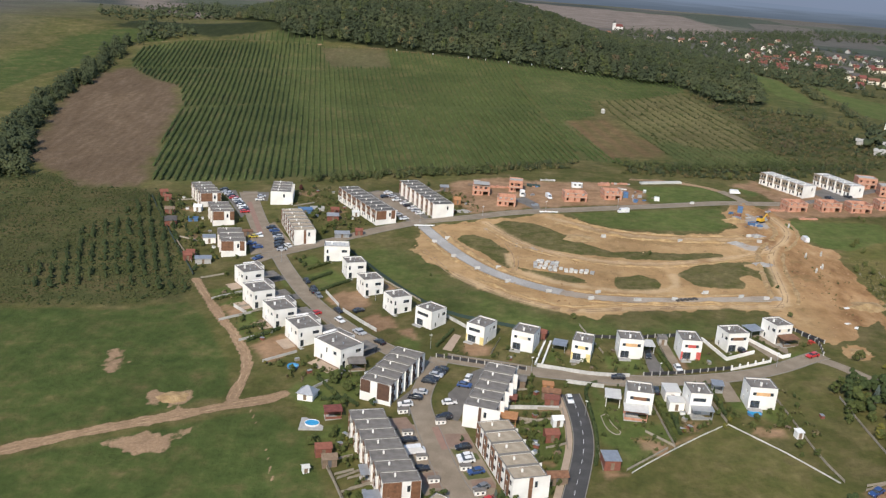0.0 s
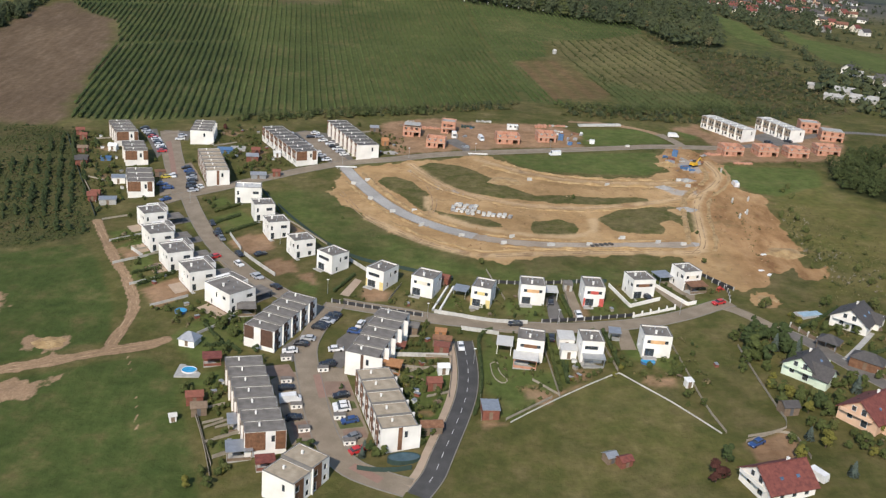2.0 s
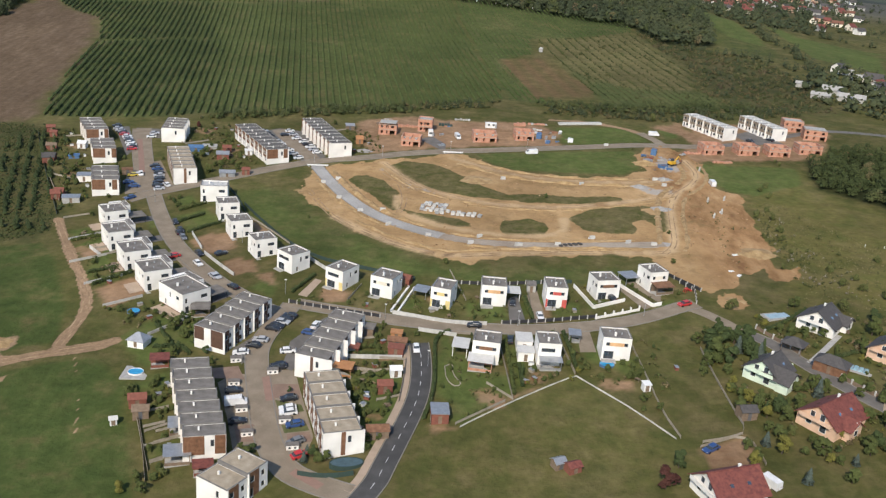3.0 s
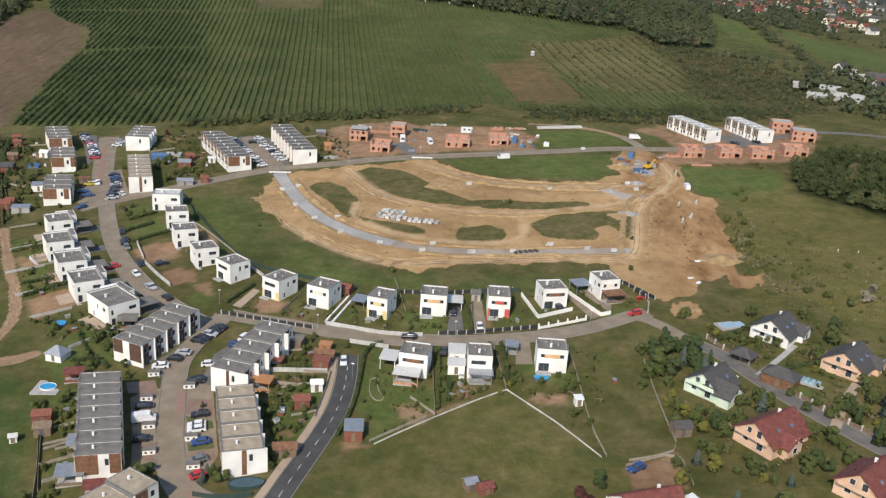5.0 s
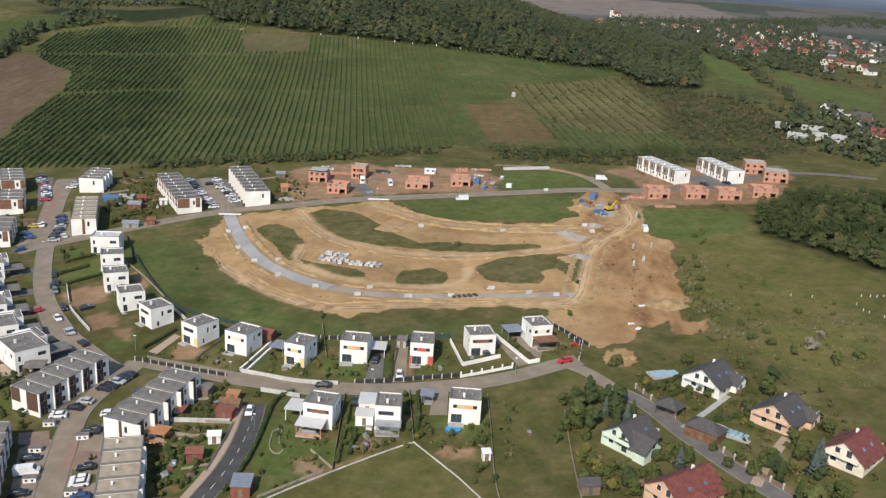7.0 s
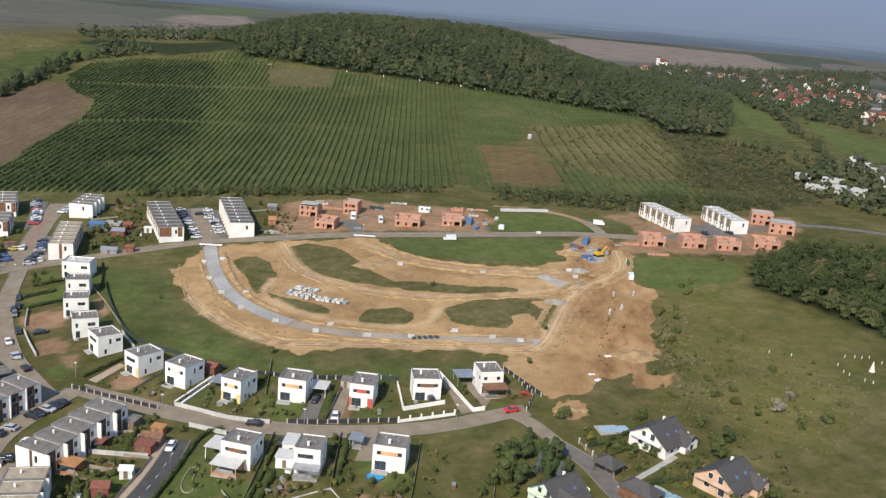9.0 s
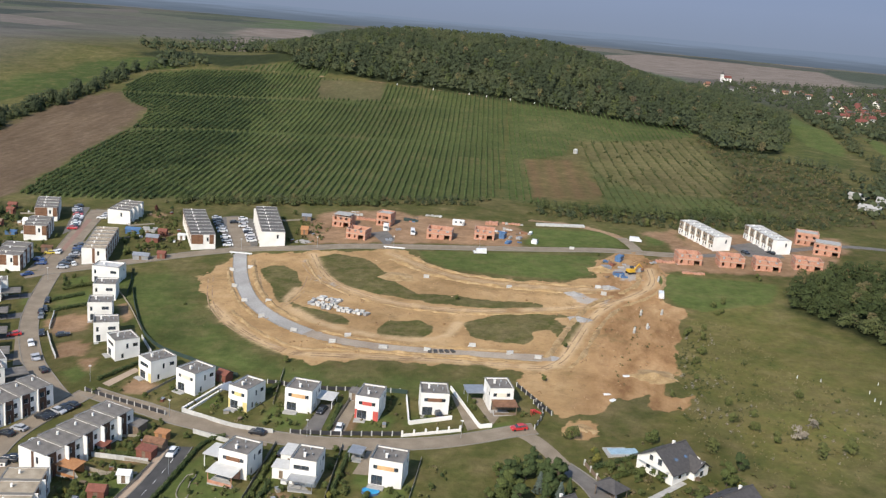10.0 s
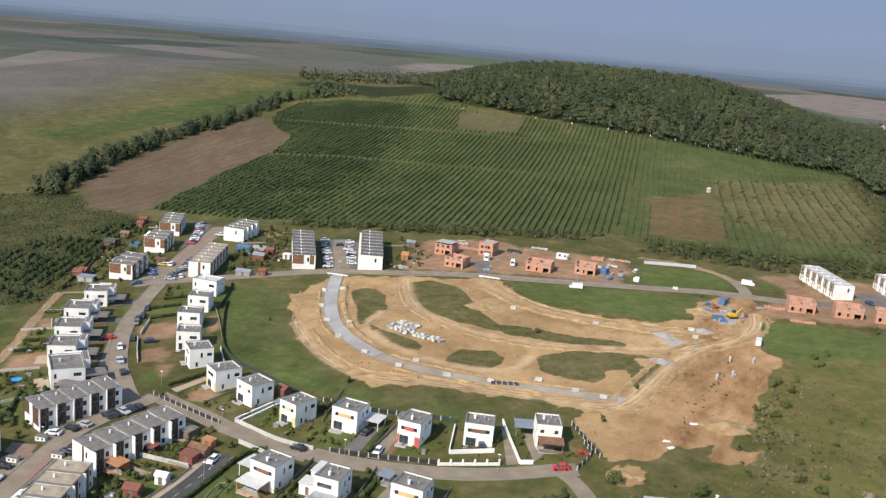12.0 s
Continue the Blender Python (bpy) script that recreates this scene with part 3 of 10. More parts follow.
LAWNS = [
    [(48.7, 238.7), (52.3, 238.8), (55.3, 229.2), (63.4, 220.5), (69.0, 218.1), (68.9, 207.8), (58.6, 201.3), (53.5, 205.4), (52.7, 224.0)],
    [(27.0, 217.5), (33.4, 220.9), (40.0, 221.0), (40.8, 210.4), (39.0, 193.8), (33.4, 187.4), (30.0, 202.9)],
    [(-43.8, 321.7), (-35.7, 326.4), (-31.3, 317.3), (-36.9, 309.6)],
    [(-7.2, 266.3), (-4.2, 273.8), (1.1, 269.3), (0.3, 260.4)],
    [(62.7, 254.3), (69.1, 255.5), (69.5, 248.1), (62.9, 246.4)],
    [(94.1, 260.1), (98.9, 263.7), (101.9, 258.6), (94.1, 255.1)],
    [(115.0, 259.0), (120.2, 264.3), (121.4, 260.8), (117.1, 256.7)],
    [(85.6, 259.9), (90.2, 260.0), (91.1, 252.8), (86.6, 250.8)],
    [(-24.0, 217.2), (-18.6, 218.6), (-17.1, 209.6), (-21.9, 209.5)],
    [(-65.8, 305.5), (-57.8, 306.0), (-53.9, 278.1), (-57.4, 269.6)],
    [(-37.3, 233.8), (-28.1, 250.4), (-19.9, 261.4), (-17.1, 234.1), (-24.9, 219.4)],
    [(152.0, 220.7), (158.2, 219.5), (158.2, 206.9), (152.7, 209.0)],
    [(138.3, 239.1), (144.3, 240.7), (141.5, 233.5)],
    [(-29.2, 256.3), (-21.3, 259.9), (-13.5, 238.4), (-17.0, 230.0)],
    [(66.6, 406.5), (82.3, 410.5), (141.0, 422.1), (137.9, 394.7), (128.7, 385.5), (105.8, 384.5), (82.9, 386.5), (72.1, 394.9)],
    [(109.5, 458.8), (146.6, 463.3), (151.1, 439.1), (122.6, 430.4), (108.6, 430.9)],
    [(162.5, 404.0), (209.5, 402.7), (203.8, 378.7), (177.5, 361.0), (168.2, 367.2), (164.3, 381.3)],
    [(161.4, 461.8), (171.7, 466.3), (168.8, 449.0), (161.5, 444.2)],
]
RED_STRIPS = [
    [(-83.1, 409.1), (-69.2, 365.7)],
    [(6.1, 216.8), (8.9, 206.2)],
    [(18.1, 179.7), (24.8, 174.6)],
]
FENCE_DARK = [
    [(5.8, 256.9), (14.0, 254.2), (25.8, 250.7), (32.9, 248.7)],
    [(67.5, 245.9), (75.6, 246.7), (82.2, 247.8), (94.9, 250.3)],
    [(51.8, 271.8), (67.3, 270.8), (75.0, 271.9), (88.9, 273.8)],
    [(119.8, 284.5), (130.4, 269.0)],
    [(126.7, 260.3), (128.8, 269.2), (125.3, 274.7)],
]
FENCE_GREEN = [
    [(-129.2, 412.2), (-119.1, 389.7), (-106.4, 362.3), (-94.0, 337.0), (-85.5, 319.2)],
    [(-22.3, 334.7), (-14.9, 321.5), (0.2, 298.1), (11.3, 287.2), (21.1, 283.0), (33.6, 277.4), (42.3, 273.8)],
    [(-32.9, 353.7), (-26.6, 342.1), (-20.5, 327.3)],
    [(19.3, 178.4), (23.2, 177.5), (28.0, 177.6), (31.3, 178.5)],
    [(78.1, 272.3), (87.3, 273.6), (91.1, 273.4)],
]
WALL_GREY = [
    [(36.4, 251.3), (45.1, 248.4), (51.0, 246.4), (57.1, 245.4), (63.1, 245.2)],
    [(3.0, 293.4), (11.2, 283.4), (16.5, 276.5)],
    [(25.7, 226.4), (39.9, 226.1)],
    [(44.1, 241.4), (54.4, 238.5)],
]
WALL_WHITE = [
    [(91.4, 270.9), (95.2, 256.3), (105.4, 261.4)],
    [(102.1, 278.9), (113.0, 258.0), (116.0, 259.3)],
]
FENCE_WHITE = [
    [(94.9, 249.9), (101.7, 252.6), (108.5, 255.5)],
]
FENCE_BOARD = [
    [(-21.8, 200.5), (-16.6, 188.1), (-12.3, 175.6)],
    [(67.7, 206.7), (65.8, 240.5)],
    [(84.6, 219.2), (81.9, 242.4)],
    [(-103.8, 358.7), (-89.2, 331.4)],
    [(76.9, 274.0), (76.7, 251.5)],
    [(24.6, 221.3), (33.4, 219.5)],
]
FENCE_LOW = [
    [(101.8, 240.0), (102.5, 225.3), (103.1, 202.4), (105.0, 192.0)],
    [(120.5, 233.0), (120.3, 218.9), (120.6, 204.1), (121.1, 194.2), (115.6, 191.6), (109.6, 190.2)],
    [(-17.5, 193.0), (-11.7, 196.8)],
    [(-16.1, 187.5), (-7.9, 191.8)],
    [(-13.2, 182.2), (-9.7, 184.5)],
    [(61.6, 214.5), (67.7, 207.4)],
    [(53.3, 280.7), (57.8, 259.9)],
    [(32.0, 219.5), (40.0, 221.0)],
    [(25.1, 235.4), (32.8, 236.8)],
    [(-101.5, 358.9), (-89.5, 353.2)],
    [(-115.6, 407.3), (-106.0, 410.3)],
    [(-61.7, 404.1), (-52.8, 410.4)],
    [(-61.8, 381.3), (-53.0, 388.8)],
    [(-3.3, 431.4), (6.8, 437.4)],
    [(-60.9, 284.4), (-54.3, 289.2)],
    [(-57.2, 293.7), (-62.4, 291.1)],
    [(22.7, 258.5), (26.1, 269.3)],
    [(50.1, 262.2), (51.3, 271.0)],
]
FENCE_LANE = [
    [(139.6, 245.0), (143.6, 237.0), (146.6, 230.5)],
    [(149.6, 224.2), (156.6, 211.6), (164.0, 200.7), (172.8, 188.0), (184.0, 172.0)],
]
HEDGES = [
    [(50.3, 254.9), (55.4, 271.1)],
    [(75.6, 262.3), (76.5, 248.4)],
    [(146.3, 239.8), (153.9, 245.3)],
    [(142.0, 243.6), (148.8, 248.3), (158.1, 256.5)],
    [(5.9, 263.6), (11.0, 275.3)],
    [(24.1, 227.8), (39.1, 228.1)],
    [(-41.3, 315.8), (-34.5, 323.3)],
    [(153.8, 227.8), (162.1, 231.1)],
]
SHEDS = [
    (-22.3, 204.0, 4, 3, 2.4, 14, WOODRED, WOODRED, 'gable'),
    (-20.2, 199.4, 3.6, 3, 2.3, 14, WOODOLD, WOODOLD, 'gable'),
    (-21.9, 221.5, 4.5, 3, 2.4, 14, WOODRED, TILERED, 'open'),
    (-30.2, 231.7, 4.6, 4.0, 1.9, -15, PLASTER, TIN, 'hip'),
    (-7.4, 183.0, 5.5, 4.0, 2.6, 14, WOODOLD, TIN, 'open'),
    (-0.9, 179.0, 4, 2.6, 2.2, 14, WOODRED, TILERED, 'open'),
    (-10.2, 193.4, 3.5, 4, 2.5, 14, WOODOLD, TIN, 'open'),
    (-25.6, 196.3, 1.6, 1.6, 1.6, 20, WHITESTUFF, PALEROOF, 'gable'),
    (25.1, 218.4, 5.2, 3.4, 2.6, -10, WOODORANGE, WOODORANGE, 'open'),
    (29.9, 239.4, 4, 3.5, 2.3, -10, WOODOLD, MEMBRANE, 'flat'),
    (38.1, 237.0, 3, 2, 2, -5, WOODORANGE, WOODORANGE, 'flat'),
    (38.5, 232.7, 5, 2.6, 2.2, -5, WOODOLD, CLADDING, 'gable'),
    (38.3, 228.7, 4, 2.6, 2.2, -5, WOODRED, WOODRED, 'flat'),
    (38.6, 218.2, 2.8, 2.4, 2.2, 10, WHITESTUFF, WHITESTUFF, 'gable'),
    (36.2, 211.0, 3.6, 3, 2.4, 10, WOODRED, WOODRED, 'gable'),
    (26.9, 229.1, 3, 2.5, 2.0, -10, WOODRED, WOODRED, 'open'),
    (35.5, 192.5, 5, 3, 2.2, 10, WOODOLD, CLADDING, 'gable'),
    (49.7, 199.4, 4, 4.6, 2.6, 4, WOODRED, TIN, 'flat'),
    (-124.3, 414.6, 3.5, 3, 2.3, 20, WOODRED, WOODRED, 'gable'),
    (-109.8, 374.3, 4.5, 4.5, 2.5, 20, WOODRED, SLATE, 'gable'),
    (-91.9, 335.0, 3.2, 4, 2.3, 20, WOODRED, WOODRED, 'gable'),
    (-85.0, 331.9, 6, 3.5, 2.0, 15, CONCRETE, TIN, 'flat'),
    (-88.2, 354.5, 5, 4, 2.4, 15, PLASTER, TIN, 'flat'),
    (-101.6, 380.4, 4, 2.5, 1.2, 10, BLUETARP, BLUETARP, 'flat'),
    (-102.9, 394.0, 3.4, 3.4, 2.2, 0, WHITESTUFF, WHITESTUFF, 'gable'),
    (55.4, 229.9, 4.0, 5.5, 2.9, -8, PLASTER, PALEROOF, 'carport'),
    (60.3, 222.0, 6.2, 4.0, 2.8, -8, BRICK, PALEROOF, 'open'),
    (72.5, 233.4, 4.2, 5.0, 2.8, 0, PLASTER, PALEROOF, 'flat'),
    (72.4, 227.2, 4.2, 3.4, 2.6, 0, PLASTER, PALEROOF, 'flat'),
    (78.4, 222.3, 5.6, 2.8, 2.6, 0, TIN, TIN, 'open'),
    (86.8, 237.2, 3, 3, 2.3, -5, TIN, TIN, 'open'),
    (101.3, 212.4, 1.8, 1.8, 1.8, 10, WHITESTUFF, WHITESTUFF, 'flat'),
    (109.2, 275.1, 5, 5, 2.5, 20, TIN, TIN, 'carport'),
    (118.1, 267.8, 6, 3.4, 2.5, 18, WOODOLD, CLADDING, 'open'),
    (71.6, 262.9, 4.4, 5, 2.5, 0, WHITESTUFF, PALEROOF, 'carport'),
    (77.9, 268.0, 2.6, 3, 2.2, -2, CONCRETE, MEMBRANE, 'flat'),
    (44.5, 262.9, 4.0, 4.6, 2.4, -16, TIN, TIN, 'carport'),
    (39.5, 271.0, 3.4, 3, 2.4, -20, WOODRED, WOODRED, 'gable'),
    (145.6, 232.6, 5.5, 4.6, 2.5, -40, WOODOLD, SLATE, 'hipopen'),
    (151.8, 222.4, 8, 5, 2.5, -40, CLADDING, SLATE, 'hip'),
    (122.7, 200.8, 4, 3.4, 2.3, 10, WOODOLD, SLATE, 'gable'),
    (75.6, 181.6, 2.6, 2.4, 1.7, 25, WOODOLD, TIN, 'gable'),
    (78.6, 180.2, 3.0, 2.4, 1.7, 25, WOODRED, TILERED, 'gable'),
    (-18.1, 249.1, 5, 4, 2.4, 12, WOODOLD, MEMBRANE, 'open'),
    (6.5, 406.1, 2.5, 2, 2, 20, WOODRED, WOODRED, 'gable'),
    (13.8, 417.6, 3, 4, 2.2, 10, WOODORANGE, WOODORANGE, 'gable'),
    (7.7, 438.6, 4, 3, 2.2, 10, WOODOLD, TIN, 'gable'),
    (-41.6, 387.2, 5, 3.5, 2.3, 10, WOODRED, TIN, 'gable'),
    (-41.7, 396.2, 3.5, 3, 2.3, 10, WOODRED, WOODRED, 'gable'),
    (-28.3, 368.5, 3, 2.5, 2.2, 10, WOODRED, WOODRED, 'gable'),
    (-50.2, 400.6, 6, 4, 1.0, 10, CONCRETE, CONCRETE, 'flat'),
    (-55.1, 396.2, 6, 3, 1.8, 10, BLUETARP, BLUETARP, 'gable'),
    (-35.1, 365.2, 6, 3, 1.8, 10, TIN, TIN, 'gable'),
    (-120.4, 407.6, 3, 2.6, 2.2, 10, WOODRED, WOODRED, 'gable'),
    (-114.4, 389.8, 4, 3, 2.2, 10, WOODRED, WOODOLD, 'gable'),
    (-109.7, 376.7, 4, 3.2, 2.3, 10, WOODRED, SLATE, 'gable'),
    (-91.1, 336.9, 3, 4, 2.3, 10, WOODRED, WOODRED, 'gable'),
    (-32.0, 393.7, 3, 2.4, 2, 15, WHITESTUFF, WHITESTUFF, 'flat'),
    (-74.4, 363.7, 4, 2.4, 2, 20, WOODOLD, CLADDING, 'flat'),
    (76.0, 453.4, 5.5, 2.4, 2.4, 2, WHITESTUFF, WHITESTUFF, 'cabin'),
    (90.9, 459.6, 6, 3, 1.6, 2, BRICK, BRICK, 'stack'),
    (53.7, 452.9, 7, 3, 1.2, 0, TEALFENCE, TIN, 'stack'),
    (35.0, 447.6, 12, 2, 1.2, 0, BRICK, BRICK, 'stack'),
    (168.1, 421.0, 8, 2, 1.2, 6, BRICK, BRICK, 'stack'),
    (178.3, 407.8, 9, 2, 0.8, 6, BRICK, BRICK, 'stack'),
    (149.1, 417.6, 4.5, 2.4, 2.4, 70, BLUETARP, BLUETARP, 'cabin'),
    (148.7, 397.3, 4, 2, 1.2, 20, BLUETARP, RUST, 'skip'),
    (98.3, 438.2, 4, 2.4, 2.4, 80, BLUETARP, BLUETARP, 'cabin'),
    (112.9, 433.9, 3, 2.4, 1.6, 80, WHITESTUFF, WHITESTUFF, 'cabin'),
    (143.8, 405.6, 4, 3, 1.2, 30, TIN, WHITESTUFF, 'stack'),
    (146.8, 410.6, 3, 2, 1.0, 60, RUST, WOODRED, 'stack'),
    (157.3, 405.7, 4, 2, 1.2, 80, TIN, CONCRETE, 'stack'),
    (150.9, 394.7, 3, 2, 0.8, 10, BLUETARP, TIN, 'stack'),
    (101.8, 430.4, 4, 2.4, 1.2, 70, BLUETARP, TIN, 'stack'),
    (105.7, 439.5, 4, 2.4, 1.0, 80, TIN, BLUETARP, 'stack'),
    (109.8, 448.0, 3, 2, 1.2, 80, WHITESTUFF, TIN, 'stack'),
    (46.2, 433.8, 2.2, 2.2, 3.2, 5, WHITESTUFF, WHITESTUFF, 'cabin'),
    (51.3, 418.7, 3, 2.4, 1.0, 20, TIN, WOODOLD, 'stack'),
    (51.6, 435.6, 2.5, 1.6, 0.8, 40, TIN, CONCRETE, 'stack'),
    (62.3, 464.7, 8, 2, 0.9, 0, CONCRETE, PALECON, 'stack'),
    (100.4, 462.3, 10, 2, 0.9, 2, BRICK, CONCRETE, 'stack'),
    (163.0, 418.5, 3, 2, 0.8, 30, TIN, CONCRETE, 'stack'),
]
TREES_1 = [(122.2, 226.0, 7, "r"), (126.6, 235.7, 6, "l"), (130.6, 236.2, 6, "l"), (133.9, 238.5, 5, "r"), (119.5, 223.9, 4, "r"), (130.0, 231.2, 5, "b"), (117.4, 219.7, 3, "s"), (124.0, 220.5, 3, "s"), (171.2, 241.6, 6, "r"), (136.0, 256.6, 4, "o"), (51.9, 286.4, 2.4, "o"), (123.4, 229.5, 6, "r"), (125.9, 227.5, 5, "r"), (129.7, 239.3, 4, "s"), (132.3, 229.7, 6, "l"), (134.7, 227.7, 5, "b"), (136.5, 230.4, 5, "c"), (138.2, 217.6, 3, "s"), (143.3, 209.5, 5, "b"), (155.4, 258.7, 4, "s"), (169.4, 257.3, 4, "o"), (124.9, 206.6, 4, "y"), (122.5, 211.5, 3, "s"), (127.6, 200.3, 4, "y")]
TREES_2 = [(131.5, 199.3, 4, "s"), (136.8, 204.6, 4, "s"), (140.8, 211.7, 3, "s"), (153.9, 209.6, 3, "s"), (163.1, 211.4, 4, "s"), (170.9, 219.8, 4, "s"), (171.3, 207.1, 6, "b"), (170.7, 213.8, 4, "s"), (163.2, 204.3, 5, "c"), (173.9, 198.2, 5, "s"), (157.6, 232.5, 2, "s"), (164.8, 234.1, 4, "s"), (156.9, 240.4, 3, "s"), (152.2, 241.8, 3, "s"), (148.0, 241.7, 3, "s"), (145.4, 243.2, 3, "s"), (142.4, 246.2, 3, "y"), (143.6, 213.5, 4, "s"), (157.1, 211.9, 3, "s"), (158.6, 206.9, 4, "s"), (180.0, 223.6, 4, "s"), (174.5, 333.1, 3, "o"), (173.1, 320.4, 3, "o"), (170.8, 339.3, 2.4, "o")]
TREES_3 = [(185.4, 372.0, 2.4, "o"), (183.8, 361.2, 2, "o"), (203.1, 410.1, 2, "o"), (170.7, 312.0, 2.5, "o"), (169.7, 300.4, 2, "o"), (165.0, 314.8, 2, "o"), (162.1, 286.9, 2, "o"), (196.4, 293.9, 2.5, "o"), (206.3, 292.7, 1.6, "o"), (191.4, 268.3, 4, "w"), (196.2, 274.8, 3, "w"), (176.8, 274.4, 3, "o"), (181.3, 270.7, 3, "o"), (185.8, 265.3, 3, "o"), (195.0, 259.4, 4, "o"), (202.5, 263.1, 4, "o"), (176.6, 284.8, 2.5, "o"), (182.3, 278.9, 2.5, "o"), (91.8, 351.9, 2, "s"), (2.9, 323.1, 1.5, "s"), (131.8, 316.4, 1.6, "s"), (126.9, 290.1, 2, "o"), (97.4, 174.2, 6, "d"), (101.9, 181.3, 5, "l")]
TREES_4 = [(126.3, 186.4, 5, "y"), (127.7, 192.2, 4, "s"), (141.9, 191.9, 2.5, "y"), (126.2, 225.0, 6, "l"), (122.2, 229.4, 6, "l"), (132.2, 232.6, 6, "c"), (131.4, 223.0, 7, "c"), (121.8, 211.7, 3, "y"), (122.1, 203.6, 4, "s"), (126.2, 203.7, 4, "s"), (127.4, 201.3, 4, "c"), (139.2, 201.9, 3, "s"), (138.7, 211.8, 3, "s"), (145.4, 211.3, 4, "s"), (150.7, 199.0, 4, "s"), (146.5, 187.9, 4, "s"), (137.7, 176.0, 4, "s"), (128.2, 176.0, 4, "b"), (118.9, 188.4, 3, "s"), (120.1, 184.3, 3, "s"), (126.1, 194.9, 3, "s"), (124.5, 221.1, 3, "s"), (126.0, 236.9, 4, "s"), (123.9, 240.7, 3, "s")]
TREES_5 = [(-19.8, 226.5, 3, "s"), (-15.9, 232.5, 3, "s"), (-25.6, 207.9, 3, "s"), (-19.7, 201.3, 2, "s"), (-19.0, 206.1, 2, "s"), (-16.7, 172.4, 3, "y"), (-12.0, 172.4, 3, "s"), (-10.7, 176.3, 2.5, "s"), (-14.3, 176.3, 2.5, "s"), (-14.5, 186.2, 2, "s"), (-12.3, 190.3, 2, "s"), (7.3, 183.8, 3, "s"), (5.7, 186.1, 2.5, "s"), (33.3, 222.5, 2, "s"), (32.1, 216.7, 2.5, "s"), (31.0, 208.9, 2.5, "s"), (29.1, 206.4, 2.5, "s"), (37.3, 207.7, 2.5, "s"), (33.8, 209.2, 2, "s"), (36.8, 201.9, 2, "s"), (-23.6, 227.1, 2, "s"), (-15.5, 208.6, 2, "s"), (-18.9, 235.5, 3, "s"), (-15.0, 235.6, 3, "s")]
TREES_6 = [(32.8, 234.4, 1.8, "s"), (31.4, 231.4, 1.6, "s"), (33.5, 237.5, 1.8, "s"), (-104.8, 370.2, 2.5, "s"), (-105.2, 363.5, 2, "s"), (-95.7, 363.4, 3, "s"), (-95.3, 370.6, 3, "s"), (-105.8, 378.0, 2, "s"), (-95.4, 353.6, 2.5, "s"), (-82.0, 333.1, 2, "s"), (-73.1, 336.8, 2, "s"), (-92.8, 379.4, 2, "s"), (-122.5, 400.0, 2, "s"), (-113.9, 401.6, 1.5, "s"), (-81.0, 365.8, 2, "s"), (-80.8, 380.6, 2, "s"), (-133.1, 438.6, 3, "s"), (-59.1, 280.7, 2, "s"), (-54.9, 270.3, 2, "s"), (-51.8, 268.4, 2, "s"), (-40.9, 249.5, 2.5, "s"), (-37.0, 246.2, 2.5, "s"), (-34.3, 250.1, 2, "s"), (-27.9, 246.8, 2, "s")]
TREES_7 = [(-24.9, 243.4, 2, "s"), (-19.1, 250.6, 2, "s"), (-10.3, 247.3, 2, "s"), (-73.2, 319.3, 2, "s"), (-20.4, 261.8, 1.8, "s"), (56.8, 264.3, 1.5, "s"), (53.7, 258.0, 1.5, "s"), (51.2, 254.0, 1.5, "s"), (80.3, 228.5, 2, "s"), (82.2, 231.2, 2, "s"), (83.3, 223.4, 2, "s"), (85.1, 228.3, 2.5, "s"), (86.1, 221.0, 2, "s"), (88.0, 223.5, 2, "s"), (83.0, 216.1, 2, "y"), (85.4, 219.7, 2, "y"), (98.0, 217.5, 2, "s"), (100.6, 218.8, 2, "s"), (99.6, 207.0, 2.5, "s"), (55.0, 231.0, 1.5, "s"), (56.4, 235.1, 1.5, "s"), (52.6, 220.6, 1.5, "s"), (54.8, 215.8, 1.6, "s"), (63.3, 211.4, 1.5, "s")]
TREES_8 = [(69.1, 217.3, 1.5, "s"), (71.5, 234.1, 1.5, "s"), (74.1, 220.8, 2, "s"), (65.7, 223.4, 1.5, "s"), (42.2, 261.0, 1.5, "s"), (43.5, 238.7, 2, "s"), (-34.8, 268.5, 2, "s"), (-10.8, 242.8, 2.5, "s"), (-12.4, 239.4, 3, "s"), (-15.0, 233.7, 3, "s"), (-19.9, 236.4, 3, "s"), (8.7, 256.3, 2, "s"), (63.4, 268.9, 1.4, "s"), (-51.3, 381.3, 3, "s"), (-53.6, 389.9, 2.5, "s"), (-39.9, 376.9, 3, "s"), (-34.3, 388.0, 2.5, "s"), (-35.9, 379.0, 2.5, "s"), (-44.4, 412.9, 2, "s"), (-53.5, 419.5, 2, "s"), (-43.7, 368.1, 2.5, "s"), (-31.4, 408.6, 1.6, "s"), (10.7, 405.1, 2, "s"), (11.1, 414.5, 2, "s")]
TREES_9 = [(7.1, 432.7, 2, "s"), (-1.5, 433.9, 2.5, "s"), (-0.2, 445.1, 2.5, "s"), (-108.1, 371.0, 2, "s"), (-104.7, 381.1, 2, "s"), (-101.9, 356.0, 2.5, "s"), (-85.7, 362.2, 2, "s"), (-91.1, 351.9, 2.5, "s"), (-86.1, 332.4, 2, "s"), (-86.2, 370.2, 2, "s"), (-47.2, 338.2, 2, "s"), (-45.8, 332.4, 1.6, "s"), (162.6, 480.0, 4, "o"), (181.5, 367.1, 2.4, "o"), (181.8, 358.7, 2, "o"), (176.0, 342.7, 2.4, "o"), (169.5, 335.5, 2.4, "o"), (203.3, 405.1, 2, "o"), (140.4, 422.8, 1.5, "o")]
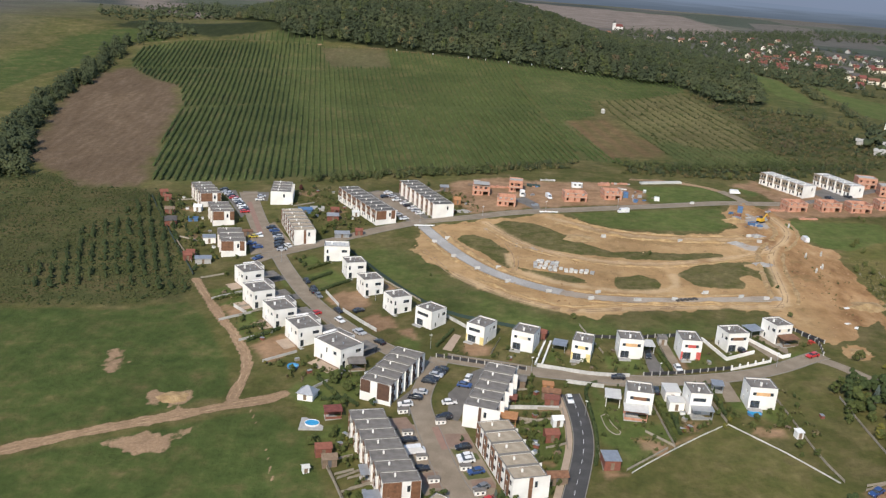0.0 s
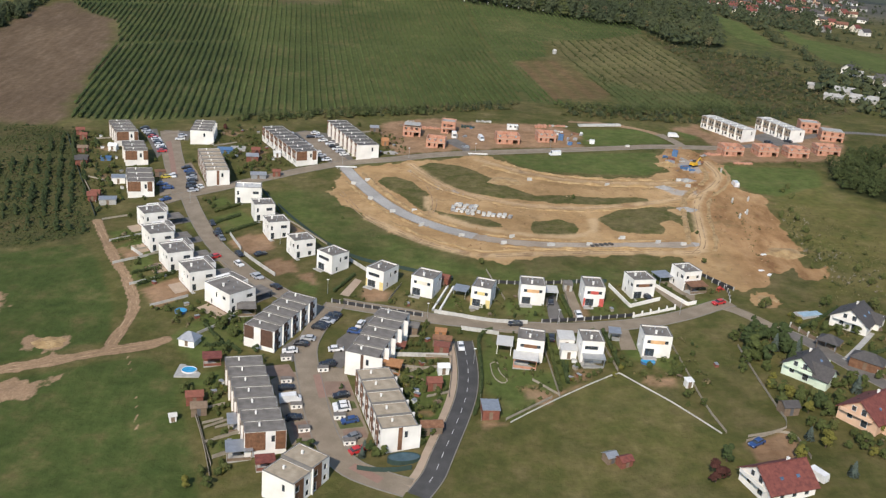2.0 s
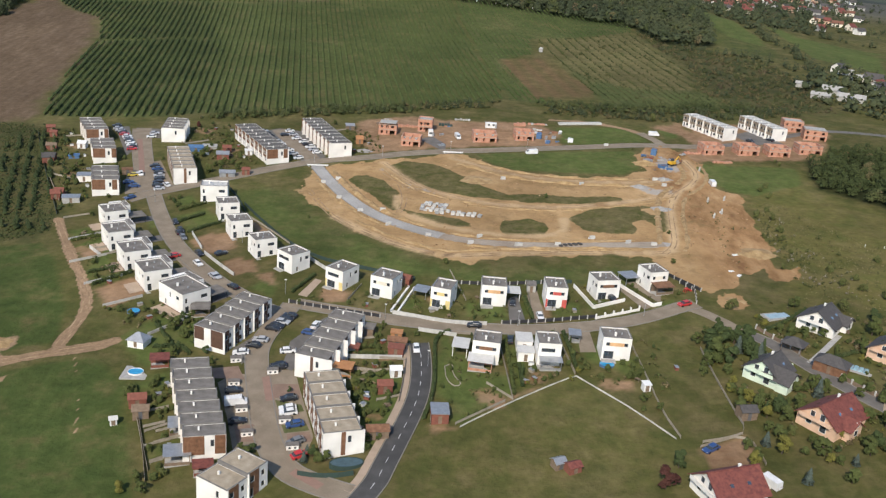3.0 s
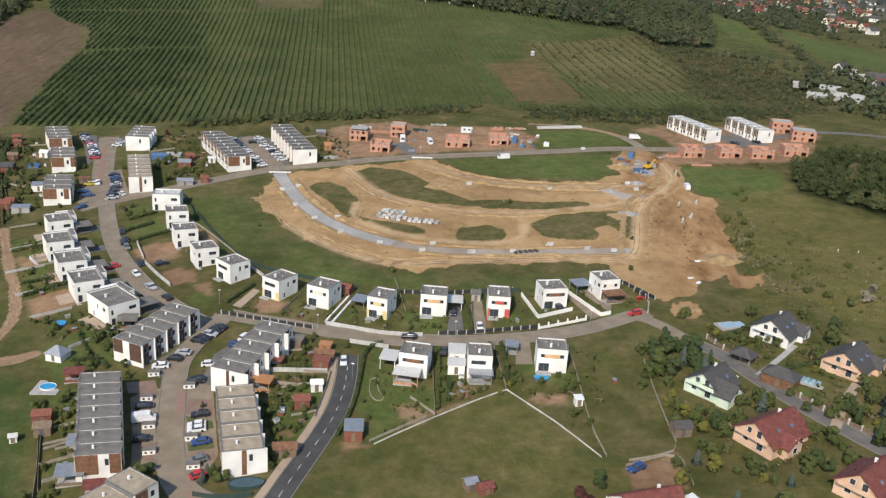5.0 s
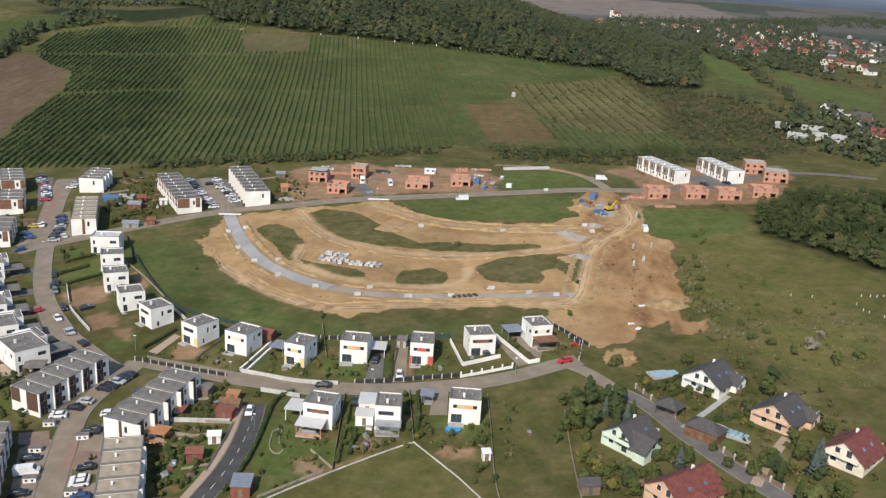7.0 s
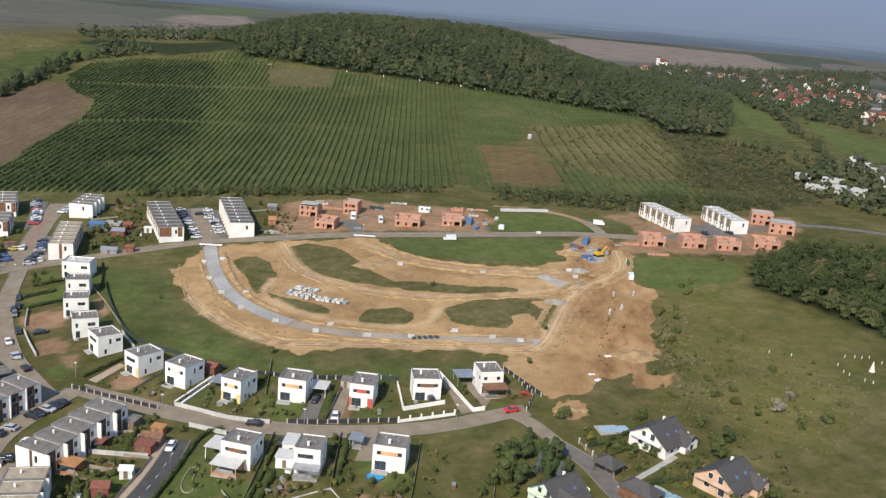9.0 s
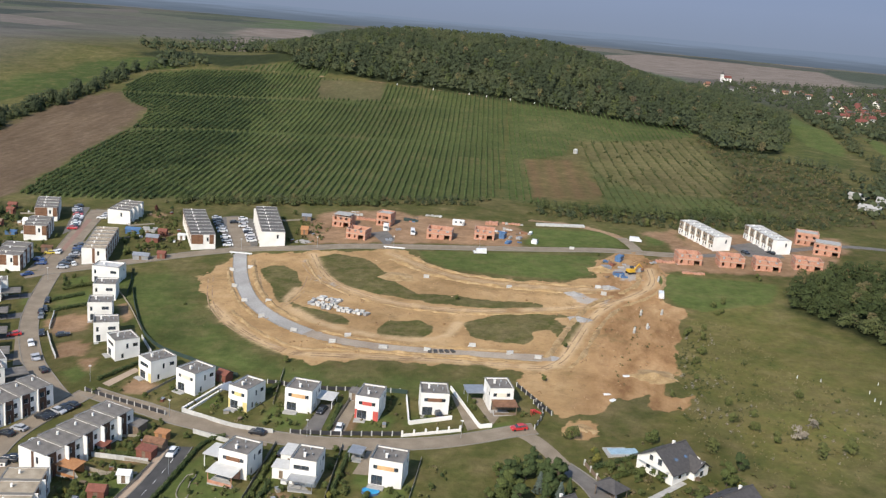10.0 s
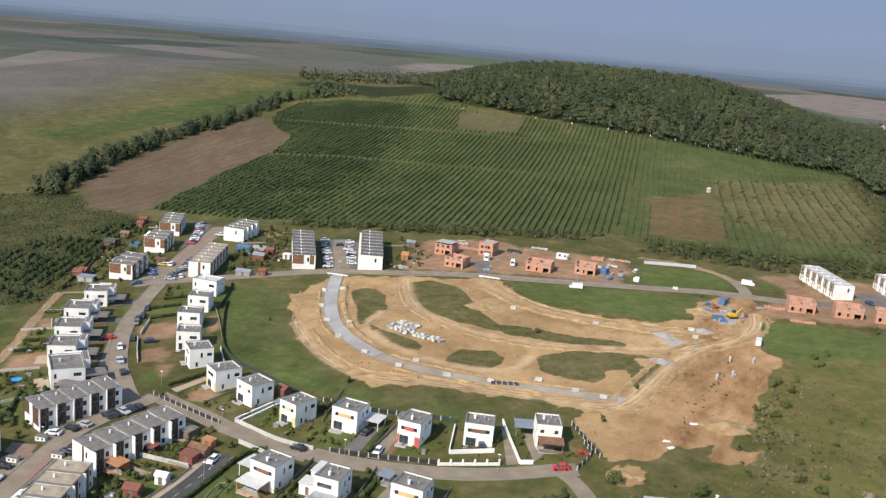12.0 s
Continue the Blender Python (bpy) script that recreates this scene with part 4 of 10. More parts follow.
TREES_10 = [(123.3, 233.6, 7, "l"), (127.4, 241.9, 5, "l"), (133.8, 235.7, 7, "l"), (120.5, 236.3, 4, "r"), (123.6, 214.5, 3, "y"), (124.4, 209.3, 4, "r"), (128.0, 207.2, 4, "r"), (131.0, 202.5, 5, "l"), (131.0, 206.3, 3, "o"), (135.0, 206.4, 2, "s"), (123.7, 189.5, 4, "b"), (118.5, 181.9, 4, "y"), (135.0, 185.9, 5, "r"), (135.7, 182.9, 3, "y"), (137.6, 182.3, 2.5, "s"), (141.1, 182.2, 3, "b"), (148.3, 188.6, 5, "l"), (154.3, 196.5, 5, "r"), (156.2, 194.3, 2.5, "s"), (163.3, 208.9, 5, "l"), (161.3, 209.9, 4, "r"), (163.9, 206.1, 4, "l"), (169.8, 212.3, 4, "r"), (173.9, 211.4, 7, "b")]
TREES_11 = [(164.7, 196.6, 6, "c"), (167.4, 195.2, 6, "o"), (171.9, 204.8, 4, "l"), (152.2, 216.2, 2.5, "s"), (164.2, 231.0, 3.5, "r"), (175.0, 249.5, 5, "l"), (155.2, 243.2, 2.2, "s"), (151.6, 239.6, 2.2, "s"), (149.7, 245.0, 2.2, "s"), (141.6, 251.0, 2, "y"), (156.7, 230.4, 2, "s"), (154.0, 228.0, 2, "s"), (162.5, 236.7, 2, "s"), (161.9, 227.3, 2, "y"), (124.6, 201.8, 3, "r"), (131.3, 186.0, 2.5, "s"), (134.5, 190.2, 3, "r"), (131.1, 193.6, 2.5, "o"), (150.1, 202.2, 3, "l"), (166.6, 208.7, 3, "r"), (155.5, 189.3, 4, "r"), (150.2, 186.3, 4, "l"), (145.8, 185.5, 4, "r"), (67.9, 227.4, 2, "s")]
TREES_12 = [(69.0, 223.1, 2, "s"), (69.7, 227.8, 1.6, "s"), (82.3, 235.9, 2, "s"), (85.6, 235.8, 2, "c"), (85.3, 226.7, 2.2, "c"), (86.9, 225.5, 1.8, "s"), (88.3, 221.9, 1.6, "o"), (99.9, 222.1, 2, "s"), (101.4, 225.5, 2, "s"), (101.9, 220.5, 2, "s"), (102.9, 203.6, 2.2, "s"), (101.4, 208.7, 1.6, "o"), (98.8, 203.1, 1.6, "s"), (71.0, 219.3, 3, "c"), (73.8, 214.8, 1.6, "o"), (76.2, 216.0, 2, "s"), (77.9, 217.4, 1.6, "s"), (79.7, 218.6, 1.5, "s"), (52.6, 223.6, 1.5, "s"), (56.3, 200.2, 1.4, "o"), (58.5, 201.5, 1.4, "s"), (60.6, 203.0, 1.4, "s"), (50.3, 212.5, 1.6, "s"), (52.3, 205.5, 1.5, "s")]
TREES_13 = [(81.1, 239.5, 2, "s"), (62.6, 205.9, 1.2, "o"), (64.7, 208.3, 1.2, "o"), (-23.6, 239.4, 3, "r"), (-23.0, 242.1, 3, "r"), (-22.0, 245.2, 3, "l"), (-20.0, 247.4, 2.5, "s"), (-22.9, 232.2, 2.5, "s"), (-19.4, 230.1, 2.5, "l"), (-29.0, 242.9, 2, "s"), (-9.1, 222.4, 2.5, "s"), (-11.5, 227.5, 3, "l"), (-20.3, 213.8, 2.5, "r"), (-20.6, 211.1, 2.5, "s"), (-17.7, 210.1, 2, "s"), (-17.4, 205.0, 2, "s"), (-14.8, 201.0, 1.6, "s"), (-16.3, 200.2, 1.6, "o"), (-12.0, 191.6, 1.6, "s"), (-11.0, 192.2, 1.4, "o"), (8.4, 185.9, 3, "l"), (7.3, 185.1, 3, "r"), (21.7, 184.8, 3, "l"), (23.2, 182.8, 3, "r")]
TREES_14 = [(20.1, 182.9, 3, "b"), (32.5, 236.5, 1.8, "s"), (33.5, 241.4, 1.8, "s"), (34.3, 243.9, 1.8, "s"), (30.4, 222.8, 1.8, "s"), (35.3, 221.7, 1.8, "s"), (29.2, 217.7, 1.8, "s"), (30.5, 211.8, 1.8, "s"), (39.2, 209.3, 1.6, "s"), (34.8, 201.7, 1.6, "s"), (33.5, 195.3, 1.6, "s"), (33.2, 190.2, 2.5, "r"), (33.9, 191.4, 2, "s"), (36.0, 191.0, 2, "s"), (33.3, 187.4, 2.5, "r"), (12.9, 209.8, 1.8, "l"), (25.0, 183.4, 3, "r"), (20.5, 185.4, 3, "b"), (-116.7, 400.2, 2.5, "s"), (-113.5, 398.3, 2.5, "s"), (-102.3, 379.4, 3, "r"), (-97.0, 359.6, 2.5, "r"), (-92.6, 354.9, 2.5, "s"), (-96.2, 366.0, 2.5, "s")]
TREES_15 = [(-92.6, 348.9, 2.5, "s"), (-89.3, 349.4, 2.5, "r"), (-90.6, 341.5, 2.5, "s"), (-76.9, 362.6, 2.5, "l"), (-81.1, 371.1, 2, "s"), (-65.2, 381.5, 2, "s"), (-50.3, 388.2, 4, "r"), (-49.5, 393.0, 3.5, "r"), (-43.5, 369.4, 3.5, "o"), (-42.7, 376.4, 2.5, "s"), (-39.1, 372.1, 2.5, "l"), (-40.9, 393.6, 2.5, "d"), (-32.9, 374.2, 2.5, "s"), (-49.5, 400.7, 3, "l"), (-62.2, 430.6, 3, "d"), (-57.0, 422.4, 2.5, "s"), (-56.4, 434.6, 2.5, "l"), (-46.1, 417.2, 2.5, "s"), (-42.3, 409.6, 2.5, "s"), (-47.9, 333.8, 2.5, "l"), (-50.5, 337.3, 2, "o"), (-40.5, 332.2, 2, "s"), (-45.8, 330.0, 2, "s")]
TREES = TREES_10 + TREES_11 + TREES_12 + TREES_13 + TREES_14 + TREES_15 + TREES_1 + TREES_2 + TREES_3 + TREES_4 + TREES_5 + TREES_6 + TREES_7 + TREES_8 + TREES_9
BLOCKS = [(3.9, 361.4), (11.8, 344.8), (20.9, 331.5), (31.9, 319.0), (46.2, 309.8), (60.7, 303.8), (64.0, 309.6), (29.1, 332.9), (9.3, 366.1), (76.7, 302.9), (77.4, 302.9), (103.5, 310.6), (115.5, 307.2), (124.1, 305.7), (76.6, 373.6), (108.6, 369.6), (90.6, 303.9), (129.2, 429.2), (144.0, 377.7), (143.1, 371.4), (140.9, 378.7)]
PIPES = [(155.8, 352.4), (162.9, 354.6), (153.1, 334.3), (163.7, 393.5), (157.5, 339.2)]
STACK_FIELD = ((43.3, 334.4), 5, 5, -15)
STACK_ROW = ((49.3, 331.6), 9, 2, -12)
SLABROW = [(112.0, 464.7), (132.5, 468.8)]
LAMPS = [(3.9, 262.6), (34.4, 248.1), (72.0, 245.1), (109.2, 252.2), (-1.2, 222.7), (46.8, 222.6), (-55.2, 334.4), (-16.1, 299.1), (-2.9, 386.9), (25.4, 398.7), (55.4, 409.6), (90.7, 418.2)]
POSTS_WHITE = [(220.8, 308.0), (223.6, 307.9), (225.6, 307.8), (227.8, 308.1), (230.1, 304.2), (216.7, 301.1), (216.8, 296.2), (217.8, 294.4), (220.9, 290.9), (222.6, 289.3), (205.0, 306.9), (198.8, 308.2)]
CONE = [(225.3, 298.2)]
GRAVELHEAP = [(132.2, 369.1), (134.8, 343.0), (17.0, 405.4), (144.9, 380.0)]
POOLS = [
    [(-27.0, 217.9), (-27.0, 217.9)],
    [(93.6, 224.1), (93.6, 224.1)],
    [(29.5, 181.9), (29.5, 181.9)],
    [(-37.2, 249.6), (-37.2, 249.6)],
    [(158.3, 223.7), (158.3, 223.7)],
    [(148.6, 253.1), (148.6, 253.1)],
]
VILLAGE = [(322.4, 1756.5), (410.4, 1799.7), (446.5, 1770.2), (473.7, 1806.7), (482.4, 1772.6), (384.8, 1161.1), (397.5, 1172.5), (504.5, 1571.6), (394.8, 1107.8), (424.6, 1200.7), (454.5, 1290.3), (526.8, 1538.3), (447.3, 1197.1), (591.6, 1678.1), (506.4, 1332.4), (627.1, 1719.3), (521.9, 1322.3), (671.9, 1770.8), (600.4, 1512.5), (520.3, 1237.6), (606.0, 1465.8), (546.3, 1264.2), (486.7, 1077.5), (510.2, 1227.4), (723.1, 1972.7), (671.7, 1987.1), (605.4, 1901.7), (481.5, 1673.2), (456.5, 1311.6), (521.7, 1477.4), (468.3, 1276.0), (462.8, 1228.2), (697.2, 1824.5), (725.0, 1780.5), (643.4, 1527.6), (673.3, 1553.3), (539.0, 1245.6), (542.5, 1208.9), (735.4, 1605.7), (671.3, 1442.5), (616.6, 1304.2), (749.1, 1560.3), (505.4, 1084.4), (509.8, 1117.5), (506.0, 1056.3), (611.4, 1258.6), (516.7, 1228.9)]
CHURCH = (383.1, 2039.5)
TANK = (122.2, 653.8)
DIGGER = (153.5, 401.0)
BARRIERS = [(56.4, 406.6, 8, 9), (-0.8, 381.2, 10, 9)]
FAR_WOODS = [
    ([(198.2, 925.3), (368.4, 2015.9), (966.7, 2467.2), (457.5, 977.9), (345.5, 822.3), (303.6, 869.3), (275.7, 942.3)], 18, 81),
    ([(640, 2060), (1100, 2260), (1600, 2700), (1300, 3000), (820, 2450)], 24, 86),
    ([(281.1, 598.0), (336.7, 653.5), (355.9, 619.6), (326.2, 500.5), (288.6, 508.3), (276.0, 541.1)], 10, 83),
    ([(-364.2, 970.2), (-318.0, 1129.9), (-470.1, 1965.7), (-145.4, 914.2), (-253.1, 970.4), (-306.0, 892.0)], 14, 84),
    ([(-264.8, 810.0), (-276.6, 872.4), (-216.9, 842.5), (-225.6, 826.1)], 9, 85),
]
VINE_GAPS = [[(-168, 597), (-119, 617), (0, 640), (90, 655)], [(-240, 712), (-60, 742), (30, 755)], [(-60, 740), (-48, 812)]]
HILL_WOOD = [(-130, 830), (-45, 812), (93, 788), (210, 768), (222, 715), (262, 720), (285, 800), (300, 900), (240, 1160), (-190, 1160), (-215, 950)]
SOIL_PATCHES = [[(-74.7, 233.4), (-62.6, 234.3), (-60.5, 229.1), (-67.6, 226.5), (-72.8, 228.2)], [(-95.8, 257.6), (-89.1, 259.7), (-87.6, 251.4), (-90.0, 246.0)], [(-79.7, 207.9), (-70.0, 214.1), (-57.1, 216.2), (-58.7, 210.8), (-62.7, 204.4), (-69.8, 204.2)]]
BARE_PLOTS = [[(-52.4, 262.9), (-44.2, 272.0), (-37.8, 266.2), (-37.7, 260.3), (-44.8, 250.9)], [(13.8, 260.6), (15.3, 267.7), (22.4, 264.5), (22.7, 258.5), (16.8, 257.6)], [(-31.3, 298.4), (-28.5, 305.4), (-23.0, 308.0), (-18.6, 303.6), (-17.2, 294.7), (-25.2, 290.0)], [(-18.5, 318.1), (-16.7, 320.2), (-8.2, 308.8), (-8.5, 304.1)]]
GARDENS = [
    ([(-23.5, 206), (-21.5, 200), (-17, 190), (-12, 176), (-7, 178), (-13, 206), (-17, 214)], 30, 5), ([(33, 186), (39, 200), (39, 232), (30, 240), (24, 214)], 48, 8),
    ([(50, 236), (60, 240), (108, 238), (112, 222), (104, 206), (86, 220), (60, 202)], 34, 6), ([(10, 258), (60, 248), (112, 258), (126, 266), (118, 276), (60, 266), (20, 276)], 36, 5),
    ([(-78, 305), (-62, 272), (-47, 250), (-30, 236), (-18, 240), (-28, 246), (-45, 268), (-62, 296), (-70, 310)], 26, 5), ([(-125, 410), (-98, 345), (-86, 318), (-80, 335), (-92, 372), (-105, 400), (-112, 420)], 34, 7),
    ([(-48, 385), (-40, 370), (-22, 382), (-38, 418), (-56, 414)], 30, 7), ([(13, 402), (24, 404), (22, 436), (4, 436)], 14, 3), ([(122, 210), (138, 186), (178, 196), (192, 218), (186, 244), (150, 262), (134, 240)], 46, 5),
    ([(-66, 410), (-60, 395), (-40, 412), (-48, 436), (-64, 432)], 14, 3), ([(-36, 252), (-14, 232), (-10, 240), (-20, 252), (-30, 262)], 12, 2),
]
SCRUB_EDGE = [(160, 272), (168, 285), (162, 300), (168, 330), (172, 345), (180, 336), (178, 305), (184, 285), (176, 268)]
SITE_VERGE = [(-10, 350), (2, 330), (24, 300), (50, 282), (70, 284), (120, 290), (118, 282), (60, 276), (20, 296), (-4, 326), (-16, 352)]
BEDS = [[(34, 226), (38, 225), (38, 229), (34, 230)], [(30, 200), (36, 199), (36, 201), (30, 202)], [(72, 216), (76, 215), (78, 219), (74, 221)], [(90, 214), (94, 211), (96, 215), (92, 218)], [(60, 206), (64, 208), (62, 213), (58, 211)], [(46, 262), (49, 255), (51, 256), (48, 263)], [(80, 250), (82, 250), (82, 258), (80, 258)], [(-112, 396), (-104, 392), (-102, 396), (-110, 400)], [(-100, 360), (-94, 356), (-92, 360), (-98, 364)], [(-46, 398), (-40, 394), (-36, 400), (-44, 404)], [(-62, 424), (-56, 420), (-54, 426), (-60, 430)], [(14, 412), (20, 412), (20, 418), (14, 418)], [(-70, 290), (-64, 287), (-62, 291), (-68, 294)], [(165, 234), (170, 238), (168, 241), (163, 237)]]
DRIVE_A = [(162.0, 241.5), (154.0, 232.5), (147.6, 226.0)]
DRIVE_B = [(170.5, 222.0), (163.0, 212.0), (158.0, 203.0)]
LAWNS += [
    [(-76.6, 305.4), (-70.0, 309.1), (-66.7, 301.8), (-71.9, 297.7)],
    [(-69.7, 293.0), (-64.5, 301.5), (-61.8, 294.9), (-66.6, 288.6)],
    [(-60.2, 278.7), (-56.0, 285.4), (-52.9, 280.9), (-55.5, 273.9)],
    [(-56.8, 269.9), (-49.4, 274.2), (-45.8, 275.4), (-50.3, 268.2), (-53.8, 265.8)],
    [(-42.4, 320.1), (-35.7, 329.6), (-27.9, 319.4), (-36.5, 308.4)],
    [(-48.3, 337.8), (-44.1, 343.4), (-39.2, 336.4), (-46.7, 329.3)],
    [(-52.6, 316.4), (-50.2, 320.0), (-47.5, 311.7), (-50.2, 309.3)],
    [(51.7, 237.7), (52.7, 230.5), (57.4, 228.4), (56.9, 219.0), (62.5, 217.2), (60.3, 203.2), (55.0, 197.7), (52.6, 199.0), (53.4, 206.3), (49.1, 208.5), (48.8, 226.3)],
    [(69.4, 236.0), (71.4, 228.0), (71.8, 214.4), (69.2, 212.1), (68.5, 222.8)],
    [(85.9, 242.0), (89.1, 226.9), (99.8, 218.3), (102.5, 227.1), (92.5, 235.0)],
    [(58.6, 259.4), (69.3, 256.5), (67.8, 250.8), (57.4, 249.9)],
    [(41.3, 262.2), (45.4, 260.7), (44.4, 254.5), (39.7, 254.4)],
    [(80.7, 262.1), (76.3, 250.7), (73.5, 251.4), (74.3, 260.2)],
    [(84.2, 257.2), (91.2, 259.1), (91.2, 252.6), (83.4, 250.1)],
    [(-25.5, 213.1), (-19.8, 215.7), (-18.6, 212.4), (-24.1, 210.1)],
    [(-19.0, 204.5), (-15.5, 205.9), (-14.4, 202.8), (-17.7, 201.1)],
    [(-14.8, 187.4), (-9.4, 191.2), (-8.0, 184.8), (-13.1, 182.1)],
    [(-28.4, 241.4), (-22.3, 242.4), (-19.7, 234.8), (-25.6, 230.0)],
    [(29.0, 206.1), (39.5, 207.8), (37.2, 200.9), (32.9, 197.8)],
    [(29.3, 217.3), (35.8, 219.9), (37.7, 209.4), (29.7, 207.7)],
]
BARE_PLOTS += [
    [(-66.0, 287.3), (-61.7, 291.9), (-58.5, 286.6), (-63.2, 282.9)],
    [(-33.5, 299.6), (-28.4, 308.0), (-25.0, 305.4), (-23.9, 297.0), (-30.3, 295.2)],
    [(-19.2, 284.0), (-14.4, 288.1), (-9.4, 277.8), (-14.1, 274.0)],
    [(-8.0, 275.3), (-2.3, 277.3), (0.1, 268.1), (-5.7, 271.9)],
    [(61.8, 208.4), (65.5, 209.0), (65.3, 204.5), (61.6, 203.2)],
    [(67.0, 209.8), (75.4, 213.5), (68.7, 207.8), (65.8, 206.5)],
    [(95.0, 216.8), (99.2, 216.4), (98.1, 211.4), (94.4, 212.3)],
    [(47.6, 196.9), (48.4, 193.4), (53.3, 195.4), (51.1, 196.9)],
    [(-17.8, 282.2), (-10.0, 287.5), (-6.4, 276.4), (-13.5, 277.7)],
]
HEDGES += [
    [(-71.9, 296.9), (-64.1, 301.5)],
    [(-58.1, 273.4), (-51.0, 278.0)],
    [(-54.1, 265.5), (-45.6, 274.5)],
    [(-44.0, 326.0), (-36.6, 334.0)],
    [(-35.9, 306.7), (-27.0, 316.2)],
    [(52.5, 240.6), (49.6, 238.6), (48.5, 234.0), (48.6, 224.0), (48.5, 214.0), (47.6, 206.0), (46.0, 199.0)],
    [(67.8, 237.3), (67.9, 226.6), (68.2, 217.9), (68.1, 209.8)],
    [(70.5, 222.9), (70.6, 213.2)],
    [(84.2, 241.2), (84.9, 231.5), (85.2, 223.1)],
    [(74.8, 261.9), (75.7, 255.4), (76.5, 249.9)],
    [(-28.8, 242.2), (-21.1, 230.8)],
    [(-25.9, 230.0), (-19.1, 230.8), (-15.8, 227.1)],
    [(-25.2, 211.4), (-23.3, 206.0)],
]
FENCE_LOW += [
    [(-22.5, 203.7), (-19.4, 195.8), (-16.1, 187.4), (-12.9, 179.5)],
    [(-14.2, 188.8), (-9.5, 191.4)],
    [(-13.0, 181.9), (-8.7, 184.3)],
    [(-18.5, 201.1), (-14.7, 202.8)],
    [(-18.3, 194.7), (-13.8, 196.7)],
    [(-14.9, 193.0), (-10.8, 195.0)],
    [(25.5, 226.4), (32.2, 226.4), (40.7, 225.4)],
    [(28.7, 217.8), (34.0, 219.8)],
    [(34.5, 206.5), (39.9, 208.4)],
    [(41.0, 226.1), (40.7, 216.3), (39.9, 206.2)],
    [(-29.1, 334.2), (-16.4, 320.2), (-7.4, 308.7), (-0.2, 299.0)],
    [(-81.8, 315.7), (-74.2, 319.9)],
    [(47.8, 208.4), (47.6, 196.9)],
    [(53.5, 196.9), (65.7, 206.5)],
]
WALL_GREY += [
    [(-26.5, 289.8), (-20.1, 281.5), (-14.0, 274.3)],
    [(-34.3, 305.5), (-28.4, 293.7)],
    [(-64.2, 291.7), (-59.0, 286.2)],
]
BINS =  [
    (-1.3, 213.2),
    (2.8, 202.0),
    (5.9, 192.5),
    (10.1, 229.2),
    (13.7, 197.7),
    (16.9, 187.7),
    (-3.0, 224.1),
    (7.4, 218.7),
]
DRIVE_RAILS =  [
    [(40.6, 268.5), (35.9, 252.4)],
    [(42.4, 268.2), (37.9, 252.0)],
]
STONE_RING = [(51.2, 222.6), (53.4, 224.5), (53.1, 218.9), (55.7, 214.2), (53.6, 212.8), (51.5, 216.5), (51.2, 222.6)]
FARMS = [(286.0, 593.9, 9, 5, -28), (284.2, 560.7, 11, 6, -30), (299.0, 579.7, 12, 10, -24), (301.7, 557.7, 16, 9, -24), (343.5, 674.8, 8, 6, 10), (342.2, 656.0, 7, 6, -10), (340.1, 635.7, 8, 6, 15)]
LAWNS += [[(365.9, 928.5), (380.0, 849.5), (439.3, 814.0), (381.7, 679.7), (346.7, 725.5), (357.6, 796.9)], [(291.3, 981.3), (328.9, 1074.6), (328.4, 801.8), (318.0, 758.5), (296.0, 786.6)]]
BELTS = [[(356, 1120), (340, 930), (334, 810), (338, 745), (324, 690), (312, 630)], [(330.0, 545.0), (312.0, 515.0), (305.0, 486.8)], [(357.8, 1164.9), (390.3, 1106.6), (397.1, 1020.9), (388.4, 874.4), (454.7, 850.4)], [(236, 706), (262, 702), (283, 692), (302, 668), (308, 640)], [(-264, 798), (-252, 822), (-230, 838)], [(-150, 872), (-120, 866)]]
MEADOW_STRIP = [(297, 1284), (350, 1240), (342, 1064), (319, 830), (322, 745), (302, 685), (282, 706), (266, 763), (285, 892)]
VILLAGE += [(456.6, 1742.8), (488.5, 1702.9), (528.4, 1712.9), (490.4, 1508.6), (508.5, 1465.6), (569.1, 1581.1), (680.6, 1810.0), (700.3, 1759.5), (709.6, 1741.7), (529.9, 1280.8), (665.8, 1513.5), (785.5, 1767.1), (622.9, 1373.7), (609.9, 1325.6), (751.7, 1619.6), (755.2, 1588.1), (669.8, 1391.5), (457.7, 985.3), (443.9, 1251.6), (484.8, 1317.8), (425.3, 1126.2), (553.7, 1416.9), (591.4, 1540.8), (333.2, 1828.2), (364.4, 1709.0), (447.6, 1792.8), (497.8, 1814.5), (487.9, 1532.4), (471.7, 1397.1), (646.7, 1932.7), (641.4, 1783.3), (533.5, 1370.3), (505.2, 1252.2), (704.1, 1858.2), (643.0, 1604.3), (486.8, 1357.5), (517.9, 1405.4), (554.2, 1390.0), (624.7, 1468.6), (541.7, 1226.9), (618.6, 1407.6), (586.0, 1283.6), (716.0, 1564.6), (592.8, 1245.0), (509.1, 1027.8)]
VILLAGE += [(500.6, 986.6), (577.6, 1158.7), (695.8, 1413.0), (338.5, 662.8), (345.0, 622.4), (333.1, 590.1)]
VILLAGE += [(337.5, 599.5), (330.5, 564.6)]
SLIDE = (125.9, 268.6)
RUT_LINES = [[(14.0, 361.2), (21.0, 345.1), (29.1, 330.8), (36.9, 320.3), (45.3, 313.8)], [(34.2, 362.7), (36.8, 349.2), (36.7, 337.8), (35.0, 331.2)], [(-0.5, 352.0), (9.0, 329.0), (18.0, 316.1), (28.2, 306.2), (39.1, 298.8), (51.4, 293.5), (66.5, 294.1), (81.6, 295.0), (93.7, 297.7)], [(25.6, 379.8), (33.8, 365.5), (42.8, 355.0), (52.8, 347.6), (64.0, 341.9), (76.4, 338.9), (92.9, 338.5)]]
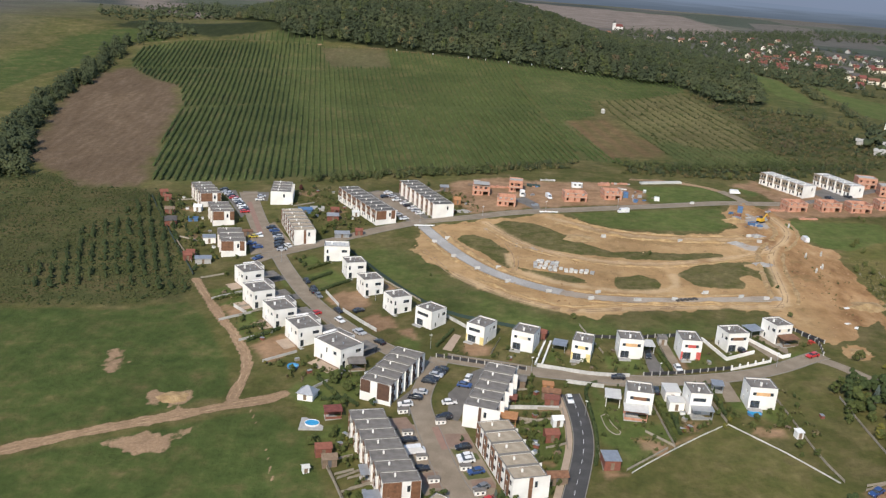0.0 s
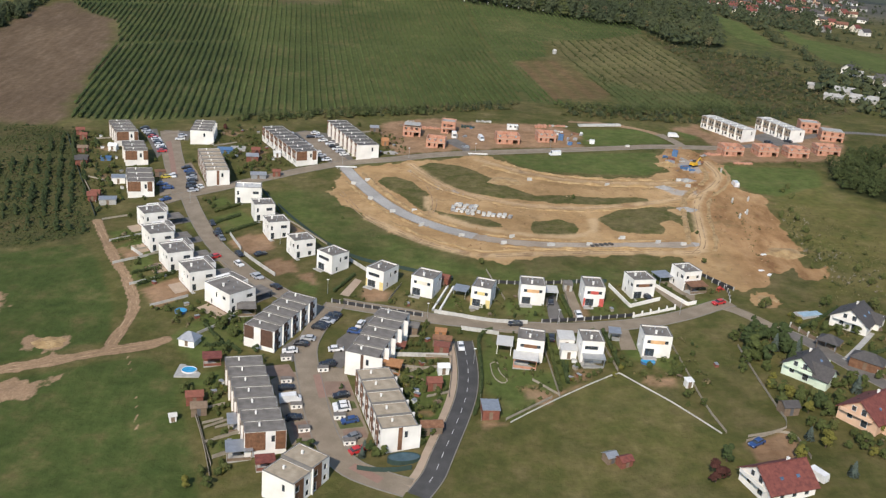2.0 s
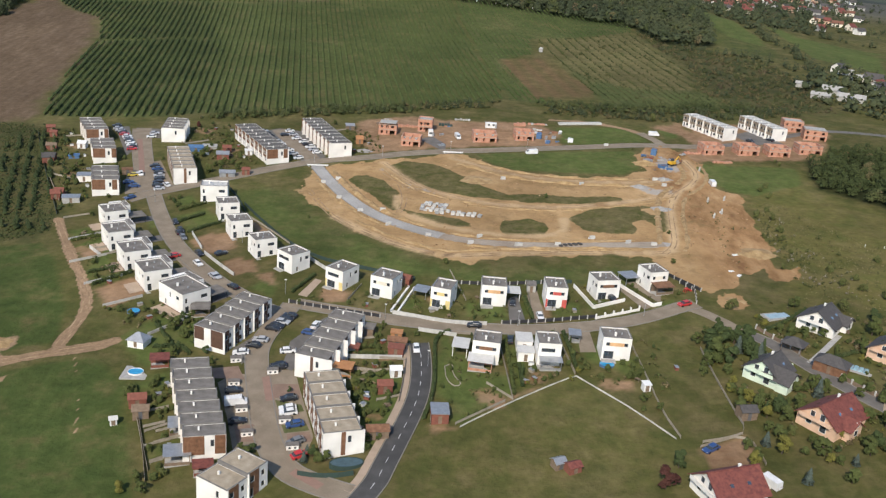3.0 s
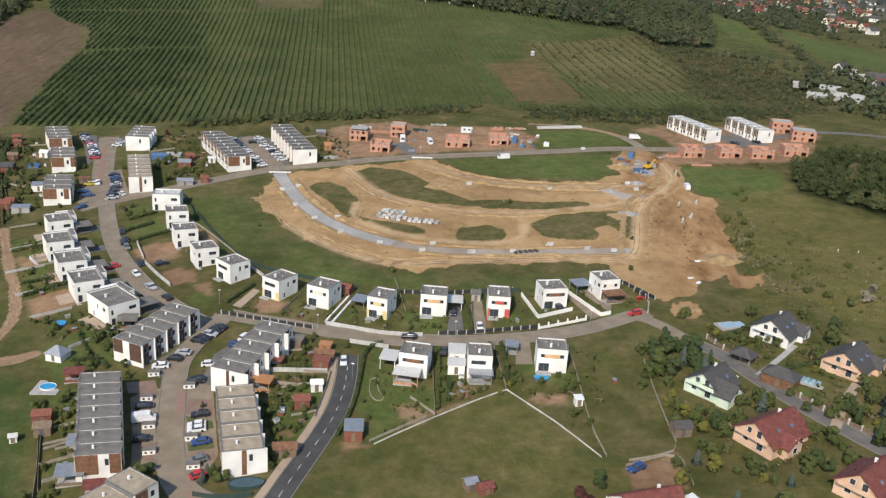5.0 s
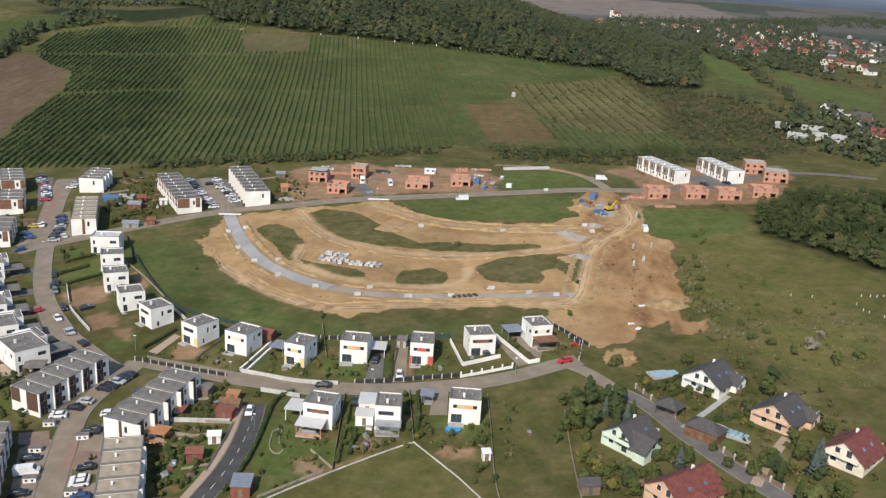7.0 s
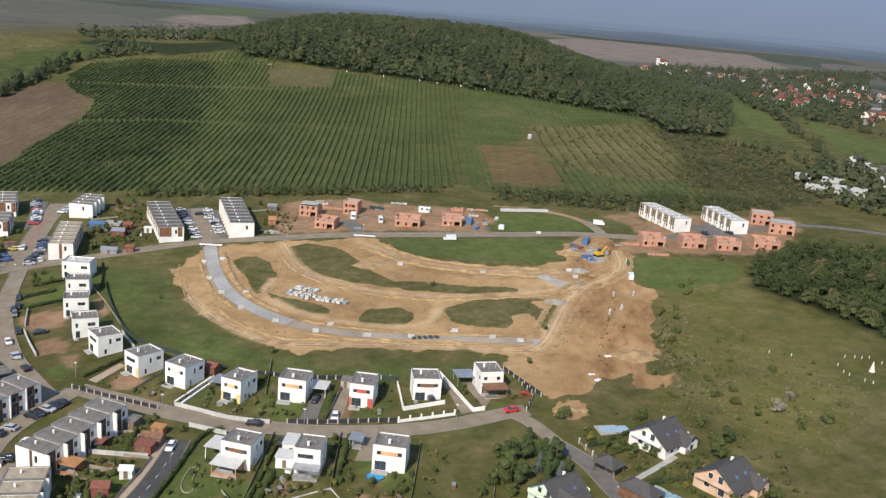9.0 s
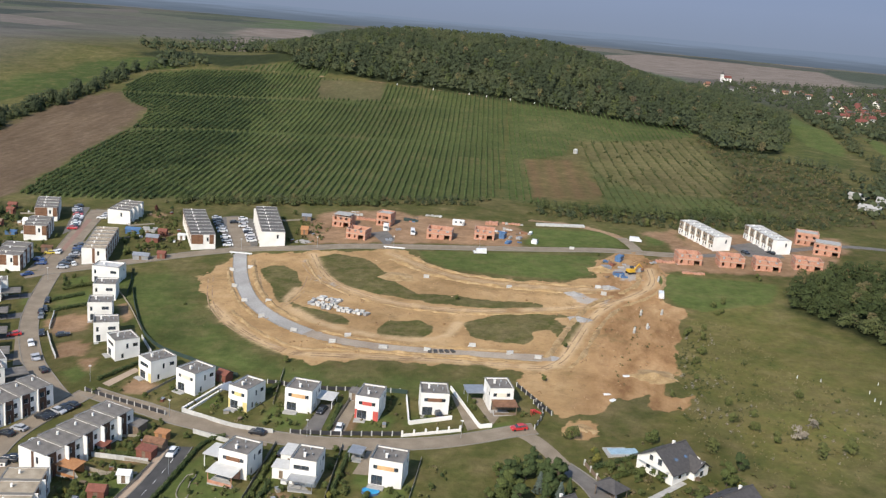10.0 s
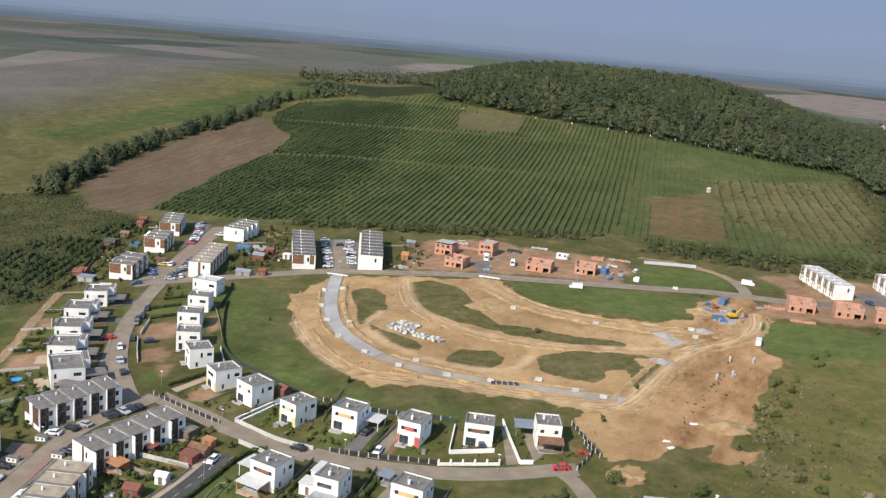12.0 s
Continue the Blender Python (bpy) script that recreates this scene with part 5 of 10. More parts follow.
BAY_LAWNS = [[(10.0, 206.5), (16.6, 204.6), (17.6, 201.9), (12.3, 200.2)], [(13.1, 196.3), (18.9, 196.8), (19.8, 194.3), (14.3, 193.2)], [(-15.1, 248.6), (-13.7, 250.0), (-11.4, 246.7), (-13.1, 245.4)]]
BAY_PAVES = [[(8.4, 213.5), (14.6, 213.6), (16.2, 207.5), (9.6, 207.3)], [(14.9, 192.9), (19.9, 193.9), (21.1, 190.1), (15.6, 189.2)], [(-8.7, 220.4), (-1.9, 221.6), (0.9, 215.5), (-6.7, 215.8)], [(2.4, 195.4), (6.8, 196.7), (9.0, 189.9), (4.2, 189.8)]]
SHEDS += [
    (144.5, 393.6, 2.3, 1.1, 0.6, 51, WOODOLD, BLUETARP, 'stack'),
    (155.2, 410.1, 1.9, 1.4, 0.7, 22, TIN, BLUETARP, 'stack'),
    (144.1, 414.2, 3.2, 1.6, 1.1, 24, WHITESTUFF, BLUETARP, 'stack'),
    (145.5, 412.7, 3.4, 1.7, 0.8, 77, RUST, WOODRED, 'stack'),
    (149.6, 395.4, 2.4, 1.1, 1.2, 70, RUST, TIN, 'stack'),
    (157.3, 405.3, 3.3, 1.7, 0.9, 52, CONCRETE, BLUETARP, 'stack'),
    (148.2, 395.0, 2.1, 1.7, 0.5, 5, CONCRETE, BLUETARP, 'stack'),
    (149.9, 407.2, 2.9, 1.1, 1.0, 8, CONCRETE, CONCRETE, 'stack'),
    (143.5, 401.9, 2.7, 1.5, 0.7, 41, TIN, TIN, 'stack'),
    (151.1, 412.6, 1.7, 1.7, 0.7, 3, TIN, BLUETARP, 'stack'),
    (107.2, 447.7, 3.4, 1.6, 1.2, 2, RUST, BLUETARP, 'stack'),
    (101.1, 431.4, 2.8, 1.7, 1.1, 87, TIN, BLUETARP, 'stack'),
    (105.9, 447.7, 2.1, 1.2, 0.9, 20, RUST, TIN, 'stack'),
    (101.8, 438.0, 2.2, 1.6, 1.2, 73, TIN, WOODRED, 'stack'),
    (111.7, 437.3, 1.9, 1.0, 0.5, 21, WOODOLD, CONCRETE, 'stack'),
    (105.7, 440.0, 2.7, 1.3, 0.5, 67, RUST, WOODRED, 'stack'),
    (106.4, 432.4, 1.9, 1.4, 0.8, 28, BLUETARP, WOODRED, 'stack'),
    (100.0, 447.6, 3.2, 1.4, 0.5, 32, RUST, CONCRETE, 'stack'),
    (104.4, 445.0, 2.3, 1.2, 0.7, 40, WOODOLD, TIN, 'stack'),
    (99.2, 451.6, 4.7, 1.5, 1.0, -9, PALECON, CONCRETE, 'stack'),
    (22.0, 449.0, 4.6, 1.7, 1.1, 0, WOODOLD, BLUETARP, 'stack'),
    (54.5, 458.6, 2.9, 1.3, 0.6, -2, WOODOLD, CONCRETE, 'stack'),
    (96.2, 447.0, 4.9, 1.8, 0.9, -9, PALECON, BLUETARP, 'stack'),
    (25.0, 459.6, 4.0, 1.0, 0.6, 10, PALECON, BLUETARP, 'stack'),
    (54.6, 451.7, 3.2, 1.6, 0.6, -5, BRICK, BLUETARP, 'stack'),
    (89.4, 447.6, 4.4, 1.6, 1.0, 7, BRICK, BRICK, 'stack'),
    (27.9, 454.5, 4.5, 1.4, 1.0, 6, PALECON, BRICK, 'stack'),
]
BARE_PLOTS += [[(108.3, 187.8), (120.4, 193.2), (120.9, 181.0), (109.1, 181.1)]]  # drive plot
FENCE_LOW += [[(108.6, 188.4), (120.8, 193.6), (121.3, 182.1)]]
OLD_HOUSES = [
    (158.5, 246.5, 9.5, 10.5, 47, 2.7, 3.5, PLASTER, SLATE, "white gabled house with black tiled roof and balcony", (3.5, 5.0, 1.5)),
    (134.0, 219.0, 9.0, 9.2, 44, 2.7, 3.3, MINT, SLATE, "pale green gabled house with black tiled roof", (-2.0, 6.0, 3.0)),
    (171.0, 229.0, 9.5, 10.5, 46, 2.7, 3.5, PEACH, SLATE, "peach gabled house with black tiled roof", (3.8, 4.6, 1.5)),
    (142.0, 198.5, 13.0, 10.0, 36, 2.7, 3.5, PEACH, TILERED, "peach gabled house with dark red roof", (-1.5, 5.0, 2.0)),
    (181.5, 213.0, 10.5, 9.5, 45, 2.7, 3.5, CREAM, TILERED, "cream gabled house with dark red roof", None),
    (110.0, 172.5, 12.0, 10.0, 20, 2.7, 3.5, PLASTER, TILERED, "white gabled house with dark red roof", None),
    (156.0, 180.5, 11.0, 9.5, 42, 2.7, 3.5, PEACH, TILERED, "peach gabled house with dark red roof", None),
]


# ---- ground: one sheet to the horizon ----
def lines(*spans):
    out = []
    for a, b, n in spans:
        out += list(np.linspace(a, b, n, endpoint=False))
    return np.array(out + [spans[-1][1]])


PALE_TRACKS = [SAND_LOWER, SAND_UPPER, SAND_EAST, SAND_CROSS, SAND_LINK]
GX = lines((-3600, -900, 18), (-900, -300, 40), (-300, -120, 72), (-120, 250, 290), (250, 420, 57), (420, 1200, 50), (1200, 3800, 18))
GY = lines((-700, 60, 16), (60, 160, 25), (160, 470, 245), (470, 900, 144), (900, 1500, 60), (1500, 4700, 40))
XX, YY = np.meshgrid(GX, GY)
ZZ = ground_z(XX, YY)
flat_x, flat_y = XX.ravel(), YY.ravel()
wob = waves(flat_x, flat_y, 16, 3) * 1.0 + waves(flat_x, flat_y, 5, 4) * 0.5
wob_far = waves(flat_x, flat_y, 60, 5) * 2.5


def zone(polys, soft=1.2, wobble=1.0):
    w = np.zeros(flat_x.shape)
    for p in polys:
        a = np.array(p)
        near = (flat_x > a[:, 0].min() - 8) & (flat_x < a[:, 0].max() + 8) & (flat_y > a[:, 1].min() - 8) & (flat_y < a[:, 1].max() + 8)
        d = inside(p, flat_x[near], flat_y[near]) + wob[near] * wobble
        w[near] = np.maximum(w[near], smooth(-soft, soft, d))
    return w


def trail(linelist, half, soft=0.8):
    w = np.zeros(flat_x.shape)
    for p in linelist:
        a = np.array(p)
        near = (flat_x > a[:, 0].min() - 9) & (flat_x < a[:, 0].max() + 9) & (flat_y > a[:, 1].min() - 9) & (flat_y < a[:, 1].max() + 9)
        d = half - from_line(curve(p, 3), flat_x[near], flat_y[near]) + wob[near] * 0.35
        w[near] = np.maximum(w[near], smooth(-soft, soft, d))
    return w


isles = zone([ISLE_A, ISLE_B, ISLE_C, ISLE_D, ISLE_E], 2.4, 0.8) * (1 - 0.85 * zone(ISLE_BARE, 2.0, 1.0))
sand = np.maximum(zone([SITE], 2.6, 1.5), zone(SITE_SPILLS, 1.6, 1.2) * 0.9) * (1 - isles)
tracks = trail([WEST_TRACK], 2.0, 1.5) * 0.5 + trail([WOOD_TRACK], 1.6, 1.5) * 0.55 + trail([TRACK_NORTH], 2.0) + trail([TRACK_FIELD], 2.2) + trail([TRACK_EDGE], 1.7) + trail([PATH_LAWN], 0.4, 0.6) * 0.65
patches = zone(SOIL_PATCHES, 3.2, 2.4) * 0.75
verge = zone([SITE], 7, 4) * (1 - sand) * (1 - isles) * np.clip(waves(flat_x, flat_y, 9, 43) * 0.9 + 0.15, 0, 1) * 0.6
brown = verge + zone([SITE_ROW, SITE_EAST, [(159.9, 466.5), (176.4, 479.4), (179.9, 449.2), (172.5, 439.3), (169.4, 457.0)]], 2.0, 1.4) + zone(BARE_PLOTS, 0.8, 0.4) + zone(BEDS, 0.5, 0.25) * 0.8
pale = trail(PALE_TRACKS, 1.7, 1.0) * smooth(-0.6, 0.5, 0.5 + waves(flat_x, flat_y, 14, 9) * 0.7)
INNER_SLOPE = [(-34, 342), (-20, 350), (-7, 348), (10, 318), (40, 292), (60, 281), (118, 284), (112, 274), (60, 272), (20, 284), (-5, 303), (-26, 328)]
ruts = np.maximum(zone(LAWNS, 1.0, 0.4), zone([INNER_SLOPE], 6, 3.0) * np.clip(0.3 + waves(flat_x, flat_y, 22, 41) * 0.4, 0, 0.9))
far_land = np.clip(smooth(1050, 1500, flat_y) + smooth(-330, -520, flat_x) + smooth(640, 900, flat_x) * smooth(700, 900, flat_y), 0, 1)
gravel = trail([GRAVEL_ARC], 2.4, 0.5) * smooth(-0.2, 0.5, 1.0 + wob * 0.25)
gravel = np.maximum(gravel, zone([[(128.7, 366.1), (135.8, 371.1), (148.5, 368), (143.9, 361.1), (133.3, 359.4)], [(24.0, 382.0), (27.0, 384.7), (31.8, 371.7), (29.4, 370.1), (25.8, 373.8)], [(34.9, 363.6), (38.2, 366.3), (46.3, 360.0), (52.4, 351.1), (48.9, 350.7), (39.7, 355.9)], [(143.2, 404.0), (152.3, 418.1), (159.1, 406.4), (158.3, 392.7), (149.4, 389.5)]], 3.5, 2.0) * 0.56)
plough = np.maximum(zone([PLOUGH], 5, 3.0), zone([STUBBLE], 3, 1.0) * 0.45)
corn = zone([CORN], 3.5, 1.5) * (0.68 + 0.25 * np.sin(flat_x * 0.55 + flat_y * 0.07))
lawn = zone([LAWN_WEST, LAWN_SOUTH, GREEN_FAR], 1.5, 0.6) + zone([MEADOW_STRIP], 6, 3) * 0.6 + zone([INNER_SLOPE], 5, 3.0) * 0.7
dry = zone([MEADOW_EAST, SCRUB], 6, 3.0) + zone([MEADOW_FRONT], 1.0, 0.2) * 0.25
rough = np.maximum(zone([VINE_WEST, PALE_VINES, GREEN_ROWS, NORTH_VINES], 3, 1), zone([NURSERY], 3, 1) * 0.3)
# mask of dark ground: woods, dark crop and the field hedge strip
dark_ground = np.maximum(zone([HILL_WOOD, WOOD_EAST, DARK_CROP], 4, 2), smooth(7, -2, from_line(curve(HEDGE_FIELD, 6), flat_x, flat_y)))
old_rows = zone([OLD_ROWS], 6, 3) * (0.3 + 0.4 * smooth(-0.3, 0.6, np.sin((flat_x * math.cos(0.13) + flat_y * math.sin(0.13)) * math.tau / 7.5)))
scrub_floor = np.maximum(zone([BROWN_SCRUB], 9, 5), zone([NURSERY], 5, 3) * 0.8)
fallow, far_green = zone(FAR_BROWN, 12, 4), zone(FAR_GREEN, 12, 4)
ZZ = ZZ + ((sand * (1 - gravel)) * (waves(flat_x, flat_y, 9, 6) * 0.14 + waves(flat_x, flat_y, 4, 7) * 0.08)).reshape(ZZ.shape)
nx, ny = len(GX), len(GY)
gm = bpy.data.meshes.new("ground")
gm.vertices.add(nx * ny)
gm.vertices.foreach_set("co", np.c_[flat_x, flat_y, ZZ.ravel()].astype(np.float32).ravel())
ii = (np.arange(ny - 1)[:, None] * nx + np.arange(nx - 1)[None]).ravel()
quads = np.c_[ii, ii + 1, ii + nx + 1, ii + nx].astype(np.int32)
gm.loops.add(quads.size)
gm.loops.foreach_set("vertex_index", quads.ravel())
gm.polygons.add(len(quads))
gm.polygons.foreach_set("loop_start", (np.arange(len(quads)) * 4).astype(np.int32))
gm.polygons.foreach_set("use_smooth", np.ones(len(quads), bool))
gm.update(calc_edges=True)
for key, ch in (("soil", (sand, np.clip(tracks + patches, 0, 1), np.clip(brown, 0, 1))), ("field", (gravel, plough, lawn)), ("grass", (np.clip(dry, 0, 1), rough, np.clip(isles, 0, 1))), ("wear", (pale, ruts, far_land)), ("hill", (dark_ground, old_rows, scrub_floor)), ("plain", (fallow, far_green, corn))):
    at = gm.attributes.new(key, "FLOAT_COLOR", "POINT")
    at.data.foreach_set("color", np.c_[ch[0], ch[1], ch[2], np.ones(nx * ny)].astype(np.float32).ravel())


def ground_material():
    m = bpy.data.materials.new("ground_cover")
    m.use_nodes = True
    n, l = m.node_tree.nodes, m.node_tree.links
    b = n["Principled BSDF"]
    b.inputs["Roughness"].default_value = 0.95
    b.inputs["Specular IOR Level"].default_value = 0.1
    pos = n.new("ShaderNodeNewGeometry").outputs["Position"]

    def noise_tex(scale, detail=5, rough=0.6, stretch=None):
        t = n.new("ShaderNodeTexNoise")
        t.inputs["Scale"].default_value, t.inputs["Detail"].default_value, t.inputs["Roughness"].default_value = scale, detail, rough
        v = pos
        if stretch:
            mp = n.new("ShaderNodeMapping")
            mp.inputs["Rotation"].default_value = (0, 0, stretch[0])
            mp.inputs["Scale"].default_value = (stretch[1], stretch[2], 1)
            l.new(pos, mp.inputs["Vector"])
            v = mp.outputs["Vector"]
        l.new(v, t.inputs["Vector"])
        return t.outputs["Fac"]

    def ramp(fac, *stops):
        r = n.new("ShaderNodeValToRGB")
        e = r.color_ramp.elements
        e[0].position, e[0].color = stops[0][0], (*stops[0][1], 1)
        e[1].position, e[1].color = stops[-1][0], (*stops[-1][1], 1)
        for p, c in stops[1:-1]:
            e.new(p).color = (*c, 1)
        l.new(fac, r.inputs["Fac"])
        return r.outputs["Color"]

    def mix(fac, a, c):
        x = n.new("ShaderNodeMix")
        x.data_type = "RGBA"
        l.new(fac, x.inputs["Factor"])
        l.new(a, x.inputs["A"])
        l.new(c, x.inputs["B"])
        return x.outputs["Result"]

    def channels(key):
        a = n.new("ShaderNodeAttribute")
        a.attribute_name = key
        s = n.new("ShaderNodeSeparateColor")
        l.new(a.outputs["Color"], s.inputs["Color"])
        return s.outputs

    def mul(a, c):
        x = n.new("ShaderNodeMath")
        x.operation = "MULTIPLY"
        l.new(a, x.inputs[0])
        l.new(c, x.inputs[1])
        return x.outputs["Value"]

    large, mid, fine = noise_tex(0.02, 6), noise_tex(0.12, 6, 0.65), noise_tex(1.3, 5, 0.7)
    tuft = noise_tex(0.35, 6, 0.7)
    grass = ramp(mid, (0.3, (0.060, 0.068, 0.020)), (0.48, (0.085, 0.084, 0.027)), (0.6, (0.115, 0.100, 0.039)), (0.75, (0.175, 0.14, 0.068)))
    lawn_c = ramp(mid, (0.3, (0.042, 0.063, 0.017)), (0.5, (0.061, 0.081, 0.023)), (0.62, (0.088, 0.092, 0.032)), (0.74, (0.145, 0.117, 0.052)))
    dry_c = ramp(mid, (0.28, (0.080, 0.089, 0.025)), (0.45, (0.110, 0.107, 0.032)), (0.58, (0.135, 0.118, 0.040)), (0.74, (0.172, 0.145, 0.062)))
    rough_c = ramp(mid, (0.3, (0.058, 0.077, 0.025)), (0.55, (0.077, 0.092, 0.032)), (0.75, (0.104, 0.103, 0.043)))
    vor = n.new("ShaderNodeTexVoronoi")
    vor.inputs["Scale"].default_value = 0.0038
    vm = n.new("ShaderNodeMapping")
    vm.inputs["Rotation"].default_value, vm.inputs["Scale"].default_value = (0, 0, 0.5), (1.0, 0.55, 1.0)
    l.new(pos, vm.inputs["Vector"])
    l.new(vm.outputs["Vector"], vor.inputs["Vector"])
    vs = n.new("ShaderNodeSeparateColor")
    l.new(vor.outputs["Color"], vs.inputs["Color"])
    # far field colours muted towards grey: haze mixed into the base colour
    far_haze_c = ramp(vs.outputs[0], (0.15, (0.068, 0.080, 0.058)), (0.3, (0.13, 0.113, 0.10)), (0.5, (0.08, 0.093, 0.063)), (0.65, (0.165, 0.142, 0.122)), (0.85, (0.055, 0.064, 0.055)))
    clod = noise_tex(0.9, 6, 0.75)
    sand_c = ramp(noise_tex(0.06, 7, 0.6), (0.3, (0.275, 0.170, 0.082)), (0.45, (0.355, 0.226, 0.108)), (0.58, (0.41, 0.268, 0.133)), (0.74, (0.47, 0.32, 0.17)))
    sand_c = mix(ramp(clod, (0.54, (0, 0, 0)), (0.72, (0.75, 0.75, 0.75))), sand_c, ramp(mid, (0.3, (0.215, 0.14, 0.066)), (0.7, (0.295, 0.205, 0.108))))
    pale_c = ramp(fine, (0.3, (0.44, 0.305, 0.165)), (0.7, (0.52, 0.375, 0.215)))
    turf_c = ramp(mid, (0.3, (0.068, 0.092, 0.024)), (0.52, (0.090, 0.112, 0.032)), (0.66, (0.115, 0.120, 0.042)), (0.76, (0.155, 0.135, 0.058)))
    track_c = ramp(fine, (0.3, (0.24, 0.155, 0.09)), (0.7, (0.34, 0.235, 0.15)))
    brown_c = ramp(mid, (0.3, (0.20, 0.12, 0.066)), (0.5, (0.265, 0.168, 0.098)), (0.72, (0.34, 0.225, 0.14)))
    west_east = n.new("ShaderNodeMapRange")
    west_east.inputs["From Min"].default_value, west_east.inputs["From Max"].default_value = 45.0, 85.0
    split = n.new("ShaderNodeSeparateXYZ")
    l.new(pos, split.inputs["Vector"])
    l.new(split.outputs["X"], west_east.inputs["Value"])
    east_end = n.new("ShaderNodeMapRange")
    east_end.inputs["From Min"].default_value, east_end.inputs["From Max"].default_value = 101.0, 98.0
    l.new(split.outputs["X"], east_end.inputs["Value"])
    gravel_c = mix(mul(west_east.outputs["Result"], east_end.outputs["Result"]), ramp(fine, (0.3, (0.30, 0.285, 0.26)), (0.7, (0.385, 0.365, 0.335))), ramp(fine, (0.3, (0.27, 0.215, 0.16)), (0.7, (0.35, 0.285, 0.22))))
    plough_c = ramp(noise_tex(0.09, 6, 0.7, (-0.13, 3.0, 0.6)), (0.3, (0.098, 0.068, 0.040)), (0.5, (0.128, 0.090, 0.056)), (0.7, (0.165, 0.120, 0.080)))
    churn = ramp(noise_tex(0.11, 8, 0.72), (0.50, (0, 0, 0)), (0.66, (0.8, 0.8, 0.8)))
    sand_c = mix(churn, sand_c, ramp(fine, (0.3, (0.20, 0.126, 0.056)), (0.7, (0.29, 0.190, 0.092))))
    slope_c = ramp(noise_tex(0.075, 9, 0.68, (0.35, 1.6, 0.7)), (0.34, (0.205, 0.112, 0.052)), (0.45, (0.295, 0.172, 0.08)), (0.56, (0.375, 0.230, 0.113)), (0.68, (0.46, 0.305, 0.16)))
    weed = ramp(noise_tex(0.05, 9, 0.75), (0.57, (0, 0, 0)), (0.68, (0.7, 0.7, 0.7)))
    dig = n.new("ShaderNodeMapRange")
    dig.inputs["From Min"].default_value, dig.inputs["From Max"].default_value = 134.0, 144.0
    l.new(split.outputs["X"], dig.inputs["Value"])
    sand_c = mix(dig.outputs["Result"], sand_c, slope_c)
    sand_c = mix(weed, sand_c, ramp(mid, (0.3, (0.11, 0.09, 0.038)), (0.7, (0.22, 0.155, 0.075))))
    soil, field, cover, wear, hill, plain = [list(channels(k)) for k in ("soil", "field", "grass", "wear", "hill", "plain")]
    edge = noise_tex(0.55, 6, 0.72)

    def crisp(value, amount):
        a = n.new("ShaderNodeMath")
        a.operation = "MULTIPLY_ADD"
        l.new(edge, a.inputs[0])
        a.inputs[1].default_value = amount
        l.new(value, a.inputs[2])
        r = n.new("ShaderNodeMapRange")
        r.interpolation_type = "SMOOTHSTEP"
        r.inputs["From Min"].default_value, r.inputs["From Max"].default_value = 0.38 + amount / 2, 0.62 + amount / 2
        l.new(a.outputs["Value"], r.inputs["Value"])
        return r.outputs["Result"]

    soil[0], cover[2], field[0], soil[1] = crisp(soil[0], 0.5), crisp(cover[2], 0.5), crisp(field[0], 0.2), crisp(soil[1], 0.6)
    straw = ramp(noise_tex(0.045, 8, 0.68), (0.50, (0, 0, 0)), (0.66, (0.8, 0.8, 0.8)))
    straw_c = ramp(fine, (0.3, (0.125, 0.10, 0.045)), (0.7, (0.20, 0.16, 0.082)))
    half = n.new("ShaderNodeMath")
    half.operation = "MULTIPLY"
    l.new(straw, half.inputs[0])
    half.inputs[1].default_value = 0.6
    rough_c = mix(half.outputs["Value"], rough_c, straw_c)
    grass = mix(half.outputs["Value"], grass, straw_c)
    dry_c = mix(half.outputs["Value"], dry_c, straw_c)
    c = mix(cover[0], grass, dry_c)
    c = mix(cover[1], c, rough_c)
    c = mix(hill[1], c, ramp(mid, (0.3, (0.115, 0.105, 0.045)), (0.7, (0.18, 0.15, 0.075))))
    c = mix(hill[2], c, ramp(noise_tex(0.07, 8, 0.7), (0.34, (0.040, 0.050, 0.018)), (0.47, (0.062, 0.066, 0.025)), (0.58, (0.085, 0.074, 0.032)), (0.7, (0.105, 0.085, 0.042))))
    # near-black green wherever the dark ground mask is set
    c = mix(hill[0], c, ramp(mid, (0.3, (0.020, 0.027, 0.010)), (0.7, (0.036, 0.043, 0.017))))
    c = mix(field[2], c, lawn_c)
    c = mix(wear[1], c, turf_c)
    c = mix(field[1], c, plough_c)
    c = mix(soil[2], c, brown_c)
    c = mix(soil[1], c, track_c)
    c = mix(soil[0], c, sand_c)
    c = mix(cover[2], c, mix(ramp(noise_tex(0.22, 7, 0.7), (0.46, (0, 0, 0)), (0.62, (0.7, 0.7, 0.7))), grass, straw_c))
    c = mix(wear[0], c, pale_c)
    c = mix(field[0], c, gravel_c)
    c = mix(wear[2], c, far_haze_c)
    c = mix(plain[2], c, ramp(mid, (0.3, (0.115, 0.080, 0.038)), (0.7, (0.165, 0.105, 0.055))))
    c = mix(plain[0], c, ramp(large, (0.3, (0.175, 0.143, 0.118)), (0.7, (0.215, 0.18, 0.15))))
    c = mix(plain[1], c, ramp(large, (0.3, (0.075, 0.098, 0.05)), (0.7, (0.09, 0.115, 0.06))))
    hs = n.new("ShaderNodeHueSaturation")
    mr = n.new("ShaderNodeMapRange")
    mr.inputs["From Min"].default_value, mr.inputs["From Max"].default_value = 0.25, 0.75
    mr.inputs["To Min"].default_value, mr.inputs["To Max"].default_value = 0.72, 1.28
    l.new(tuft, mr.inputs["Value"])
    mr2 = n.new("ShaderNodeMapRange")
    mr2.inputs["From Min"].default_value, mr2.inputs["From Max"].default_value = 0.3, 0.7
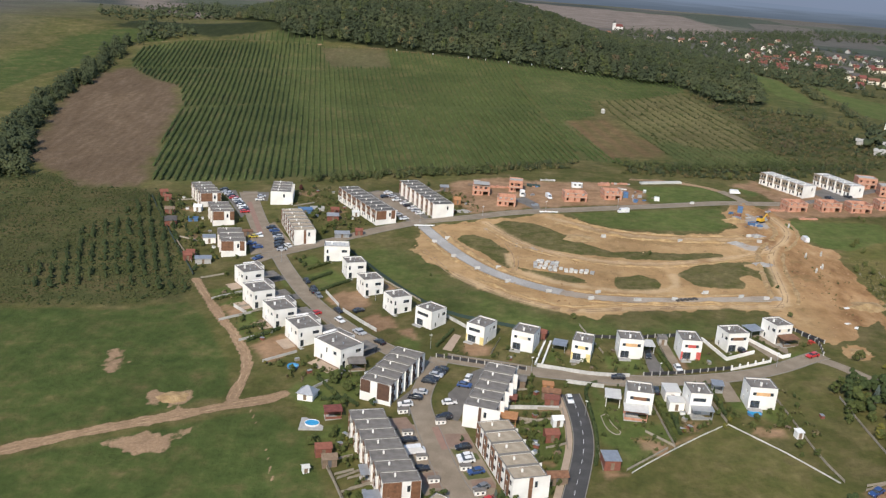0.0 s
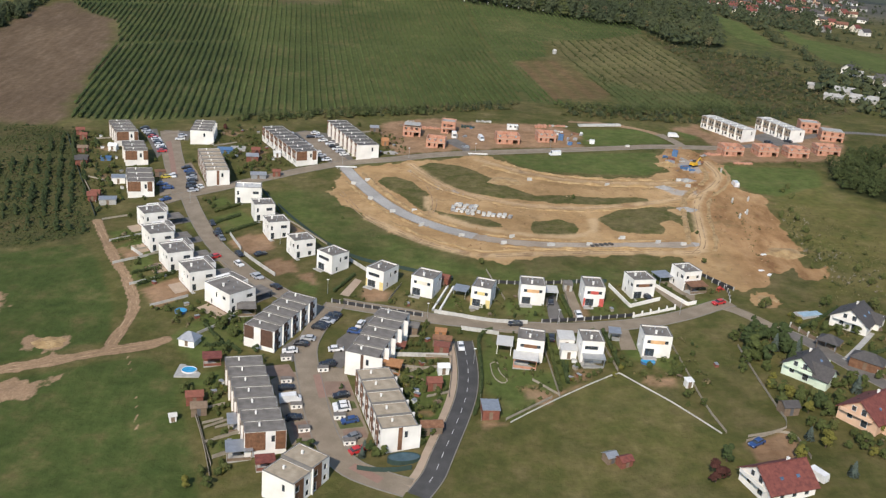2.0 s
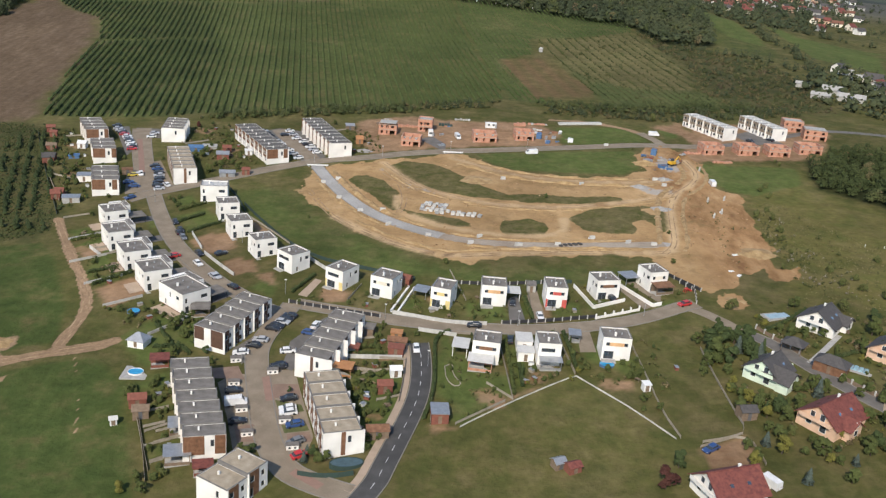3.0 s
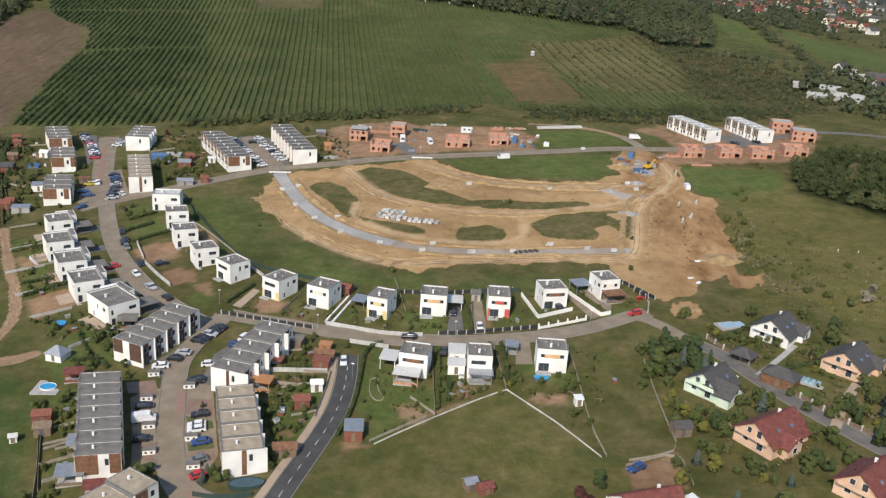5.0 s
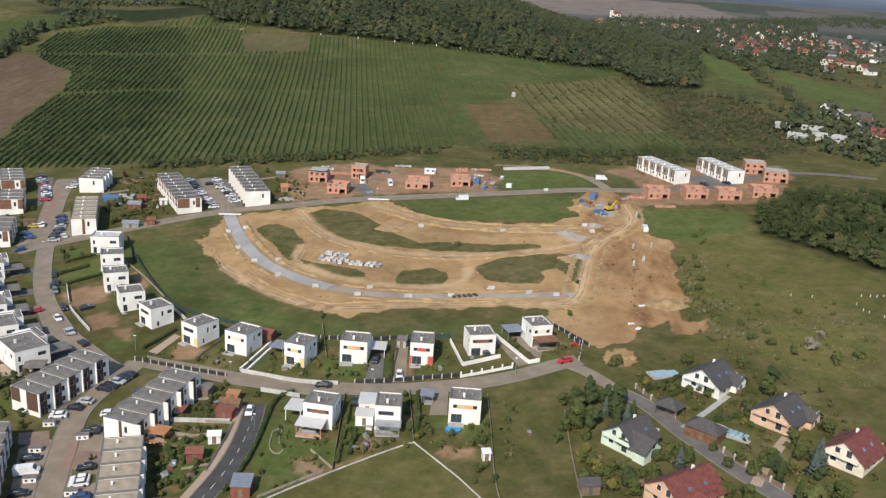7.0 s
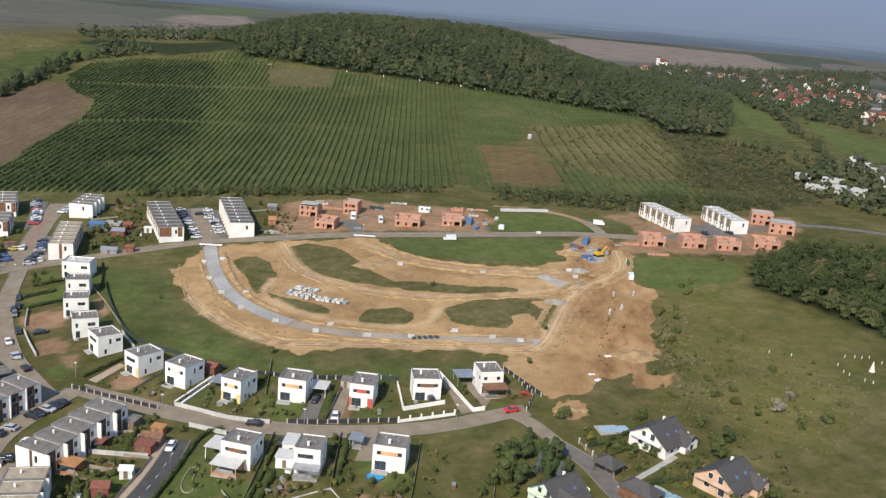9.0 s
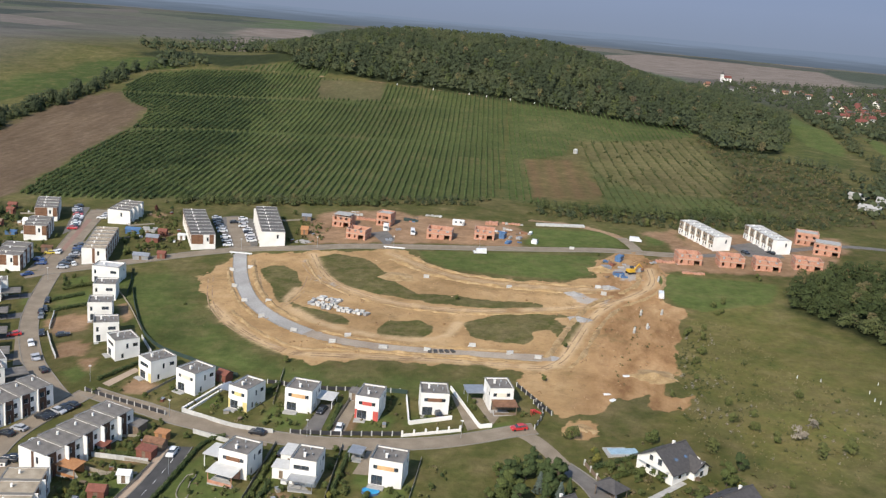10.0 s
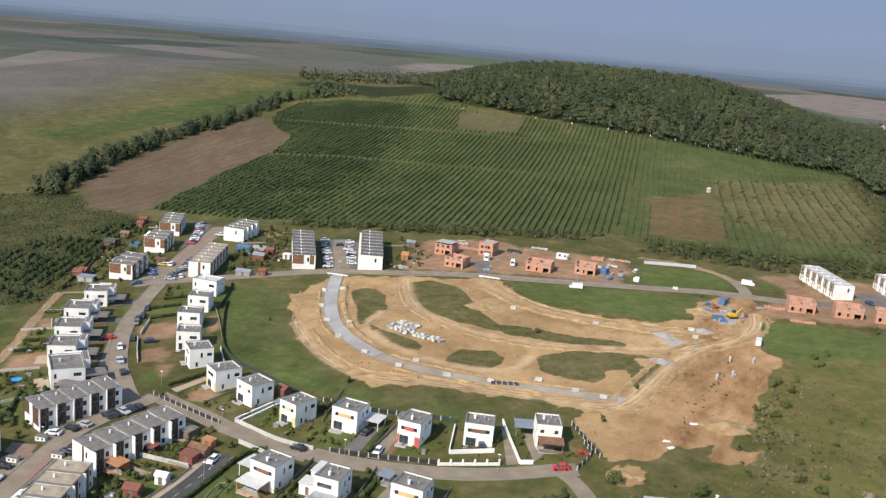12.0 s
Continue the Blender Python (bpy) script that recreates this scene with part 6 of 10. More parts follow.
    mr2.inputs["To Min"].default_value, mr2.inputs["To Max"].default_value = 0.82, 1.18
    l.new(large, mr2.inputs["Value"])
    calm = n.new("ShaderNodeMath")
    calm.operation = "MULTIPLY_ADD"
    l.new(soil[0], calm.inputs[0])
    calm.inputs[1].default_value, calm.inputs[2].default_value = -0.72, 1.0
    off = n.new("ShaderNodeMath")
    off.operation = "SUBTRACT"
    l.new(mr.outputs["Result"], off.inputs[0])
    off.inputs[1].default_value = 1.0
    back_on = n.new("ShaderNodeMath")
    back_on.operation = "ADD"
    l.new(mul(off.outputs["Value"], calm.outputs["Value"]), back_on.inputs[0])
    back_on.inputs[1].default_value = 1.0
    l.new(mul(back_on.outputs["Value"], mr2.outputs["Result"]), hs.inputs["Value"])
    l.new(c, hs.inputs["Color"])
    l.new(hs.outputs["Color"], b.inputs["Base Color"])
    bp = n.new("ShaderNodeBump")
    bp.inputs["Distance"].default_value = 0.6
    soft = n.new("ShaderNodeMath")
    soft.operation = "MULTIPLY_ADD"
    l.new(soil[0], soft.inputs[0])
    soft.inputs[1].default_value, soft.inputs[2].default_value = -0.15, 0.8
    l.new(soft.outputs["Value"], bp.inputs["Strength"])
    l.new(tuft, bp.inputs["Height"])
    l.new(bp.outputs["Normal"], b.inputs["Normal"])
    return m


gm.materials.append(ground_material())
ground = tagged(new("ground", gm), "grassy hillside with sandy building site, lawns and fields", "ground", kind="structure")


# ---- roads ----
def strip(name, line, width, material, label, lift=0.06, edge=None, ends=0.0):
    """A road draped on the ground; edge adds kerbs of that material."""
    c = curve(line, 2.0)
    s = sides(c)
    g = Geo()
    zc = ground_z(c[:, 0], c[:, 1]) + lift
    half = width / 2
    cuts = np.linspace(-half, half, 5)
    for i in range(len(c) - 1):
        for a, b in zip(cuts, cuts[1:]):
            pts = []
            for j, o in ((i, b), (i, a), (i + 1, a), (i + 1, b)):
                p = c[j] - s[j] * o
                pts.append((p[0], p[1], gz(*p) + lift))
            g.quad(*pts[::-1])
    road = solid(name, g, material, label, "road", kind="structure")
    if edge:
        for sign in (-1, 1):
            k = Geo()
            for i in range(len(c) - 1):
                q = []
                for j in (i, i + 1):
                    for o in (half, half + 0.22):
                        p = c[j] + s[j] * sign * o
                        q.append((p[0], p[1], gz(*p)))
                top = lift + 0.13
                (a, b, d, e) = q
                up = lambda p: (p[0], p[1], p[2] + top)
                k.quad(up(a), up(b), up(e), up(d)).quad(a, up(a), up(d), d).quad(b, e, up(e), up(b))
            part("kerb", k, edge, road, "pale stone kerb")
    return road


strip("road", STREET_NORTH, 6.0, PAVING, "beige block-paved residential street", edge=KERB)
strip("road", STREET_WEST, 8.0, PAVING, "beige block-paved street with parking bays", 0.05, edge=KERB)
strip("road", STREET_CURVE, 5.4, PAVING, "curving beige block-paved street", 0.055, edge=KERB)
strip("road", STREET_EAST, 5.4, PAVING, "beige paved street below the villas", 0.065, edge=KERB)
strip("road", STREET_LOOP, 5.8, PAVING, "beige paved street between terraces", 0.07, edge=KERB)
strip("road", STREET_MID, 7.0, PAVING, "beige paved yard street", 0.05)
strip("road", LANE_PATH, 4.2, PAVING, "grey lane down to older houses", 0.075)
strip("road", [(157.2, 434.0), (155.0, 444.0), (150.5, 455.0)], 5.0, PAVING, "short paved stub road off the street", 0.07)
strip("road", ROAD_FAR, 5.0, OLDASPH, "pale country road", 0.05)
lane = strip("road", LANE_VILLAGE, 4.2, OLDASPH, "worn grey asphalt lane", 0.05, edge=KERB)
asphalt = strip("road", ROAD_ASPHALT, 5.0, ASPHALT, "new dark asphalt road with white dashes", 0.08, edge=KERB)
cc = curve(ROAD_ASPHALT, 0.5)
ss = sides(cc)
for i in range(2, len(cc) - 6, 9):
    g = Geo()
    for k in range(i, i + 4):
        pts = []
        for j, o in ((k, 0.055), (k, -0.055), (k + 1, -0.055), (k + 1, 0.055)):
            p = cc[j] - ss[j] * o
            pts.append((p[0], p[1], gz(*p) + 0.086))
        g.quad(*pts[::-1])
    part("lane_dash", g, MARKING, asphalt)
foot = strip("pavement", [(p[0], p[1]) for p in (curve(ROAD_ASPHALT, 3) - sides(curve(ROAD_ASPHALT, 3)) * -3.75)], 1.8, SANDPAVE, "sand-coloured footpath along the asphalt road", 0.07)


# ---- buildings ----
MESHES = {}
FOOT = []


def footprint(m, x0, y0, x1, y1):
    FOOT.append([tuple((m @ Vector(p))[:2]) for p in ((x0, y0, 0), (x1, y0, 0), (x1, y1, 0), (x0, y1, 0))])


def window_meshes(w, h, frame_mat):
    """Frame and pane of a window w by h, its outer face at y = 0, lower left corner at the origin."""
    key = (round(w, 2), round(h, 2), frame_mat.name)
    if key not in MESHES:
        g, t = Geo(), 0.08
        g.box(0, 0, 0, w, 0.07, t).box(0, 0, h - t, w, 0.07, h).box(0, 0, t, t, 0.07, h - t).box(w - t, 0, t, w, 0.07, h - t)
        if w > 1.6:
            g.box(w / 2 - t / 2, 0, t, w / 2 + t / 2, 0.07, h - t)
        p = Geo().box(t, 0.03, t, w - t, 0.045, h - t)
        MESHES[key] = (g.mesh("window_frame", frame_mat), p.mesh("pane", GLASS))
    return MESHES[key]


def add_window(parent, face, a, b, c, d, frame_mat=FRAME, name="window"):
    f, p = window_meshes(b - a, d - c, frame_mat)
    win = part(name, f, None, parent, m=face @ Matrix.Translation((a, 0.14, c)))
    part("pane", p, None, win)


def faces(w, d):
    """Wall frames of a box w by d: s looks to -y, e to +x, n to +y, w to -x."""
    return {"s": (Matrix.Identity(4), w), "e": (pose(w, 0, 0, 0, 0, 90), d), "n": (pose(w, d, 0, 0, 0, 180), w), "w": (pose(0, d, 0, 0, 0, -90), d)}


def shell(house, w, d, low, high, holes, wall_mat, thick=0.3, parapet=0.35, roof_mat=MEMBRANE, frame_mat=FRAME):
    """Walls with openings, windows in them, a sunk flat roof and its edging."""
    g = Geo()
    for key, (m, length) in faces(w, d).items():
        g.wall(m, length, low, high, thick, [tuple(h[:4]) for h in holes.get(key, ())])
    part("wall", g, wall_mat, house)
    for key, (m, length) in faces(w, d).items():
        for a, b, c, e, *kind in holes.get(key, ()):
            add_window(house, m, a, b, c, e, frame_mat, kind[0] if kind else "window")
    r = Geo().box(thick, thick, high - parapet - 0.25, w - thick, d - thick, high - parapet)
    roof = part("roof", r, roof_mat, house)
    part("ceiling_slab", Geo().box(thick, thick, 2.75, w - thick, d - thick, 2.95), PLASTER, house)
    e, o = 0.06, 0.05
    k = Geo().box(-o, -o, high, w + o, thick, high + e).box(-o, d - thick, high, w + o, d + o, high + e)
    k.box(-o, thick, high, thick, d - thick, high + e).box(w - thick, thick, high, w + o, d - thick, high + e)
    part("parapet_cap", k, CAP, roof)
    return roof


def chimney(roof, x, y, z, tall=0.9):
    g = Geo().box(x - 0.25, y - 0.25, z, x + 0.25, y + 0.25, z + tall)
    g.box(x - 0.32, y - 0.32, z + tall, x + 0.32, y + 0.32, z + tall + 0.08)
    part("chimney", g, PLASTER, roof, "white chimney stack")


def vent(roof, x, y, z):
    part("roof_vent", Geo().tube((x, y, z), (x, y, z + 0.45), 0.14, 0.14).tube((x, y, z + 0.45), (x, y, z + 0.6), 0.24, 0.1), TIN, roof)


def villa(corner, w, d, ang, front, accent=None, label="", roof_mat=MEMBRANE, wall_mat=PLASTER, wing=False, lower=None, high=6.4):
    """A two-storey flat-roofed house; corner is its nearest corner, x runs along one visible side, y along the other."""
    base = gz(*corner)
    m = pose(corner[0], corner[1], base, 0, 0, ang)
    house = thing("house", label, "house", m, "flat-roofed villas")
    footprint(m, 0, 0, w, d)
    span = w if front == "s" else d
    side = d if front == "s" else w
    a = span * 0.5
    if accent:
        holes = {front: [(0.9, 1.9, 3.9, 4.9), (span - 1.9, span - 0.9, 3.9, 4.9), (0.6, min(3.2, a), 0.1, 2.4, "patio_door")]}
    elif front == "w":
        holes = {front: [(0.8, span - 1.6, 3.8, 4.9), (0.7, min(3.6, a + 0.6), 0.1, 2.4, "patio_door")]}
    else:
        holes = {front: [(0.8, 1.5, 3.4, 4.9), (span - 3.2, span - 1.0, 3.8, 4.9), (0.8, 2.0, 0.2, 2.4, "patio_door"), (span - 2.6, span - 1.4, 0.7, 2.2)]}
    other = {"s": ("w", "e"), "w": ("s", "n")}[front]
    holes[other[0]] = [(side * 0.45, side * 0.45 + 0.7, 3.4, 5.0), (side * 0.72, side * 0.72 + 1.5, 3.8, 4.9), (side * 0.25, side * 0.25 + 0.7, 0.6, 2.1)]
    holes[other[1]] = [(side * 0.3, side * 0.3 + 0.7, 1.0, 2.0), (side * 0.62, side * 0.62 + 0.9, 3.8, 4.8)]
    roof = shell(house, w, d, -3.0, high, holes, wall_mat, roof_mat=roof_mat)
    fm = faces(w, d)[front][0]
    if accent:
        part("facade_panel", Geo().box(1.9, -0.03, 3.9, span - 1.9, 0.1, 4.9, fm), accent, house, "coloured panel between upper windows")
    if lower:
        for p0, p1 in ((0.02, 0.55), (span - 1.4, span - 0.02)):
            part("plinth_panel", Geo().box(p0, -0.03, -1.5, p1, 0.1, 2.6, fm), lower, house, "painted ground-floor panel")
    part("terrace", Geo().box(0.1, -1.6, -1.5, span * 0.5, 0, 0.08, fm), CONCRETE, house, "pale terrace slab")
    if wing:
        g = Geo().box(w, d * 0.5, -3.0, w + 1.9, d - 0.2, high - 0.02).box(w * 0.5, d, -3.0, w + 1.9, d + 1.6, high - 0.02).box(w, d - 0.2, -3.0, w + 1.9, d, high - 0.02)
        part("wing_wall", g, wall_mat, house, "white rendered rear wing")
        part("wing_roof", Geo().box(w + 0.2, d * 0.5 + 0.25, high - 0.02, w + 1.65, d + 1.35, high + 0.03), roof_mat, house)
        part("recess_panel", Geo().box(0.6, -0.03, -3.0, w - 0.6, 0.02, 0.1), CLADDING, house, "brown lower storey towards the garden")
        part("recess_panel", Geo().box(-0.03, 0.6, -3.0, 0.02, d - 0.6, 0.3), CLADDING, house, "brown lower storey towards the garden")
    chimney(roof, w * 0.3, d * 0.55, high - 0.35)
    for k in range(3):
        vent(roof, w * (0.45 + 0.17 * k), d * (0.3 + 0.2 * ((k * 2) % 3)), high - 0.35)
    return house, m


VILLAS = [
    ((-38.8, 336.0), 9.8, 7.0, 8, "s", None, "white flat-roofed villa at the street corner"),
    ((-28.3, 318.7), 7.4, 7.2, 20, "s", None, "white two-storey villa with grey flat roof"),
    ((-20.6, 302.4), 7.5, 7.4, 25, "s", None, "white two-storey villa with grey flat roof"),
    ((-9.6, 287.2), 7.4, 7.0, 30, "s", None, "white two-storey villa beside a paved yard"),
    ((3.8, 276.0), 7.2, 7.4, 47, "w", None, "white villa with wide street windows"),
    ((20.6, 265.0), 8.0, 6.6, 57, "w", None, "white villa with yellow ground floor"),
    ((35.7, 260.2), 7.4, 7.2, 68, "w", CREAM, "white villa with cream window panel"),
    ((52.8, 254.2), 7.8, 6.0, 74, "w", YELLOW, "white villa with yellow corner panels"),
    ((69.3, 256.8), 7.0, 7.4, 88, "w", ORANGE, "white villa with orange panel between windows"),
    ((87.1, 256.4), 8.1, 6.2, 90, "w", REDPAINT, "white villa with red ground-floor panels"),
    ((96.8, 262.0), 7.4, 7.0, 14, "s", CLADDING, "large white villa with white garden walls"),
    ((114.0, 268.3), 6.4, 7.2, 20, "s", CREAM, "white villa with brown terrace roof"),
    ((65.1, 223.5), 7.0, 7.2, 82, "w", CLADDING, "white villa with pale terrace roof"),
    ((81.1, 223.5), 7.2, 6.0, 91, "w", None, "white villa with glazed terrace"),
    ((99.9, 226.5), 6.6, 7.6, 89, "w", ORANGE, "white villa with orange panel and garden pool"),
    ((-64.2, 307.2), 7.8, 9.0, 33, "s", None, "white villa stepping down to its garden"),
    ((-57.4, 290.0), 8.0, 10.0, 32, "s", None, "white villa stepping down to its garden"),
    ((-47.6, 275.3), 8.1, 10.0, 32, "s", None, "white villa stepping down to its garden"),
    ((-37.6, 261.9), 8.2, 10.0, 33, "s", None, "white villa beside bare garden soil"),
    ((-22.8, 248.0), 9.2, 12.4, 47, "s", None, "large white villa with roof vents"),
]
for corner, w, d, ang, front, accent, label in VILLAS:
    low = {YELLOW: YELLOW, REDPAINT: REDPAINT}.get(accent)
    villa(corner, w, d, ang, front, accent, label, PALEROOF if corner[0] == -38.8 else MEMBRANE, wing=corner[0] < -22 and ang > 31 or corner[0] == -22.8, lower=low or (YELLOW if corner[0] == 20.6 else None))


def terrace(corner, length, width, ang, n, label, clad, roof_mat=MEMBRANE, end_clad=None, fins="e", high=6.2, shift=0.0, style="bands", fin=0.35, name="terraced_houses"):
    """A stepped row of n joined houses; corner is the near left corner, x runs across the row, y along it."""
    row = thing(name, label, "terraced houses", pose(corner[0], corner[1], 0, 0, 0, ang), "rows of terraced houses")
    u = length / n
    R = Matrix.Rotation(radians(ang), 2)
    footprint(pose(corner[0], corner[1], 0, 0, 0, ang), -1, 0, width + 1, length)
    for i in range(n):
        p = R @ Vector((width / 2, u * (i + 0.5)))
        z = gz(corner[0] + p[0], corner[1] + p[1])
        unit = part("unit", Geo().box(0.35, 0.3, -1.0, width - 0.35, u - 0.05, 0.05), CONCRETE, row, m=pose(shift * i, u * i, z))
        holes = {"w": [(0.7, 2.0, 3.6, 5.0), (u - 2.4, u - 1.0, 3.6, 5.0), (0.8, 1.7, 0.1, 2.2, "front_door"), (u - 2.6, u - 1.1, 0.9, 2.2)],
                 "e": [(0.7, 2.0, 3.6, 5.0), (u - 1.9, u - 0.9, 3.6, 5.0), (0.8, 1.7, 0.1, 2.2, "patio_door"), (u - 1.9, u - 0.9, 0.9, 2.2)]}
        if i == 0:
            holes["s"] = [(width * 0.64, width * 0.64 + 0.8, 3.3, 5.0)]
        g = Geo()
        for key, (m, ln) in faces(width, u).items():
            g.wall(m, ln, -2.5, high, 0.25, [tuple(h[:4]) for h in holes.get(key, ())])
        wall = part("wall", g, PLASTER, unit)
        for key, (m, ln) in faces(width, u).items():
            for a, b, c, e, *kind in holes.get(key, ()):
                f, p_ = window_meshes(b - a, e - c, FRAME)
                part(kind[0] if kind else "window", f, None, unit, m=m @ Matrix.Translation((a, 0.12, c)))
                part("pane", p_, None, unit, m=m @ Matrix.Translation((a, 0.12, c)))
        for key in ("w", "e"):
            m, ln = faces(width, u)[key]
            k = Geo()
            top = high - 0.12
            cells = [(0.12, 0.7, 2.4, top), (2.0, 2.35, 2.4, top), (0.7, 2.0, 5.0, top), (0.7, 2.0, 2.4, 3.6)]
            if style == "upper":
                cells += [(2.35, u - 2.4, 2.4, top), (u - 2.4, u - 1.0, 5.0, top), (u - 2.4, u - 1.0, 2.4, 3.6), (u - 1.0, u - 0.9, 2.4, top)]
            else:
                cells += [(2.35, 0.56 * u, 0.0, top), (0.12, 0.8, 0.0, 2.4), (1.7, 2.35, 0.0, 2.4), (0.8, 1.7, 2.2, 2.4)]
            for a, b, c, e in cells:
                if b > a:
                    k.box(a, -0.04, c, b, 0.02, e, m)
            part("cladding", k, clad, unit, "brown boarding on the facade")
        if i == 0 and end_clad:
            for a, b, lo in end_clad:
                part("end_cladding", Geo().box(a, -0.05, lo, b, 0.02, high - 0.1), clad, unit, "brown boarding on the end wall")
        part("roof", Geo().box(0.25, 0.25, high - 0.4, width - 0.25, u - 0.25, high - 0.1), roof_mat, unit)
        part("parapet_cap", Geo().box(-0.04, -0.04, high, width + 0.04, 0.27, high + 0.05).box(-0.04, 0.27, high, 0.26, u, high + 0.05).box(width - 0.26, 0.27, high, width + 0.04, u, high + 0.05).box(0.26, u - 0.27, high, width - 0.26, u, high + 0.05), CAP, unit)
        part("chimney", Geo().box(width * 0.35, u * 0.5, high - 0.3, width * 0.35 + 0.4, u * 0.5 + 0.4, high + 0.7), PLASTER, unit)
        if i:
            part("step_flashing", Geo().box(0.0, -0.03, high - 1.3, width, 0.03, high - 0.01), CAP, unit, "grey flashing on the roof step")
        if fins:
            x = width if fins == "e" else -fin
            part("party_wall", Geo().box(x, -0.02, -2.4, x + fin, 0.24, high - 0.05), PLASTER, unit, "white projecting wall")
    return row


terrace((24.1, 183.7), 26.2, 8.6, 17, 5, "terraced houses with pale gravel roofs and white end wall", CLADDING, GRAVELROOF, [(4.0, 5.0, 0.2)], fin=0.7)
terrace((13.1, 217.3), 26.0, 8.8, -17, 5, "stepped terraced houses with grey flat roofs", DARKCLAD, end_clad=[(4.2, 5.0, 0.2)], fin=1.3)
terrace((-15.5, 231.1), 22.5, 9.4, -24, 5, "stepped terraced houses with brown end wall", DARKCLAD, end_clad=[(0.1, 3.2, 2.4), (5.4, 9.2, 1.2)])
terrace((-6.0, 182.1), 33.5, 9.2, 14, 7, "long terrace with grey flat roofs and white chimneys", CLADDING, end_clad=[(0.1, 4.6, 1.4), (6.8, 9.1, 1.4)], fins="", shift=-0.5)
terrace((0.0, 169.6), 12.0, 8.4, -32, 2, "terraced houses with pale gravel roofs", CLADDING, GRAVELROOF)
terrace((-103.0, 399.0), 19.5, 9.2, 22, 4, "brown and white terraced houses", CLADDING, end_clad=[(0.1, 5.2, 2.2), (7.4, 9.1, 2.2)], fins="", shift=-0.6)
terrace((-91.5, 373.9), 15.0, 9.0, 17, 3, "brown and white terraced houses", CLADDING, end_clad=[(0.1, 4.8, 2.2), (7.2, 9.0, 2.2)], fins="", shift=-0.6)
terrace((-79.5, 337.9), 17.0, 9.6, 14, 3, "brown and white terraced houses", CLADDING, end_clad=[(0.1, 4.8, 2.2), (7.2, 9.0, 2.2)], fins="", shift=-0.6)
terrace((-72.7, 406.2), 17.3, 9.0, 5, 4, "white terraced houses with grey flat roofs", DARKCLAD, fins="e", fin=1.2)
terrace((-53.2, 353.1), 29.6, 8.8, 20, 6, "white terraced houses with pale gravel roofs", CLADDING, GRAVELROOF, [(3.8, 4.8, 0.2)], fins="")
terrace((-22.0, 381.0), 40.9, 9.6, 27, 8, "long brown and white terrace with grey roofs", CLADDING, DARKROOF, [(0.1, 4.8, 2.2), (7.2, 9.0, 2.2)], fins="", style="upper", shift=-0.3)
terrace((3.3, 393.4), 42.0, 9.4, 22, 8, "long white terrace with dark grey roofs", CLADDING, DARKROOF, fins="w", fin=0.9, shift=-0.3)
terrace((190.0, 446.1), 31.0, 8.0, 25, 6, "unfinished white terrace on the building site", TANBOARD, PALEROOF, fins="w", style="upper", fin=0.8)
terrace((215.2, 448.9), 28.3, 8.0, 18, 5, "unfinished white terrace on the building site", TANBOARD, PALEROOF, fins="w", style="upper", fin=0.8)


def brick_shell(x, y, w, d, ang, high, label, storeys=2):
    """A roofless house of raw brick, with door and window holes and a concrete floor slab."""
    z = gz(x, y)
    house = thing("brick_shell", label, "building shell", pose(x, y, z, 0, 0, ang), "brick houses under construction")
    top = high
    holes = {"s": [(1.0, 2.0, 0.8, 2.2), (w * 0.42, w * 0.42 + 0.9, 0.8, 2.2), (w - 3.2, w - 0.9, 0.1, 2.3)], "e": [(1.2, 2.4, 0.9, 2.2), (d - 2.4, d - 1.2, 0.1, 2.2)], "w": [(1.5, 2.6, 0.9, 2.2), (d - 2.6, d - 1.4, 0.9, 2.2)], "n": []}
    if top > 4.2:
        sill, head = 3.5, min(top - 0.25, 4.7)
        holes["s"] += [(1.0, 2.0, sill, head), (w * 0.42, w * 0.42 + 1.1, sill, head), (w - 2.6, w - 1.4, sill, head)]
        holes["w"] += [(1.2, 2.3, sill, head), (d - 2.6, d - 1.4, sill, head)]
        holes["e"] += [(1.2, 2.3, sill, head)]
    g = Geo()
    for key, (m, ln) in faces(w, d).items():
        g.wall(m @ Matrix.Translation((-ln / 2 * 0, 0, 0)), ln, -2.0, top, 0.4, holes[key])
    part("wall", g, BRICK, house)
    s = Geo()
    for k in range(storeys):
        s.box(0.4, 0.4, 2.75 + 2.9 * k - 0.1, w - 0.4, d - 0.4, 2.95 + 2.9 * k - 0.1)
        s.box(-0.03, -0.03, 2.62 + 2.9 * k, w + 0.03, d * 0.999, 2.62 + 2.9 * k + 0.02) if False else None
    part("floor_slab", s, CONCRETE, house, "grey concrete floor slab")
    for lo, hi in ((2.5, 2.8), (top - 0.22, top + 0.02)):
        b = Geo().box(-0.04, -0.04, lo, w + 0.04, 0.06, hi).box(-0.04, d - 0.06, lo, w + 0.04, d + 0.04, hi)
        b.box(-0.04, 0.06, lo, 0.06, d - 0.06, hi).box(w - 0.06, 0.06, lo, w + 0.04, d - 0.06, hi)
        part("ring_beam", b, RINGBEAM, house, "pale concrete ring beam")
    part("plinth", Geo().box(-0.1, -0.1, -2.2, w + 0.1, d + 0.1, 0.06), CONCRETE, house, "grey concrete foundation")
    part("inner_wall", Geo().box(w * 0.48, 0.4, -0.2, w * 0.48 + 0.25, d - 0.4, top - 0.6), BRICK, house)
    return house


